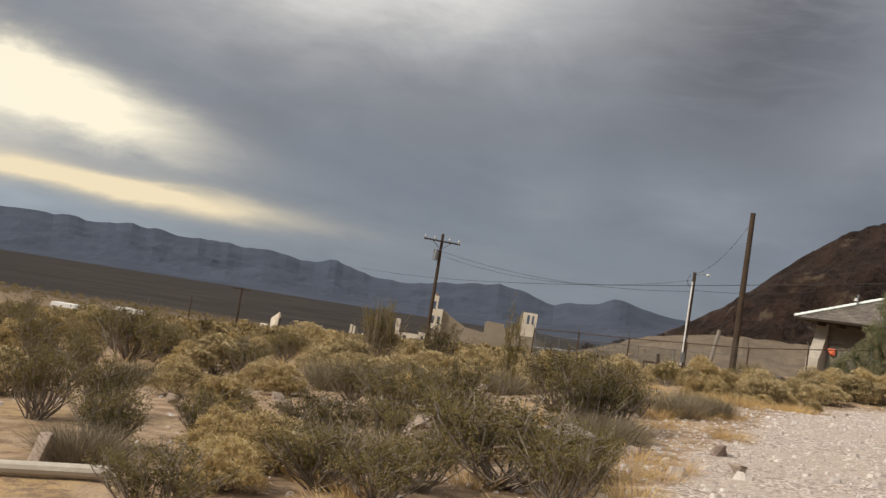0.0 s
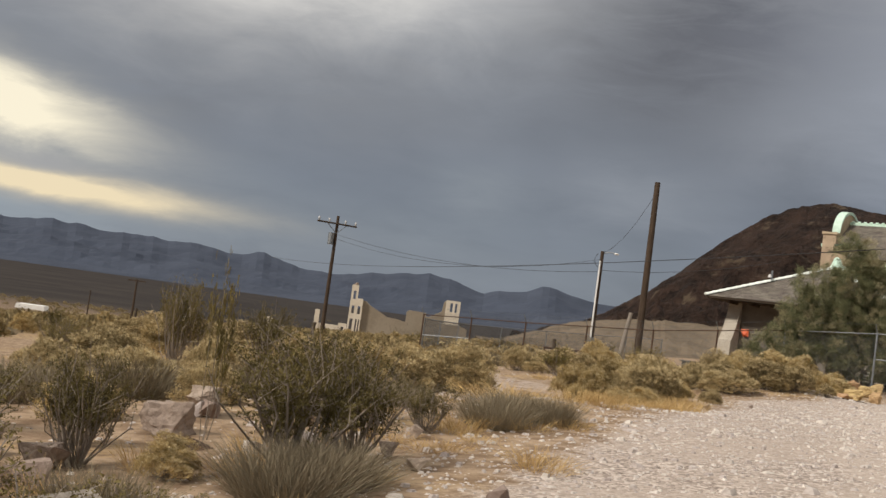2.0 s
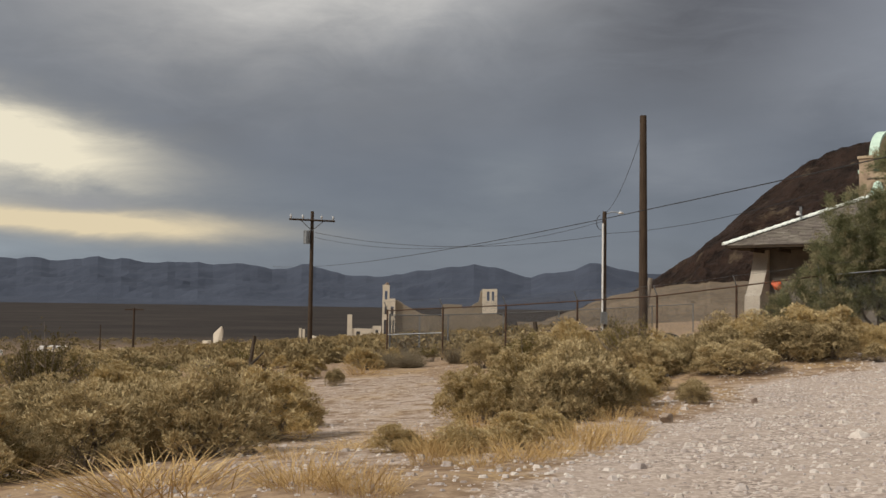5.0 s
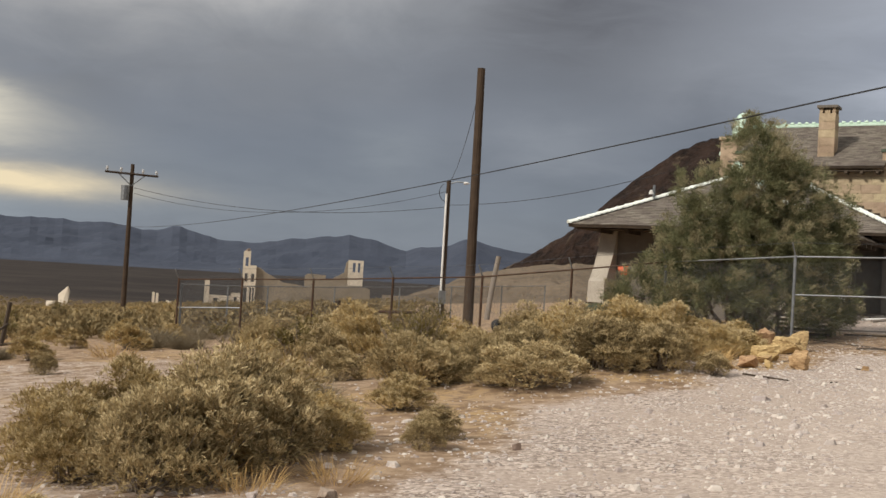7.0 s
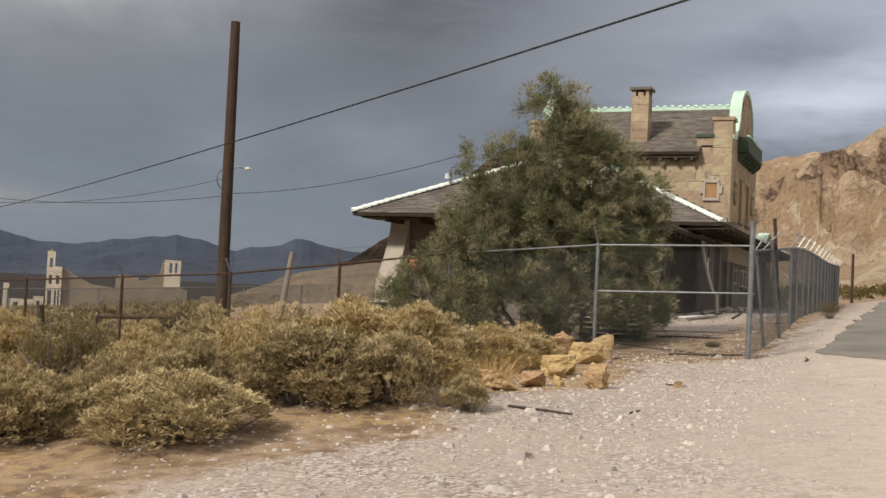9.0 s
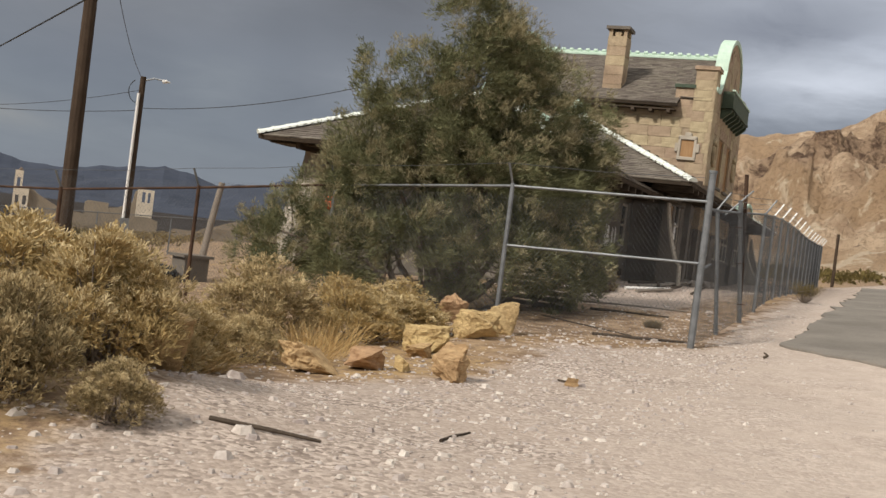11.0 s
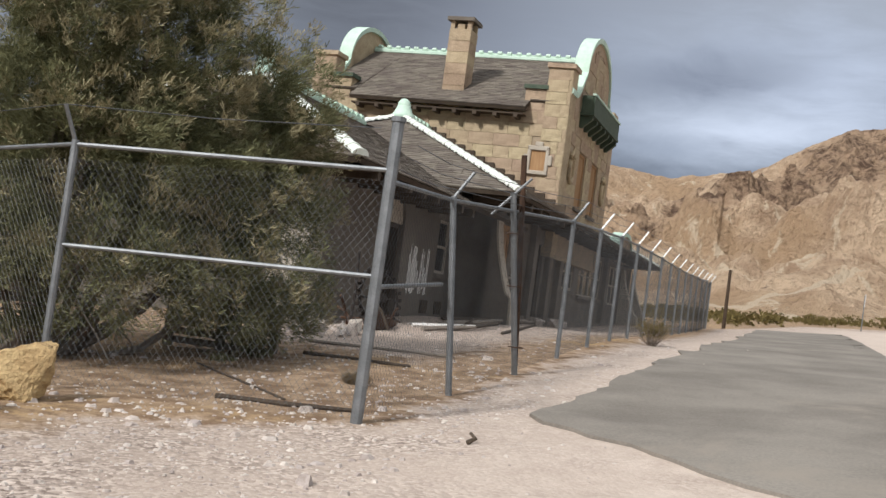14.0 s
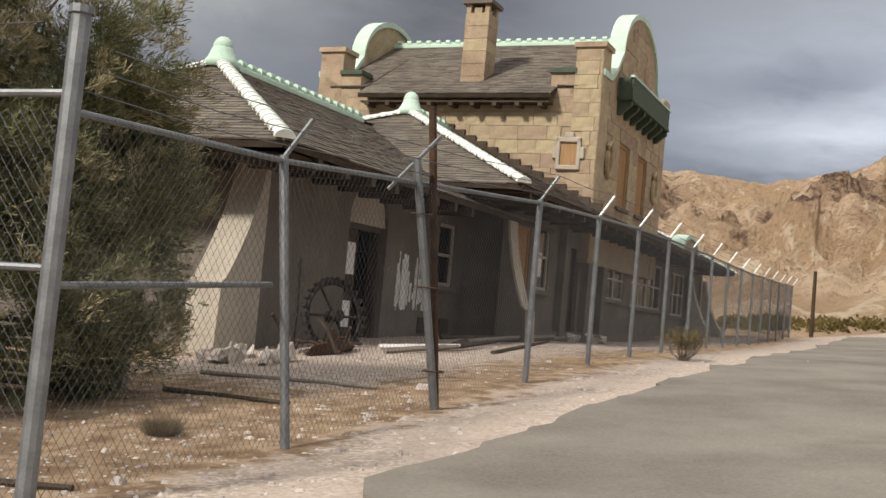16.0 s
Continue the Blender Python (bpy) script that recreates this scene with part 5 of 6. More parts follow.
part("facade", wall_cells(bmesh.new(), 0.6, 4.1, 0, 10.2, 0, 0.6, [(1.6, 2.3, 7.4, 9.6), (2.8, 3.4, 7.4, 9.6)]), M_RUIN, r)
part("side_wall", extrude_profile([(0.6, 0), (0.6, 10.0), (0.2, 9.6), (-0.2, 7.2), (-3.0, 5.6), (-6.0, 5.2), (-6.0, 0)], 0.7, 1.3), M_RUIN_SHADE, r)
r = ruin("low_ruin", 5.2, 234.0, "low broken concrete walls with a corner stub")
part("wall", wall_cells(bmesh.new(), -0.2, 5.0, 0, 2.4, 0, 0.5, [(1.6, 2.4, 0.2, 1.8)]), M_RUIN, r)
part("stub", boxes(((-0.3, -0.2, 0), (0.7, 0.7, 5.3))), M_RUIN, r)
part("wall", wall_cells(bmesh.new(), 5.0, 6.8, 0, 3.0, 0.1, 0.6, [(5.6, 6.2, 0.3, 2.2)]), M_RUIN, r)
r = ruin("column_ruin", -4.9, 230.0, "two pale concrete stubs among rubble")
part("stub", boxes(((0, 0, 0), (0.5, 0.5, 3.0))), M_RUIN, r)
part("stub", boxes(((0.7, 0, 0), (1.2, 0.5, 2.8))), M_RUIN, r)
part("rubble", lump(5, 4.0, 2.0, 1.6), M_RUIN, r).location = (4.2, 0, 0)
r = ruin("chimney_ruin", -20.5, 225.0, "leaning pale masonry stump")
part("stump", lump(8, 2.4, 1.6, 4.4), M_RUIN, r)
part("rubble", lump(9, 2.2, 1.6, 1.6), M_RUIN, r).location = (-2.3, -0.3, 0)


def shed(x, y, w, label):
    s = thing("shed", Matrix.Translation((x, y, ground_height(x, y))), label, "shed", "far sheds")
    part("wall", boxes(((0, 0, -0.3), (w, 3, 1.1))), M_RUIN, s)
    part("roof", extrude_profile([(-0.2, 1.1), (w + 0.2, 1.1), (w, 1.9), (0, 1.9)], -0.2, 3.2), M_WHITE, s)


shed(-46.5, 195.0, 4.6, "low shed with a white roof on the plain")
shed(-61.0, 205.0, 4.4, "low shed with a white roof on the plain")


# ---------------- plants ----------------
def spray(verts, faces, p, d, rnd, size, blades=4, width=0.10):
    """A fan of small leaves that share one point."""
    k = len(verts)
    verts.append(p)
    for i in range(blades):
        e = (d + Vector((rnd.gauss(0, 0.5), rnd.gauss(0, 0.5), rnd.gauss(0.1, 0.4)))).normalized() * size * rnd.uniform(0.6, 1.3)
        s = e.cross(Vector((rnd.gauss(0, 1), rnd.gauss(0, 1), rnd.gauss(0, 1))))
        s = s.normalized() * size * width
        j = len(verts)
        verts.extend((p + e * 0.9 + s, p + e * 1.05 - s))
        faces.append((k, j, j + 1))


def shrub(name, m, seed, mat, twig_mat, label, sprays=1500, leaf=0.085, lobes=24, spread=0.5, tall=0.8, stems=26, heads=0):
    """A dense rounded shrub about one metre wide, of many lobes of small leaves over woody stems."""
    rnd = random.Random(seed)
    b = thing(name, m, label, "shrub", "desert shrubs")
    cs = []
    for i in range(lobes):
        a = 2 * math.pi * (i * 0.618) + rnd.uniform(-0.3, 0.3)
        q = math.sqrt((i + 0.3) / lobes)
        rr = rnd.uniform(0.085, 0.17)
        cs.append((Vector((math.cos(a) * q * (spread - rr * 0.4) * rnd.uniform(0.85, 1.1), math.sin(a) * q * (spread - rr * 0.4) * rnd.uniform(0.85, 1.1), tall * (1 - 0.72 * q * q) * rnd.uniform(0.55, 1.05) - rr * 0.4)), rr))
    bm = bmesh.new()
    for i in range(stems):
        c, rr = cs[i % lobes]
        base = Vector((rnd.gauss(0, 0.06), rnd.gauss(0, 0.06), -0.04))
        tip = c + Vector((rnd.gauss(0, 0.08), rnd.gauss(0, 0.08), rr * 0.6))
        mid = base.lerp(tip, 0.5) + Vector((0, 0, -0.08)) + Vector((rnd.gauss(0, 0.03), rnd.gauss(0, 0.03), 0))
        tube(bm, [base, mid, tip], [0.013, 0.008, 0.003], 4, False)
    part("woody_base", bm, twig_mat, b)["kind"] = "stuff"
    verts, faces = [], []
    for i in range(sprays):
        c, rr = cs[rnd.randrange(lobes)]
        d = Vector((rnd.gauss(0, 1), rnd.gauss(0, 1), rnd.gauss(0.25, 1))).normalized()
        p = c + d * rr * rnd.uniform(0.5, 1.0) ** 0.6 * rnd.choice((0.9, 1.0, 1.1, 1.25, 1.5)) * (1 + 0.25 * noise.noise(d * 2 + c * 5))
        if p.z < 0.02:
            p.z = rnd.uniform(0.02, 0.12)
        spray(verts, faces, p, (d + Vector((0, 0, 0.9))).normalized(), rnd, leaf)
    raw("foliage", verts, faces, mat, b)["kind"] = "stuff"
    if heads:
        verts, faces = [], []
        for i in range(heads):
            c, rr = cs[rnd.randrange(lobes)]
            if c.z < tall * 0.22:
                continue
            d = Vector((rnd.gauss(0, 0.8), rnd.gauss(0, 0.8), rnd.uniform(0.35, 1.2))).normalized()
            p = c + d * rr * rnd.uniform(0.9, 1.2)
            for k in range(7):
                spray(verts, faces, p + Vector((rnd.gauss(0, 0.016), rnd.gauss(0, 0.016), rnd.gauss(0, 0.016))), (d + Vector((0, 0, 0.6))).normalized(), rnd, leaf * 0.85, 4, 0.09)
        raw("seed_plume", verts, faces, M_SEED, b, "pale dry seed heads")["kind"] = "stuff"
    return b


def open_bush(name, m, seed, mat, label, stems=44, tall=1.0, leaf=0.026, per=92):
    """A creosote bush: thin stems that fan out from the ground, leafy towards their ends."""
    rnd = random.Random(seed)
    b = thing(name, m, label, "shrub", "desert shrubs")
    bm = bmesh.new()
    verts, faces = [], []
    for i in range(stems):
        a = rnd.uniform(0, 2 * math.pi)
        lean = rnd.uniform(0.12, 0.62)
        h = tall * rnd.uniform(0.6, 1.05) * (1.1 - 0.35 * lean)
        p0 = Vector((rnd.gauss(0, 0.05), rnd.gauss(0, 0.05), -0.03))
        p3 = Vector((math.cos(a) * lean, math.sin(a) * lean, h))
        p1 = p0.lerp(p3, 0.35) + Vector((math.cos(a) * 0.05, math.sin(a) * 0.05, -0.03))
        p2 = p0.lerp(p3, 0.7) + Vector((rnd.gauss(0, 0.04), rnd.gauss(0, 0.04), 0))
        tube(bm, [p0, p1, p2, p3], [0.011, 0.008, 0.006, 0.002], 4, False)
        for s in range(3):
            t = rnd.uniform(0.45, 0.85)
            q0 = p0.lerp(p3, t)
            q1 = q0 + Vector((rnd.gauss(0, 0.11), rnd.gauss(0, 0.11), rnd.uniform(0.05, 0.22)))
            tube(bm, [q0, q1], [0.005, 0.002], 3, False)
            for k in range(per // 4):
                p = q0.lerp(q1, rnd.uniform(0.2, 1.1))
                spray(verts, faces, p + Vector((rnd.gauss(0, 0.02), rnd.gauss(0, 0.02), rnd.gauss(0, 0.02))), Vector((rnd.gauss(0, 0.6), rnd.gauss(0, 0.6), 1)).normalized(), rnd, leaf, 3, 0.16)
        for k in range(per // 3):
            t = rnd.uniform(0.4, 1.02)
            p = p0.lerp(p3, t) + Vector((rnd.gauss(0, 0.035), rnd.gauss(0, 0.035), rnd.gauss(0, 0.03)))
            spray(verts, faces, p, Vector((rnd.gauss(0, 0.6), rnd.gauss(0, 0.6), 1)).normalized(), rnd, leaf, 3, 0.16)
    part("woody_base", bm, M_TWIG, b)["kind"] = "stuff"
    raw("foliage", verts, faces, mat, b)["kind"] = "stuff"
    return b


def grass_tuft(name, m, seed, mat, label, blades=190, tall=0.7, spread=0.5, lean=0.45, wide=0.0045, group="dry grass tufts", category="grass"):
    rnd = random.Random(seed)
    verts, faces = [], []
    for i in range(blades):
        a, q = rnd.uniform(0, 2 * math.pi), spread * math.sqrt(rnd.random())
        p = Vector((math.cos(a) * q, math.sin(a) * q, -0.02))
        h = tall * rnd.uniform(0.25, 1.0)
        t = p + Vector((math.cos(a) * lean * q / spread + rnd.gauss(0, 0.2), math.sin(a) * lean * q / spread + rnd.gauss(0, 0.2), h))
        md = p.lerp(t, 0.55) + Vector((0, 0, h * 0.08))
        s = Vector((rnd.gauss(0, 1), rnd.gauss(0, 1), 0)).normalized() * wide
        k = len(verts)
        verts += [p - s, p + s, md + s, md - s, t]
        faces += [(k, k + 1, k + 2, k + 3), (k + 3, k + 2, k + 4)]
    ob = raw(name, verts, faces, mat)
    ob.matrix_basis = m
    return tagged(ob, label, category, group)


def at_ground(x, y, w, h, turn=0.0, sink=0.0):
    return Matrix.Translation((x, y, ground_height(x, y) - sink)) @ Matrix.Rotation(turn, 4, "Z") @ Matrix.Diagonal((w, w, h, 1))


SAGE = [lambda m, s=s: shrub("sagebrush", m, s, M_SAGE, M_TWIG, "grey-green rounded sagebrush with a woody base", 4200, 0.048, 26, heads=260) for s in (1, 2, 3)]
RABBIT = [lambda m, s=s: shrub("rabbitbrush", m, s, M_RABBIT, M_TWIG, "yellow-tan rabbitbrush gone to seed", 4200, 0.05, 30, 0.5, 0.85, heads=420) for s in (4, 5, 6)]
CREO = [lambda m, s=s: open_bush("creosote_bush", m, s, M_CREOSOTE, "open dark olive creosote bush with thin stems") for s in (7, 8, 9)]
CREO_FAR = [lambda m, s=s: open_bush("creosote_bush", m, s, M_CREOSOTE, "open dark olive creosote bush with thin stems", 18, 1.0, 0.09, 20) for s in (17, 18)]
GREY = [lambda m, s=s: grass_tuft("dry_shrub", m, s, M_GREYGRASS, "low grey-brown dry desert shrub of fine stems", 1900, 0.6, 0.38, 0.25, 0.0026, "desert shrubs", "shrub") for s in (10, 11)]
SAGE_FAR = [lambda m, s=s: shrub("sagebrush", m, s, M_SAGE, M_TWIG, "grey-green rounded sagebrush with a woody base", 700, 0.12, 12, 0.5, 0.8, 8, 40) for s in (21, 22)]
RABBIT_FAR = [lambda m, s=s: shrub("rabbitbrush", m, s, M_RABBIT, M_TWIG, "yellow-tan rabbitbrush gone to seed", 700, 0.12, 12, 0.5, 0.85, 8, 60) for s in (24, 25)]
MADE = {}


def plant(kinds, x, y, w, h, rnd, base_h):
    i = rnd.randrange(len(kinds))
    m = at_ground(x, y, w, h / base_h, rnd.uniform(0, 6.28))
    key = (id(kinds), i)
    if key not in MADE:
        MADE[key] = kinds[i](Matrix.Identity(4))
        MADE[key].matrix_basis = m
    else:
        b = copy_thing(MADE[key], Matrix.Identity(4))
        b.matrix_basis = m


DEPOT_AREA = [(27.5, 44), (21, 50), (40, 75), (56, 64)]


def clear_of_ways(x, y, margin):
    if max(edge_distance(GRAVEL, x, y), edge_distance(TRACK, x, y)) > -margin:
        return False
    if max(edge_distance(YARD, x, y), edge_distance(DEPOT_AREA, x, y)) > -0.2:
        return False
    return True


def build_plants():
    rnd = random.Random(12)
    used = []

    def put(kinds, rows, base_h, grow=1.0):
        for x, y, w, h in rows:
            plant(kinds, x, y, w * grow, h * grow, rnd, base_h)
            used.append((x, y, w * 0.5))

    # the long mound of brush between the road and the yard fence
    put(RABBIT, [(7.7, 25.0, 0.8, 0.6), (8.6, 24.8, 0.8, 0.6), (7.5, 25.9, 0.9, 0.7), (8.1, 25.5, 1.0, 0.8), (9.1, 26.5, 1.3, 0.9), (9.7, 25.8, 0.7, 0.45), (8.6, 26.0, 0.9, 0.8), (14.0, 32.8, 1.3, 0.95), (15.2, 33.2, 1.6, 1.0), (15.7, 32.5, 1.1, 0.85), (16.5, 34.4, 1.0, 0.55), (11.5, 37.5, 1.6, 1.2), (13.2, 36.7, 1.4, 0.9), (20.0, 38.8, 1.5, 0.75), (19.2, 38.0, 1.3, 0.8)], 0.85)
    put(SAGE, [(12.9, 30.7, 1.5, 0.65), (14.7, 31.8, 1.4, 0.7), (15.1, 31.5, 0.95, 0.75), (8.6, 24.7, 1.2, 0.8), (8.9, 25.3, 1.2, 0.95), (11.4, 31.6, 1.3, 0.8), (14.3, 31.9, 1.3, 0.8), (8.3, 24.4, 0.9, 0.7), (9.2, 25.3, 0.75, 0.6), (12.5, 32.0, 1.0, 0.7), (13.2, 32.0, 0.9, 0.7), (13.6, 33.4, 1.2, 0.95), (14.6, 33.9, 1.4, 0.95), (15.9, 33.9, 1.4, 1.0), (17.3, 35.5, 0.9, 0.5), (16.2, 35.6, 1.3, 0.75), (10.5, 25.8, 0.4, 0.28), (10.8, 26.7, 0.5, 0.3), (11.4, 32.0, 0.8, 0.45), (11.9, 31.7, 0.9, 0.5), (12.8, 31.6, 0.7, 0.45), (15.75, 31.1, 0.5, 0.33), (14.6, 36.2, 1.3, 0.9), (17.8, 37.2, 1.4, 0.9), (9.7, 41.8, 1.1, 0.95), (12.4, 30.9, 0.6, 0.3), (13.9, 44.3, 1.2, 0.9), (12.6, 43.0, 1.2, 0.8), (11.3, 41.7, 1.8, 1.0), (10.6, 36.4, 1.0, 0.8), (10.6, 33.6, 0.9, 0.5)], 0.8)
    # left of the side track
    put(RABBIT, [(5.0, 24.9, 1.3, 0.8), (4.4, 24.2, 1.0, 0.7), (1.8, 31.4, 1.6, 0.9), (3.2, 27.5, 1.4, 0.8)], 0.85)
    put(SAGE, [(4.6, 22.3, 1.3, 0.8), (3.6, 22.0, 1.2, 0.7), (3.9, 23.2, 1.3, 0.8), (2.7, 24.0, 1.3, 0.8), (3.0, 21.3, 1.0, 0.6), (5.6, 37.3, 0.5, 0.45), (4.1, 26.6, 1.2, 0.7), (2.0, 26.4, 1.4, 0.8)], 0.8)
    # beside the first stretch of road
    put(CREO, [(0.42, 8.4, 1.5, 0.74), (-1.0, 7.7, 0.95, 0.5), (-0.3, 8.0, 0.8, 0.5), (0.9, 8.7, 0.8, 0.55), (-3.8, 10.1, 0.8, 0.78), (-2.8, 8.6, 0.75, 0.58), (-0.36, 11.9, 1.05, 0.75), (2.1, 15.7, 1.3, 1.0), (-7.1, 28.0, 2.3, 1.1), (-6.5, 18.9, 1.2, 0.9), (1.5, 32.3, 1.4, 1.0), (-10.4, 30.0, 1.6, 1.2), (-8.6, 22.0, 1.5, 1.0), (0.75, 7.6, 0.9, 0.6), (0.1, 9.9, 1.0, 0.75), (0.4, 12.5, 0.7, 0.85), (1.9, 12.6, 1.25, 1.0), (2.4, 13.2, 0.9, 0.95), (-2.1, 9.4, 0.7, 0.55), (-1.2, 10.1, 1.0, 0.55), (-0.5, 10.4, 0.8, 0.5), (-0.6, 7.3, 0.8, 0.5), (-5.5, 21.3, 1.7, 1.2), (-4.7, 20.6, 1.2, 0.9), (3.2, 15.1, 0.55, 0.5), (1.2, 29.0, 1.2, 1.5), (-2.8, 18.8, 1.0, 0.7), (-4.7, 14.9, 1.0, 0.7), (-1.9, 6.2, 0.8, 0.5), (-0.6, 27.2, 1.3, 1.9), (-3.4, 10.8, 0.9, 0.6), (-0.9, 14.6, 0.8, 0.6), (1.3, 9.3, 0.7, 0.5)], 1.0)
    put(GREY, [(1.9, 11.7, 0.9, 0.42), (2.2, 12.2, 0.8, 0.4), (4.0, 15.7, 0.8, 0.42), (4.7, 16.1, 0.6, 0.34), (4.3, 16.2, 0.7, 0.38), (-1.1, 17.1, 1.3, 0.55), (-4.1, 16.0, 0.9, 0.35), (0.0, 18.3, 1.2, 0.6), (1.6, 18.8, 1.1, 0.55), (3.0, 17.6, 0.9, 0.4), (-0.9, 8.8, 0.7, 0.4), (0.9, 10.7, 0.6, 0.35), (-2.8, 8.0, 0.7, 0.35)], 0.6)
    put(RABBIT, [(7.4, 21.2, 0.55, 0.3), (6.9, 20.8, 0.5, 0.26), (7.9, 22.3, 0.5, 0.28), (6.4, 21.2, 0.45, 0.24), (7.6, 21.7, 0.4, 0.25)], 0.85)
    put(RABBIT, [(-1.4, 8.3, 0.8, 0.45), (-1.7, 7.4, 0.6, 0.38), (-1.9, 8.7, 0.6, 0.42), (1.1, 12.1, 0.45, 0.3), (5.0, 27.1, 1.2, 0.6), (1.0, 20.8, 1.1, 0.6), (2.7, 21.0, 1.2, 0.8), (4.3, 25.5, 1.4, 0.7), (-2.4, 12.3, 0.8, 0.45), (-0.2, 15.6, 0.8, 0.45)], 0.85)
    put(SAGE, [(0.2, 40.8, 2.4, 1.1), (-3.3, 49.0, 3.0, 1.2), (-3.5, 19.3, 1.15, 0.73), (-2.3, 16.1, 0.75, 0.45), (-0.2, 18.9, 1.2, 0.65), (-1.6, 20.6, 1.1, 0.7), (0.6, 22.6, 1.2, 0.7), (-3.1, 13.6, 0.8, 0.45), (0.9, 17.3, 0.8, 0.45), (2.2, 19.5, 0.9, 0.55)], 0.8)
    # wild scatter, kept off the ways
    n = 0
    while n < 420:
        t = rnd.random() ** 1.4
        y = 6 + t * 110
        x = rnd.uniform(-9 - y * 0.36, 10 + y * 0.12)
        if not clear_of_ways(x, y, 0.8) or (x > 16 and y < 50) or (y < 20 and x > -4 and rnd.random() < 0.5):
            continue
        w = rnd.uniform(0.6, 1.5)
        if any(math.hypot(x - a, y - b) < (r + w * 0.5) * 0.8 for a, b, r in used):
            continue
        used.append((x, y, w * 0.5))
        k = rnd.random()
        far = y > 36
        if k < 0.42:
            plant(SAGE_FAR if far else SAGE, x, y, w, w * rnd.uniform(0.5, 0.7), rnd, 0.8)
        elif k < 0.72:
            plant(RABBIT_FAR if far else RABBIT, x, y, w, w * rnd.uniform(0.5, 0.7), rnd, 0.85)
        elif k < 0.84:
            plant(CREO_FAR if far else CREO, x, y, w, w * rnd.uniform(0.7, 1.0), rnd, 1.0)
        else:
            plant(GREY, x, y, w, w * rnd.uniform(0.35, 0.5), rnd, 0.6)
        n += 1
    # straw
    protos = [grass_tuft("straw_tuft", Matrix.Identity(4), 40 + i, M_STRAW, "tuft of dry orange-straw grass") for i in range(3)]
    for p in protos:
        p.matrix_basis = at_ground(7.5, 19.6, 0.01, 0.01)
    rows = [(7.5, 20.2, 0.4, 0.2), (7.9, 20.8, 0.45, 0.28), (7.2, 19.8, 0.4, 0.18), (8.3, 21.3, 0.45, 0.3), (6.9, 19.5, 0.35, 0.16), (8.1, 21.7, 0.4, 0.26), (5.6, 18.9, 0.4, 0.18), (18.3, 36.4, 0.7, 0.45), (18.0, 35.8, 0.6, 0.4), (18.6, 37.0, 0.7, 0.42), (8.6, 22.2, 0.4, 0.26), (8.5, 27.6, 0.9, 0.5), (16.7, 34.4, 0.5, 0.35), (9.0, 24.1, 0.4, 0.25), (9.6, 24.4, 0.4, 0.22), (7.4, 24.0, 0.5, 0.25)]
    for i in range(70):
        y = rnd.uniform(7, 24)
        x = 1.2 + (y - 7.5) * 0.47 + rnd.uniform(-2.6, 0.1)
        rows.append((x, y, rnd.uniform(0.25, 0.55), rnd.uniform(0.10, 0.26)))
    for i in range(60):
        x, y = rnd.uniform(-8, 20), rnd.uniform(18, 60)
        if clear_of_ways(x, y, 0.2):
            rows.append((x, y, rnd.uniform(0.5, 1.0), rnd.uniform(0.2, 0.5)))
    for i, (x, y, w, h) in enumerate(rows):
        m = at_ground(x, y, w, h / 0.7, rnd.uniform(0, 6.28))
        if i < 3:
            protos[i].matrix_basis = m
        else:
            o = copy_thing(protos[i % 3], Matrix.Identity(4))
            o.matrix_basis = m
    tall = open_bush("tall_creosote", at_ground(1.12, 14.44, 0.42, 1.85), 19, M_CREOSOTE, "tall thin creosote stem above the brush", 5, 1.0, 0.045, 110)
    # a stem of yellow flowers by the road edge
    f = thing("desert_marigold", at_ground(0.8, 8.72, 1, 1), "small plant with bright yellow flowers", "flower")
    bm = bmesh.new()
    verts, faces = [], []
    for i in range(7):
        q = Vector((rnd.gauss(0, 0.05), rnd.gauss(0, 0.05), rnd.uniform(0.2, 0.42)))
        tube(bm, [(0, 0, 0), q * 0.6, q], 0.004, 4, False)
        for k in range(5):
            spray(verts, faces, q, Vector((rnd.gauss(0, 1), rnd.gauss(0, 1), 0.6)).normalized(), rnd, 0.045, 4, 0.4)
    part("woody_base", bm, M_STRAW, f)
    raw("petals", verts, faces, M_FLOWER, f)


build_plants()


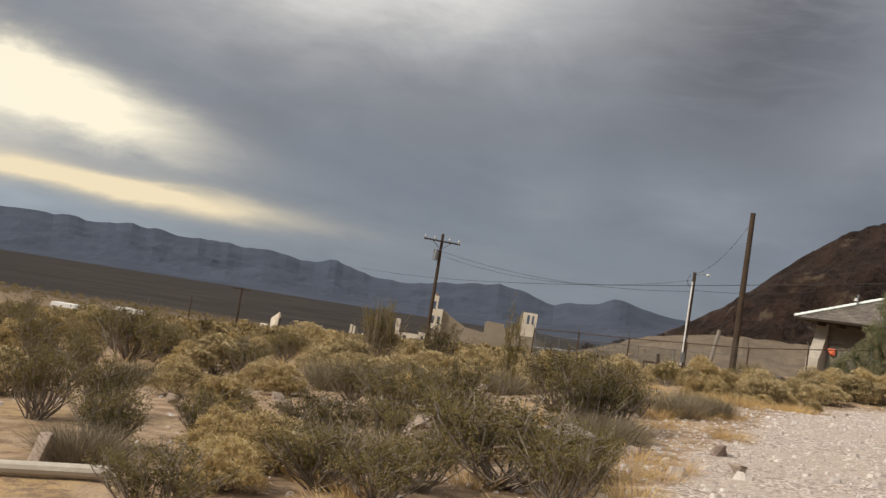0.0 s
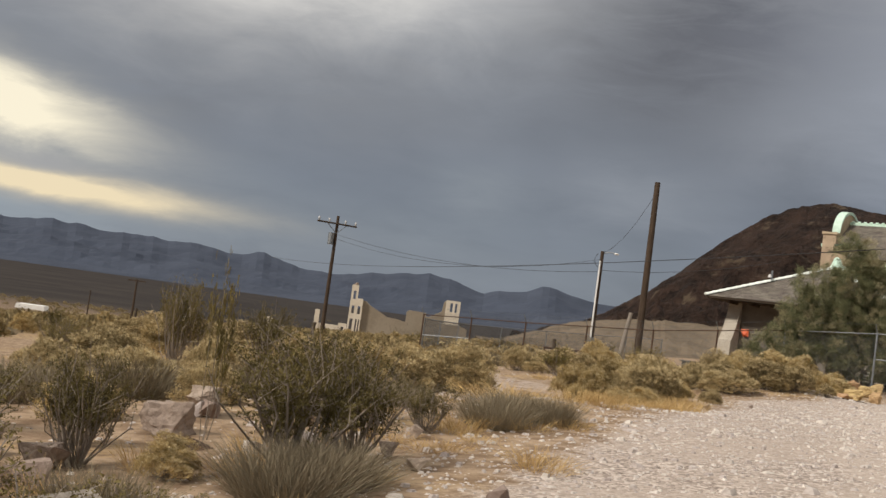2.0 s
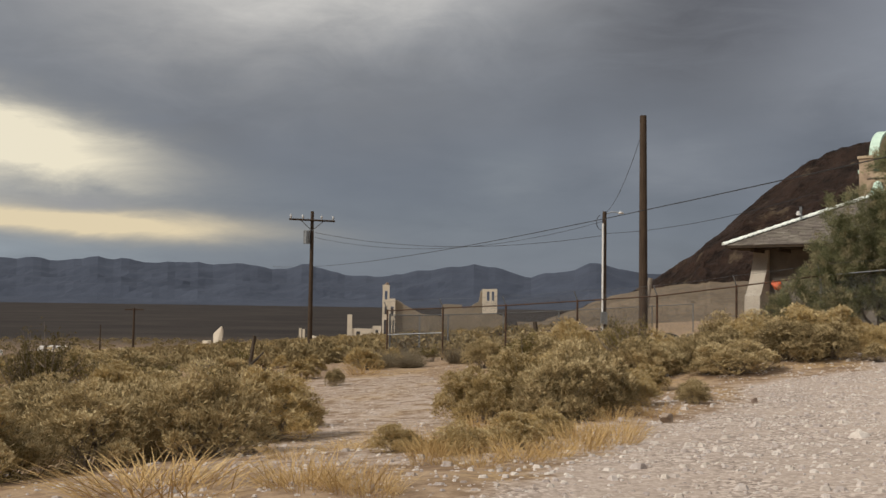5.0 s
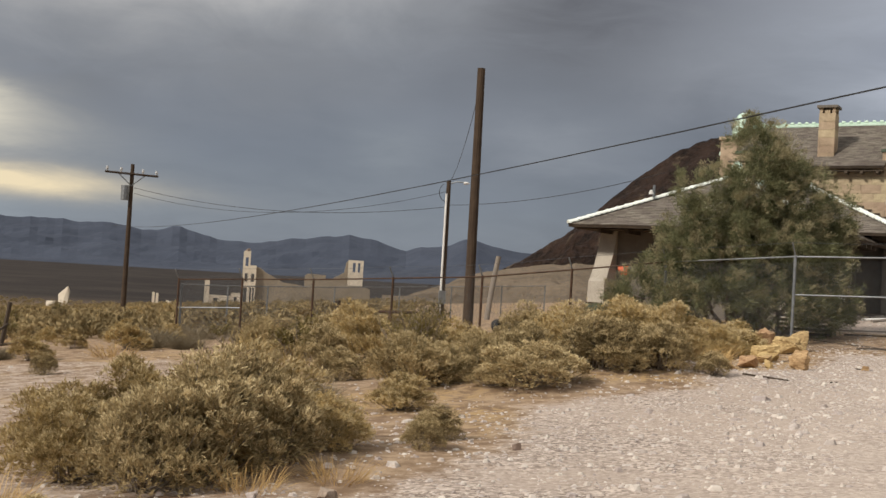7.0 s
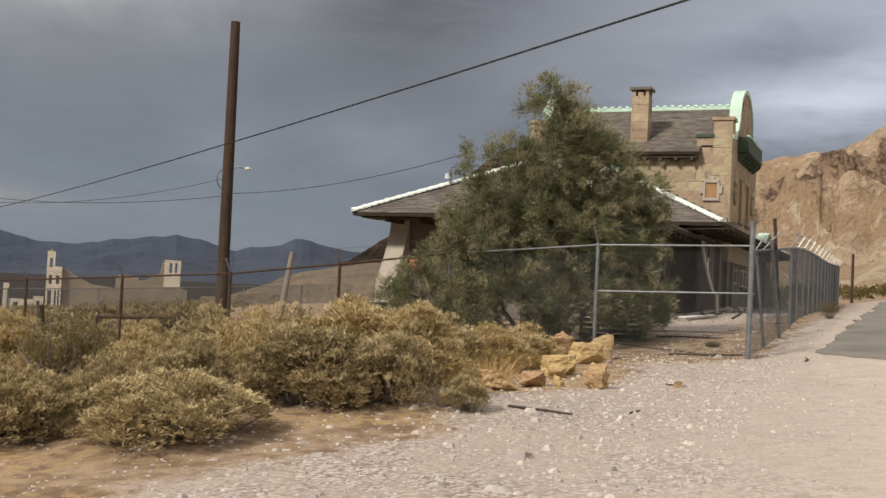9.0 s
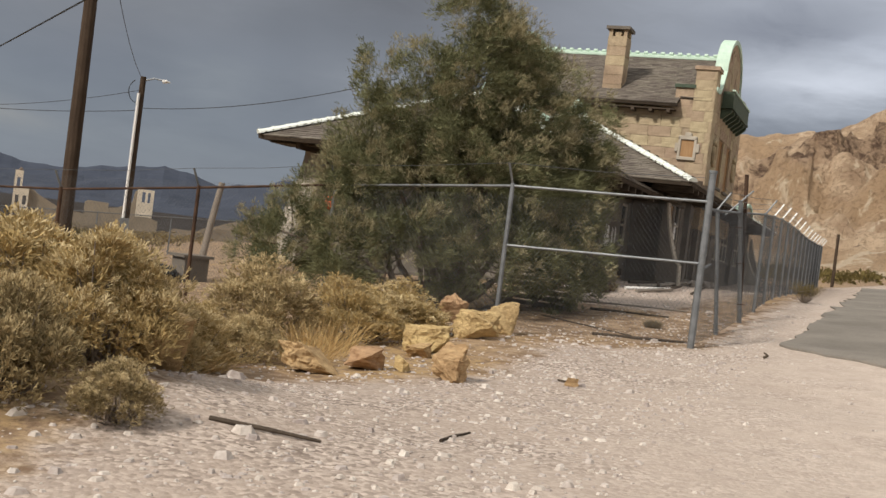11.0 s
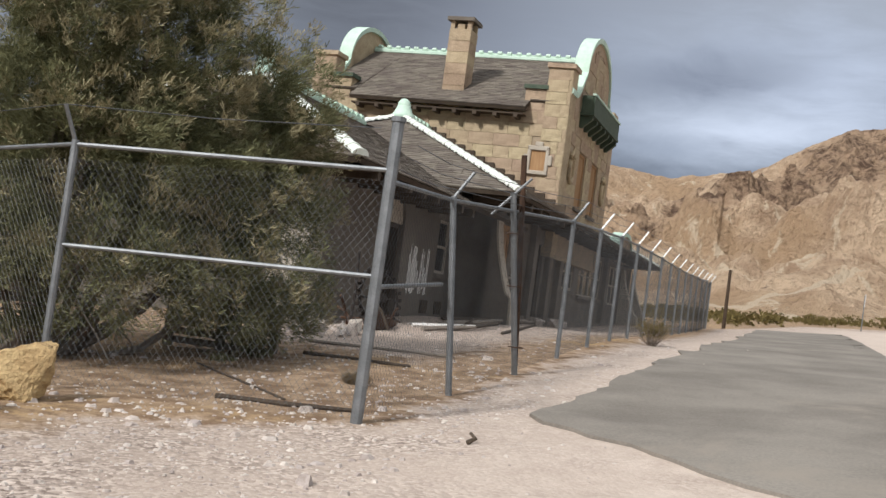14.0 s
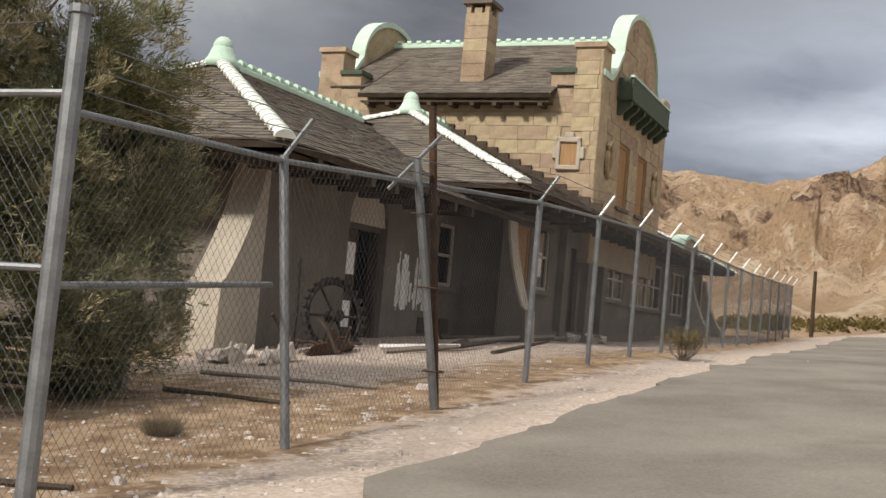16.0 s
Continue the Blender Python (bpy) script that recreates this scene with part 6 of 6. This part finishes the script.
def far_scrub():
    """Low brush on the plain and at the foot of the hill."""
    rnd = random.Random(77)
    verts, faces = [], []

    def clump(x, y, w, h):
        z = ground_height(x, y)
        for i in range(42):
            a, q = rnd.uniform(0, 6.28), rnd.random() ** 0.6
            p = Vector((x + math.cos(a) * w * 0.5 * q, y + math.sin(a) * w * 0.5 * q, z + h * (1 - q * q) * rnd.uniform(0.3, 0.9)))
            spray(verts, faces, p, Vector((math.cos(a) * q, math.sin(a) * q, 0.8)), rnd, 0.20 * h + 0.07, 4, 0.24)

    for i in range(2400):
        y = 55 + 250 * rnd.random() ** 1.3
        x = rnd.uniform(-0.5 * y - 6, 0.22 * y + 2)
        if math.hypot(x - 28, y - 56) < 12:
            continue
        w = rnd.uniform(0.8, 2.2)
        clump(x, y, w, w * rnd.uniform(0.32, 0.5))
    ob = raw("far_scrub", verts, faces, M_SAGE)
    tagged(ob, "low sage scrub spread over the falling plain", "scrub", kind="stuff")
    verts, faces = [], []
    for i in range(620):
        a = radians(rnd.uniform(36.5, 62))
        d = 62 + 100 * rnd.random() ** 0.8
        x, y = 18 + d * math.sin(a), 28 + d * math.cos(a)
        if edge_distance(GRAVEL, x, y) > -1.5:
            continue
        w = rnd.uniform(0.7, 2.2)
        clump(x, y, w, w * rnd.uniform(0.3, 0.55))
    ob = raw("hillfoot_scrub", verts, faces, M_CREOSOTE)
    tagged(ob, "olive creosote scrub along the foot of the hill", "scrub", kind="stuff")


far_scrub()


def tamarisk():
    """The big feathery tree inside the yard fence."""
    rnd = random.Random(31)
    x0, y0 = 22.2, 42.7
    z0 = ground_height(x0, y0)
    t = thing("tamarisk_tree", Matrix.Translation((x0, y0, z0)), "large feathery grey-green tamarisk tree behind the chain-link fence", "tree")
    # leaf masses: place from the trunk and radius
    masses = [((-0.3, -0.9, 5.1), 0.75), ((-0.2, -0.7, 4.2), 1.1), ((-1.0, -0.3, 3.4), 1.15), ((0.7, -0.4, 3.5), 1.1), ((1.9, 0.1, 3.6), 1.1), ((2.4, 0.4, 3.0), 0.95), ((-1.35, 0.2, 2.5), 0.95), ((0.0, -0.8, 2.5), 1.25), ((1.4, -0.5, 2.3), 1.2), ((2.7, 0.3, 1.9), 0.85), ((-2.0, 0.3, 1.4), 0.95), ((-1.0, -0.6, 1.4), 1.1), ((0.4, -0.9, 1.2), 1.1), ((1.8, -0.6, 1.1), 1.05), ((-2.9, 0.6, 0.8), 0.85), ((2.6, 0.0, 0.8), 0.7), ((-1.9, -0.3, 0.6), 0.8), ((-0.2, -0.2, 3.2), 1.1), ((0.9, 0.9, 2.4), 1.3), ((-0.9, 1.0, 2.0), 1.3), ((2.3, 1.2, 2.2), 1.1), ((-1.9, -0.1, 2.2), 0.55), ((0.3, -0.7, 4.6), 0.6), ((0.6, -0.5, 4.9), 0.5), ((1.3, -0.1, 4.3), 0.7)]
    bm = bmesh.new()
    for i, ((x, y, z), r) in enumerate(masses):
        p3 = Vector((x, y, z + r * 0.3))
        p0 = Vector((rnd.gauss(0, 0.25), rnd.gauss(0, 0.2), -0.15))
        p1 = p0.lerp(p3, 0.4) + Vector((rnd.gauss(0, 0.12), rnd.gauss(0, 0.12), -0.15))
        p2 = p0.lerp(p3, 0.75) + Vector((rnd.gauss(0, 0.12), rnd.gauss(0, 0.12), 0.1))
        tube(bm, [p0, p1, p2, p3], [0.07, 0.05, 0.032, 0.012], 7)
        for k in range(7):
            q = p1.lerp(p3, rnd.random())
            e = q + Vector((rnd.gauss(0, r * 0.55), rnd.gauss(0, r * 0.55), rnd.gauss(0.1, r * 0.45)))
            tube(bm, [q, q.lerp(e, 0.5) + Vector((0, 0, 0.06)), e], [0.016, 0.01, 0.004], 4, False)
    part("trunk", bm, M_TWIG, t, "grey forking limbs")
    verts, faces = [], []
    for (x, y, z), r in masses:
        c = Vector((x, y, z))
        count = int(4300 * r * r)
        tufts = [Vector((rnd.gauss(0, 1), rnd.gauss(0, 1), rnd.gauss(0, 0.8))).normalized() * r * rnd.uniform(0.35, 1.12) for _ in range(int(38 * r * r) + 12)]
        for i in range(count):
            p = c + rnd.choice(tufts) + Vector((rnd.gauss(0, 0.085), rnd.gauss(0, 0.085), rnd.gauss(0, 0.10)))
            if p.z < 0.05:
                continue
            out = (p - c).normalized()
            d = (out + Vector((rnd.gauss(0, 0.4), rnd.gauss(0, 0.4), 0.35))).normalized()
            size = rnd.uniform(0.05, 0.125)
            spray(verts, faces, p, d, rnd, size, 5, 0.055)
    raw("crown", verts, faces, M_TAMARISK, t, "feathery grey-green foliage")["kind"] = "stuff"
    verts, faces = [], []
    for (x, y, z), r in masses:
        c = Vector((x, y, z))
        for i in range(int(34 * r)):
            d = Vector((rnd.gauss(0, 1), rnd.gauss(-0.5, 1), rnd.gauss(0.5, 0.8))).normalized()
            q = c + d * r * rnd.uniform(0.95, 1.12)
            if q.z < 0.6:
                continue
            for k in range(18):
                p = q + Vector((rnd.gauss(0, 0.06), rnd.gauss(0, 0.06), rnd.gauss(0, 0.06)))
                spray(verts, faces, p, (d + Vector((0, 0, 0.5))).normalized(), rnd, rnd.uniform(0.05, 0.12), 5, 0.055)
    raw("seed_plume", verts, faces, M_PLUME, t, "pale tan seed plumes")["kind"] = "stuff"


tamarisk()


# ---------------- rocks, stones and litter ----------------
def rock(name, x, y, w, h, seed, mat, label, group, turn=0.0, squash=0.8):
    ob = part(name, lump(seed, w, w * squash, h, 1.5, 3 if w > 0.4 else 1), mat)
    ob.matrix_basis = pose(x, y, ground_height(x, y) - h * 0.08, 0, 0, turn)
    tagged(ob, label, "rock", group)


OCHRE = [(17.93, 35.0, 0.72, 0.33), (18.52, 35.28, 0.48, 0.25), (18.87, 35.13, 0.22, 0.16), (19.86, 37.09, 0.66, 0.34), (19.6, 36.6, 0.36, 0.22), (19.13, 34.5, 0.44, 0.40), (21.1, 39.35, 0.62, 0.58), (21.05, 38.35, 0.66, 0.44), (21.75, 39.0, 0.60, 0.58), (16.2, 32.7, 0.56, 0.42), (15.85, 32.75, 0.3, 0.28), (20.43, 34.46, 0.19, 0.1), (20.2, 37.5, 0.3, 0.2)]
for i, (x, y, w, h) in enumerate(OCHRE):
    rock("boulder", x, y, w * 1.12, h * 1.1, 50 + i, M_ROCK, "angular ochre boulder edging the gravel", "ochre boulders", i * 47)
BROWN = [(0.78, 14.72, 0.62, 0.4), (-0.5, 12.7, 0.7, 0.4), (-0.1, 11.2, 0.6, 0.35), (0.3, 11.5, 0.35, 0.3), (1.0, 16.0, 0.55, 0.33), (2.1, 10.9, 0.25, 0.14), (2.5, 14.5, 0.25, 0.15), (-0.9, 11.9, 0.45, 0.3), (0.9, 13.2, 0.4, 0.2), (0.2, 12.3, 0.4, 0.25), (-1.6, 12.6, 0.5, 0.3), (9.45, 23.5, 0.18, 0.13), (9.0, 23.7, 0.1, 0.07), (-3.05, 7.75, 0.26, 0.28), (11.3, 25.7, 0.12, 0.08)]
rk = random.Random(6)
for i in range(46):
    BROWN.append((rk.uniform(-3.2, 3.4), rk.uniform(9.5, 18.5), rk.uniform(0.12, 0.34), rk.uniform(0.08, 0.2)))
for i, (x, y, w, h) in enumerate(BROWN):
    rock("rock", x, y, w, h, 80 + i, M_ROCK_GREY if i % 3 or w > 0.28 else M_PEBBLE, "rough brown desert rock" if i % 3 or w > 0.28 else "pale broken desert rock", "desert rocks", i * 61)
sh = part("rusty_sheet", lump(77, 0.62, 0.34, 0.05, 0.6, 1), M_RUST)
sh.matrix_basis = pose(1.1, 13.8, ground_height(1.1, 13.8) + 0.02, 12, 4, 25)
tagged(sh, "flat rust-brown iron sheet lying among stones", "sheet")
tb = part("timber_block", box(bmesh.new(), (-0.21, -0.17, 0), (0.21, 0.17, 0.52), bevel=0.015), M_WOOD_GREY)
tb.matrix_basis = pose(1.02, 9.1, ground_height(1.02, 9.1) - 0.06, 8, -8, 30)
tagged(tb, "weathered grey sawn timber block standing in the brush", "timber")


def loose_stones():
    rnd = random.Random(9)
    verts, faces = [], []

    def stone(x, y, s):
        z = ground_height(x, y) - s * 0.15
        k = len(verts)
        a = rnd.uniform(0, 6.28)
        sx, sy, sz = s * rnd.uniform(0.7, 1.3), s * rnd.uniform(0.5, 1.0), s * rnd.uniform(0.4, 0.9)
        for i in range(5):
            b = a + i * 1.2566 + rnd.uniform(-0.25, 0.25)
            verts.append((x + math.cos(b) * sx, y + math.sin(b) * sy, z))
        for i in range(5):
            b = a + i * 1.2566 + rnd.uniform(-0.25, 0.25)
            verts.append((x + math.cos(b) * sx * 0.6, y + math.sin(b) * sy * 0.6, z + sz * rnd.uniform(0.7, 1.1)))
        for i in range(5):
            j = (i + 1) % 5
            faces.append((k + i, k + j, k + 5 + j, k + 5 + i))
        faces.append((k + 5, k + 6, k + 7, k + 8, k + 9))

    n = 0
    while n < 24000:
        t = rnd.random()
        x, y = 2 + t * 24 + rnd.gauss(0, 3.5), 8 + t * 31 + rnd.gauss(0, 3.5)
        g = max(edge_distance(GRAVEL, x, y), edge_distance(TRACK, x, y))
        if g < -2.5 and rnd.random() < 0.75:
            continue
        w = edge_distance(WORN, x, y)
        if w > -0.3 and rnd.random() < 0.92:
            continue
        s = 0.0138 * math.exp(rnd.gauss(0, 0.55))
        if rnd.random() < 0.015:
            s *= 1.9
        stone(x, y, s)
        n += 1
    for i in range(3500):
        x, y = rnd.uniform(-5, 16), rnd.uniform(8, 45)
        stone(x, y, 0.015 * math.exp(rnd.gauss(0, 0.5)))
    for i in range(700):
        x, y = rnd.uniform(21, 36), rnd.uniform(38, 52)
        stone(x, y, 0.02 * math.exp(rnd.gauss(0, 0.5)))
    ob = raw("loose_stones", verts, faces, M_PEBBLE)
    tagged(ob, "loose pale angular gravel stones on the ground", "gravel", kind="stuff")


loose_stones()


def stick(x0, y0, x1, y1, r, mat, label, name="stick", lift=0.0):
    a = Vector((x0, y0, ground_height(x0, y0) + r * 0.7))
    b = Vector((x1, y1, ground_height(x1, y1) + r * 0.7 + lift))
    rnd = random.Random(int(x0 * 100))
    mid = a.lerp(b, 0.5) + Vector((rnd.gauss(0, 0.03), rnd.gauss(0, 0.03), 0))
    ob = part(name, tube(bmesh.new(), [a, mid, b], [r, r * 0.9, r * 0.6], 6), mat)
    tagged(ob, label, "wood", "scattered sticks")


stick(16.3, 31.25, 16.9, 30.97, 0.016, M_WOOD_DARK, "dark dry stick lying on the gravel")
stick(17.8, 31.35, 18.2, 31.8, 0.012, M_WOOD_DARK, "dark dry stick lying on the gravel")
stick(23.45, 39.35, 24.55, 38.45, 0.03, M_WOOD_DARK, "long dark branch under the fence")
stick(25.45, 43.0, 26.45, 41.8, 0.03, M_WOOD_DARK, "long dark branch in the yard")
stick(26.0, 44.5, 27.6, 42.9, 0.03, M_WOOD_GREY, "long grey pole lying in the yard")
stick(24.05, 39.2, 23.8, 41.8, 0.015, M_WOOD_DARK, "thin dark branch lying behind the fence")
stick(24.9, 37.1, 24.96, 37.18, 0.02, M_WOOD_DARK, "short dark wood chip on the gravel", lift=0.06)
stick(20.6, 34.7, 20.5, 34.85, 0.018, M_WOOD_DARK, "short dark wood chip on the gravel")
stick(-7.0, 43.5, -1.6, 42.8, 0.07, M_WOOD_GREY, "long bleached fallen timber among the brush", "fallen_timber", 0.25)
stick(1.4, 47.5, 4.0, 46.5, 0.06, M_WOOD_DARK, "long dark fallen timber among the brush", "fallen_timber", 0.2)
stick(2.4, 46.0, 3.1, 47.2, 0.05, M_WOOD_DARK, "dark broken timber leaning in the brush", "fallen_timber", 0.7)


def post_stub(x, y, h, r, label, lean=0.0):
    z = ground_height(x, y)
    ob = part("timber_post", tube(bmesh.new(), [(0, 0, -0.2), (lean, 0, h)], [r, r * 0.9], 8), M_WOOD_DARK)
    ob.matrix_basis = Matrix.Translation((x, y, z))
    tagged(ob, label, "post", "posts")


post_stub(15.4, 39.6, 0.75, 0.075, "short dark square timber post in the brush")
post_stub(11.9, 45.2, 1.2, 0.08, "dark burnt timber post in the brush", -0.15)
post_stub(2.3, 50.5, 1.3, 0.07, "dark leaning fence post in the brush", 0.2)
post_stub(-5.3, 52.0, 1.4, 0.06, "dark leaning fence post in the brush", 0.1)
post_stub(-4.9, 52.5, 1.0, 0.06, "dark leaning fence post in the brush", -0.1)

# low pipe barrier in the yard
z = ground_height(13.8, 53)
b = thing("pipe_barrier", Matrix.Translation((13.2, 53.0, z)), "low rusty pipe hitching barrier among the brush", "barrier")
part("bar", tube(bmesh.new(), [(0, 0, 0.75), (2.4, 0, 0.8)], 0.05, 8), M_RUST, b)
for x in (0.05, 1.2, 2.3):
    part("leg", tube(bmesh.new(), [(x, 0, -0.1), (x, 0, 0.76)], 0.045, 8), M_RUST, b)

# two leaning poles at the gap in the front fence
z = ground_height(27.67, 41.34)
lp = thing("leaning_poles", Matrix.Translation((27.67, 41.34, z)), "steel pipe and rusty pole wired together as a fence post", "post")
part("pipe", tube(bmesh.new(), [(0.03, 0.0, -0.1), (-0.42, -0.15, 2.25)], 0.04, 8), M_STEEL, lp, "grey steel pipe")
part("rusty_pole", tube(bmesh.new(), [(0.05, 0.05, -0.1), (-0.28, -0.05, 2.75)], 0.038, 8), M_RUST, lp, "rusty iron pole")
part("barb_arm", tube(bmesh.new(), [(-0.62, -0.02, 1.95), (-0.25, -0.27, 2.45)], 0.018, 6), M_STEEL, lp)
for h in (0.35, 1.1, 1.75):
    s = h / 2.25
    ring = [(0.03 - 0.43 * s + 0.10 * math.cos(t), -0.13 * s + 0.08 * math.sin(t), h) for t in np.linspace(0, 6.28, 11)]
    part("binding_wire", tube(bmesh.new(), ring, 0.008, 4, False), M_RUST, lp)


def local(a, b_, z=0.0):
    """A place in the yard by its distance along the station's eaves and out from them."""
    p = DEPOT @ Vector((a, -b_, 0))
    return p.x, p.y


# great cogged wheel and scrap before the station wall
x, y = local(1.55, -0.15)
wh = thing("cog_wheel", pose(x, y, ground_height(x, y) + 0.48, 80, 0, 25), "large rusty spoked iron wheel standing in scrap", "wheel")
part("rim", tube(bmesh.new(), [(0.50 * math.cos(t), 0.50 * math.sin(t), 0) for t in np.linspace(0, 2 * math.pi, 37)], 0.034, 6, False), M_IRON, wh)
tooth = None
for i in range(26):
    t = 2 * math.pi * i / 26
    if tooth is None:
        tooth = part("tooth", boxes(((0.52, -0.03, -0.05), (0.59, 0.03, 0.05))), M_IRON, wh)
    else:
        o = new("tooth", tooth.data)
        o.parent = wh
        o.matrix_basis = Matrix.Rotation(t, 4, "Z")
for i in range(3):
    t = math.pi * i / 3
    part("spoke", tube(bmesh.new(), [(-0.48 * math.cos(t), -0.48 * math.sin(t), 0), (0.48 * math.cos(t), 0.48 * math.sin(t), 0)], 0.02, 6), M_IRON, wh)
part("hub", tube(bmesh.new(), [(0, 0, -0.14), (0, 0, 0.14)], 0.09, 10), M_IRON, wh)
x, y = local(1.0, 0.1)
heap = thing("scrap_heap", pose(x, y, ground_height(x, y) - 0.04, 0, 0, 46), "low heap of rusty iron scrap and burnt boards", "scrap")
part("plate", lump(31, 1.5, 0.7, 0.26, 0.9, 1), M_RUST, heap)
part("plate", lump(32, 0.8, 0.5, 0.42, 0.9, 1), M_RUST, heap).location = (0.55, 0.1, 0)
sr = random.Random(8)
for i in range(9):
    p0 = Vector((sr.uniform(-0.8, 0.9), sr.uniform(-0.4, 0.3), 0.06))
    p1 = p0 + Vector((sr.gauss(0, 0.6), sr.gauss(0, 0.3), sr.uniform(0.05, 0.5)))
    part("bent_rod", tube(bmesh.new(), [p0, p0.lerp(p1, 0.5) + Vector((0, 0, 0.07)), p1], 0.025, 6), M_RUST if i % 3 else M_WOOD_DARK, heap)

for i, (a, b_, da, db, r, mat) in enumerate([(3.2, 1.3, 2.6, 0.3, 0.05, M_WOOD_GREY), (3.6, 1.7, 1.8, -0.4, 0.06, M_WOOD_DARK), (4.4, 1.0, 2.4, 0.5, 0.05, M_WOOD_GREY), (5.4, 1.4, 2.8, -0.2, 0.06, M_WOOD_GREY), (2.2, 1.9, 2.2, 0.2, 0.05, M_WOOD_DARK), (7.4, 1.1, 2.6, 0.2, 0.07, M_WOOD_GREY), (3.0, 2.6, 3.0, -0.1, 0.035, M_WOOD_DARK), (1.4, 1.6, 1.2, 0.6, 0.05, M_WOOD_GREY), (6.0, 0.4, 1.4, 0.7, 0.05, M_WOOD_DARK), (9.2, 1.0, 2.0, 0.3, 0.06, M_WOOD_GREY), (2.0, 1.2, 0.9, 0.9, 0.05, M_WHITE)]):
    p, q = local(a, b_ - 0.8), local(a + da, b_ + db - 0.8)
    stick(*p, *q, r, mat, "weathered timber lying in the station yard", "yard_timber", 0.06)
rnd = random.Random(3)
for i in range(16):
    a, b_ = (rnd.uniform(-1.3, 0.0), rnd.uniform(-0.5, 0.4)) if i < 10 else (rnd.uniform(9.5, 12.5), rnd.uniform(0.3, 1.0))
    x, y = local(a, b_)
    rock("rubble_stone", x, y, rnd.uniform(0.2, 0.45), rnd.uniform(0.15, 0.32), 140 + i, M_PEBBLE, "pale rubble stone piled by the station wall", "rubble", i * 33)
x, y = 24.45, 43.4
st = thing("timber_stack", pose(x, y, ground_height(x, y) - 0.02, 0, 0, 150), "low grey weathered stack of slatted timber", "timber")
for k in range(5):
    part("slat", boxes(((-0.75, -0.02, 0.04 + k * 0.12), (0.75, 0.02, 0.13 + k * 0.12))), M_WOOD_GREY, st)
for k in (-0.7, 0.0, 0.7):
    part("stud", boxes(((k - 0.05, 0.022, 0.0), (k + 0.05, 0.12, 0.66))), M_WOOD_GREY, st)
part("board", boxes(((-0.8, -0.06, 0.665), (0.8, 0.3, 0.70))), M_WOOD_GREY, st)
x, y = local(0.55, -0.2)
rod = part("iron_rod", tube(bmesh.new(), [(0, 0, -0.1), (0.02, 0, 0.6), (0.0, 0.02, 1.35)], 0.03, 8), M_IRON)
rod.matrix_basis = Matrix.Translation((x, y, ground_height(x, y)))
tagged(rod, "upright black iron rod standing by the scrap", "rod")
# shrub at the fence foot, fenced yard oddments
plant(CREO, 33.9, 46.9, 0.75, 0.55, rnd, 1.0)
plant(GREY, 25.2, 40.4, 0.3, 0.18, rnd, 0.6)

z = ground_height(20.2, 48.6)
br = thing("oil_drum", Matrix.Translation((20.2, 48.6, z)), "dented dark oil drum standing in the yard", "barrel")
part("body", tube(bmesh.new(), [(0, 0, 0), (0, 0, 0.28), (0, 0, 0.30), (0, 0, 0.32), (0, 0, 0.58), (0, 0, 0.60), (0, 0, 0.62), (0, 0, 0.88)], [0.29, 0.29, 0.31, 0.29, 0.29, 0.31, 0.29, 0.29], 16), M_DARKGREEN, br)
part("rim", tube(bmesh.new(), [(0.29 * math.cos(t), 0.29 * math.sin(t), 0.88) for t in np.linspace(0, 2 * math.pi, 17)], 0.018, 5, False), M_RUST, br)


def tyre(x, y, tilt, label):
    bm = bmesh.new()
    tube(bm, [(0.27 * math.cos(t), 0.27 * math.sin(t), 0) for t in np.linspace(0, 2 * math.pi, 25)], 0.11, 8, False)
    ob = part("tyre", bm, M_RUBBER, smooth=True)
    ob.matrix_basis = pose(x, y, ground_height(x, y) + 0.25, tilt, 0, 30)
    tagged(ob, label, "tyre", "tyres")


tyre(17.0, 47.6, 35, "old black tyre leaning by the tall pole")
tyre(17.9, 47.9, 10, "old black tyre lying by the tall pole")
z = ground_height(18.6, 47.6)
pn = part("concrete_block", boxes(((0, 0, 0), (0.6, 0.5, 0.5)), ((-0.08, -0.06, 0.5), (0.68, 0.56, 0.56))), M_STUCCO)
pn.matrix_basis = pose(18.4, 47.9, z, 0, 0, 25)
tagged(pn, "weathered grey concrete block with a slab on top", "block")

# orange cover hung on the wall by the west corner
p = DEPOT @ Vector((0.86, 7.25, 1.4))
oc = part("orange_cover", lump(17, 0.16, 0.5, 0.42, 0.1), M_ORANGE)
oc.matrix_basis = pose(p.x, p.y, p.z, 0, 0, 46)
tagged(oc, "bright orange plastic cover hung on the station wall", "cover")

# white pipe in the brush by the start
pp = part("drain_pipe", tube(bmesh.new(), [(-4.3, 6.9, ground_height(-4.3, 6.9) + 0.06), (-2.4, 7.22, ground_height(-2.4, 7.22) + 0.07)], 0.048, 10), M_PALE)
tagged(pp, "dirty white pipe lying in the brush", "pipe")

# road sign at the far bend
z = ground_height(72, 77)
sg = thing("road_sign", pose(72, 77, z, 0, 0, 40), "small white road sign on a thin post at the bend", "sign")
part("post", tube(bmesh.new(), [(0, 0, -0.1), (0, 0, 2.2)], 0.035, 6), M_STEEL, sg)
part("plate", boxes(((-0.35, -0.05, 1.5), (0.35, -0.036, 2.3))), M_WHITE, sg)
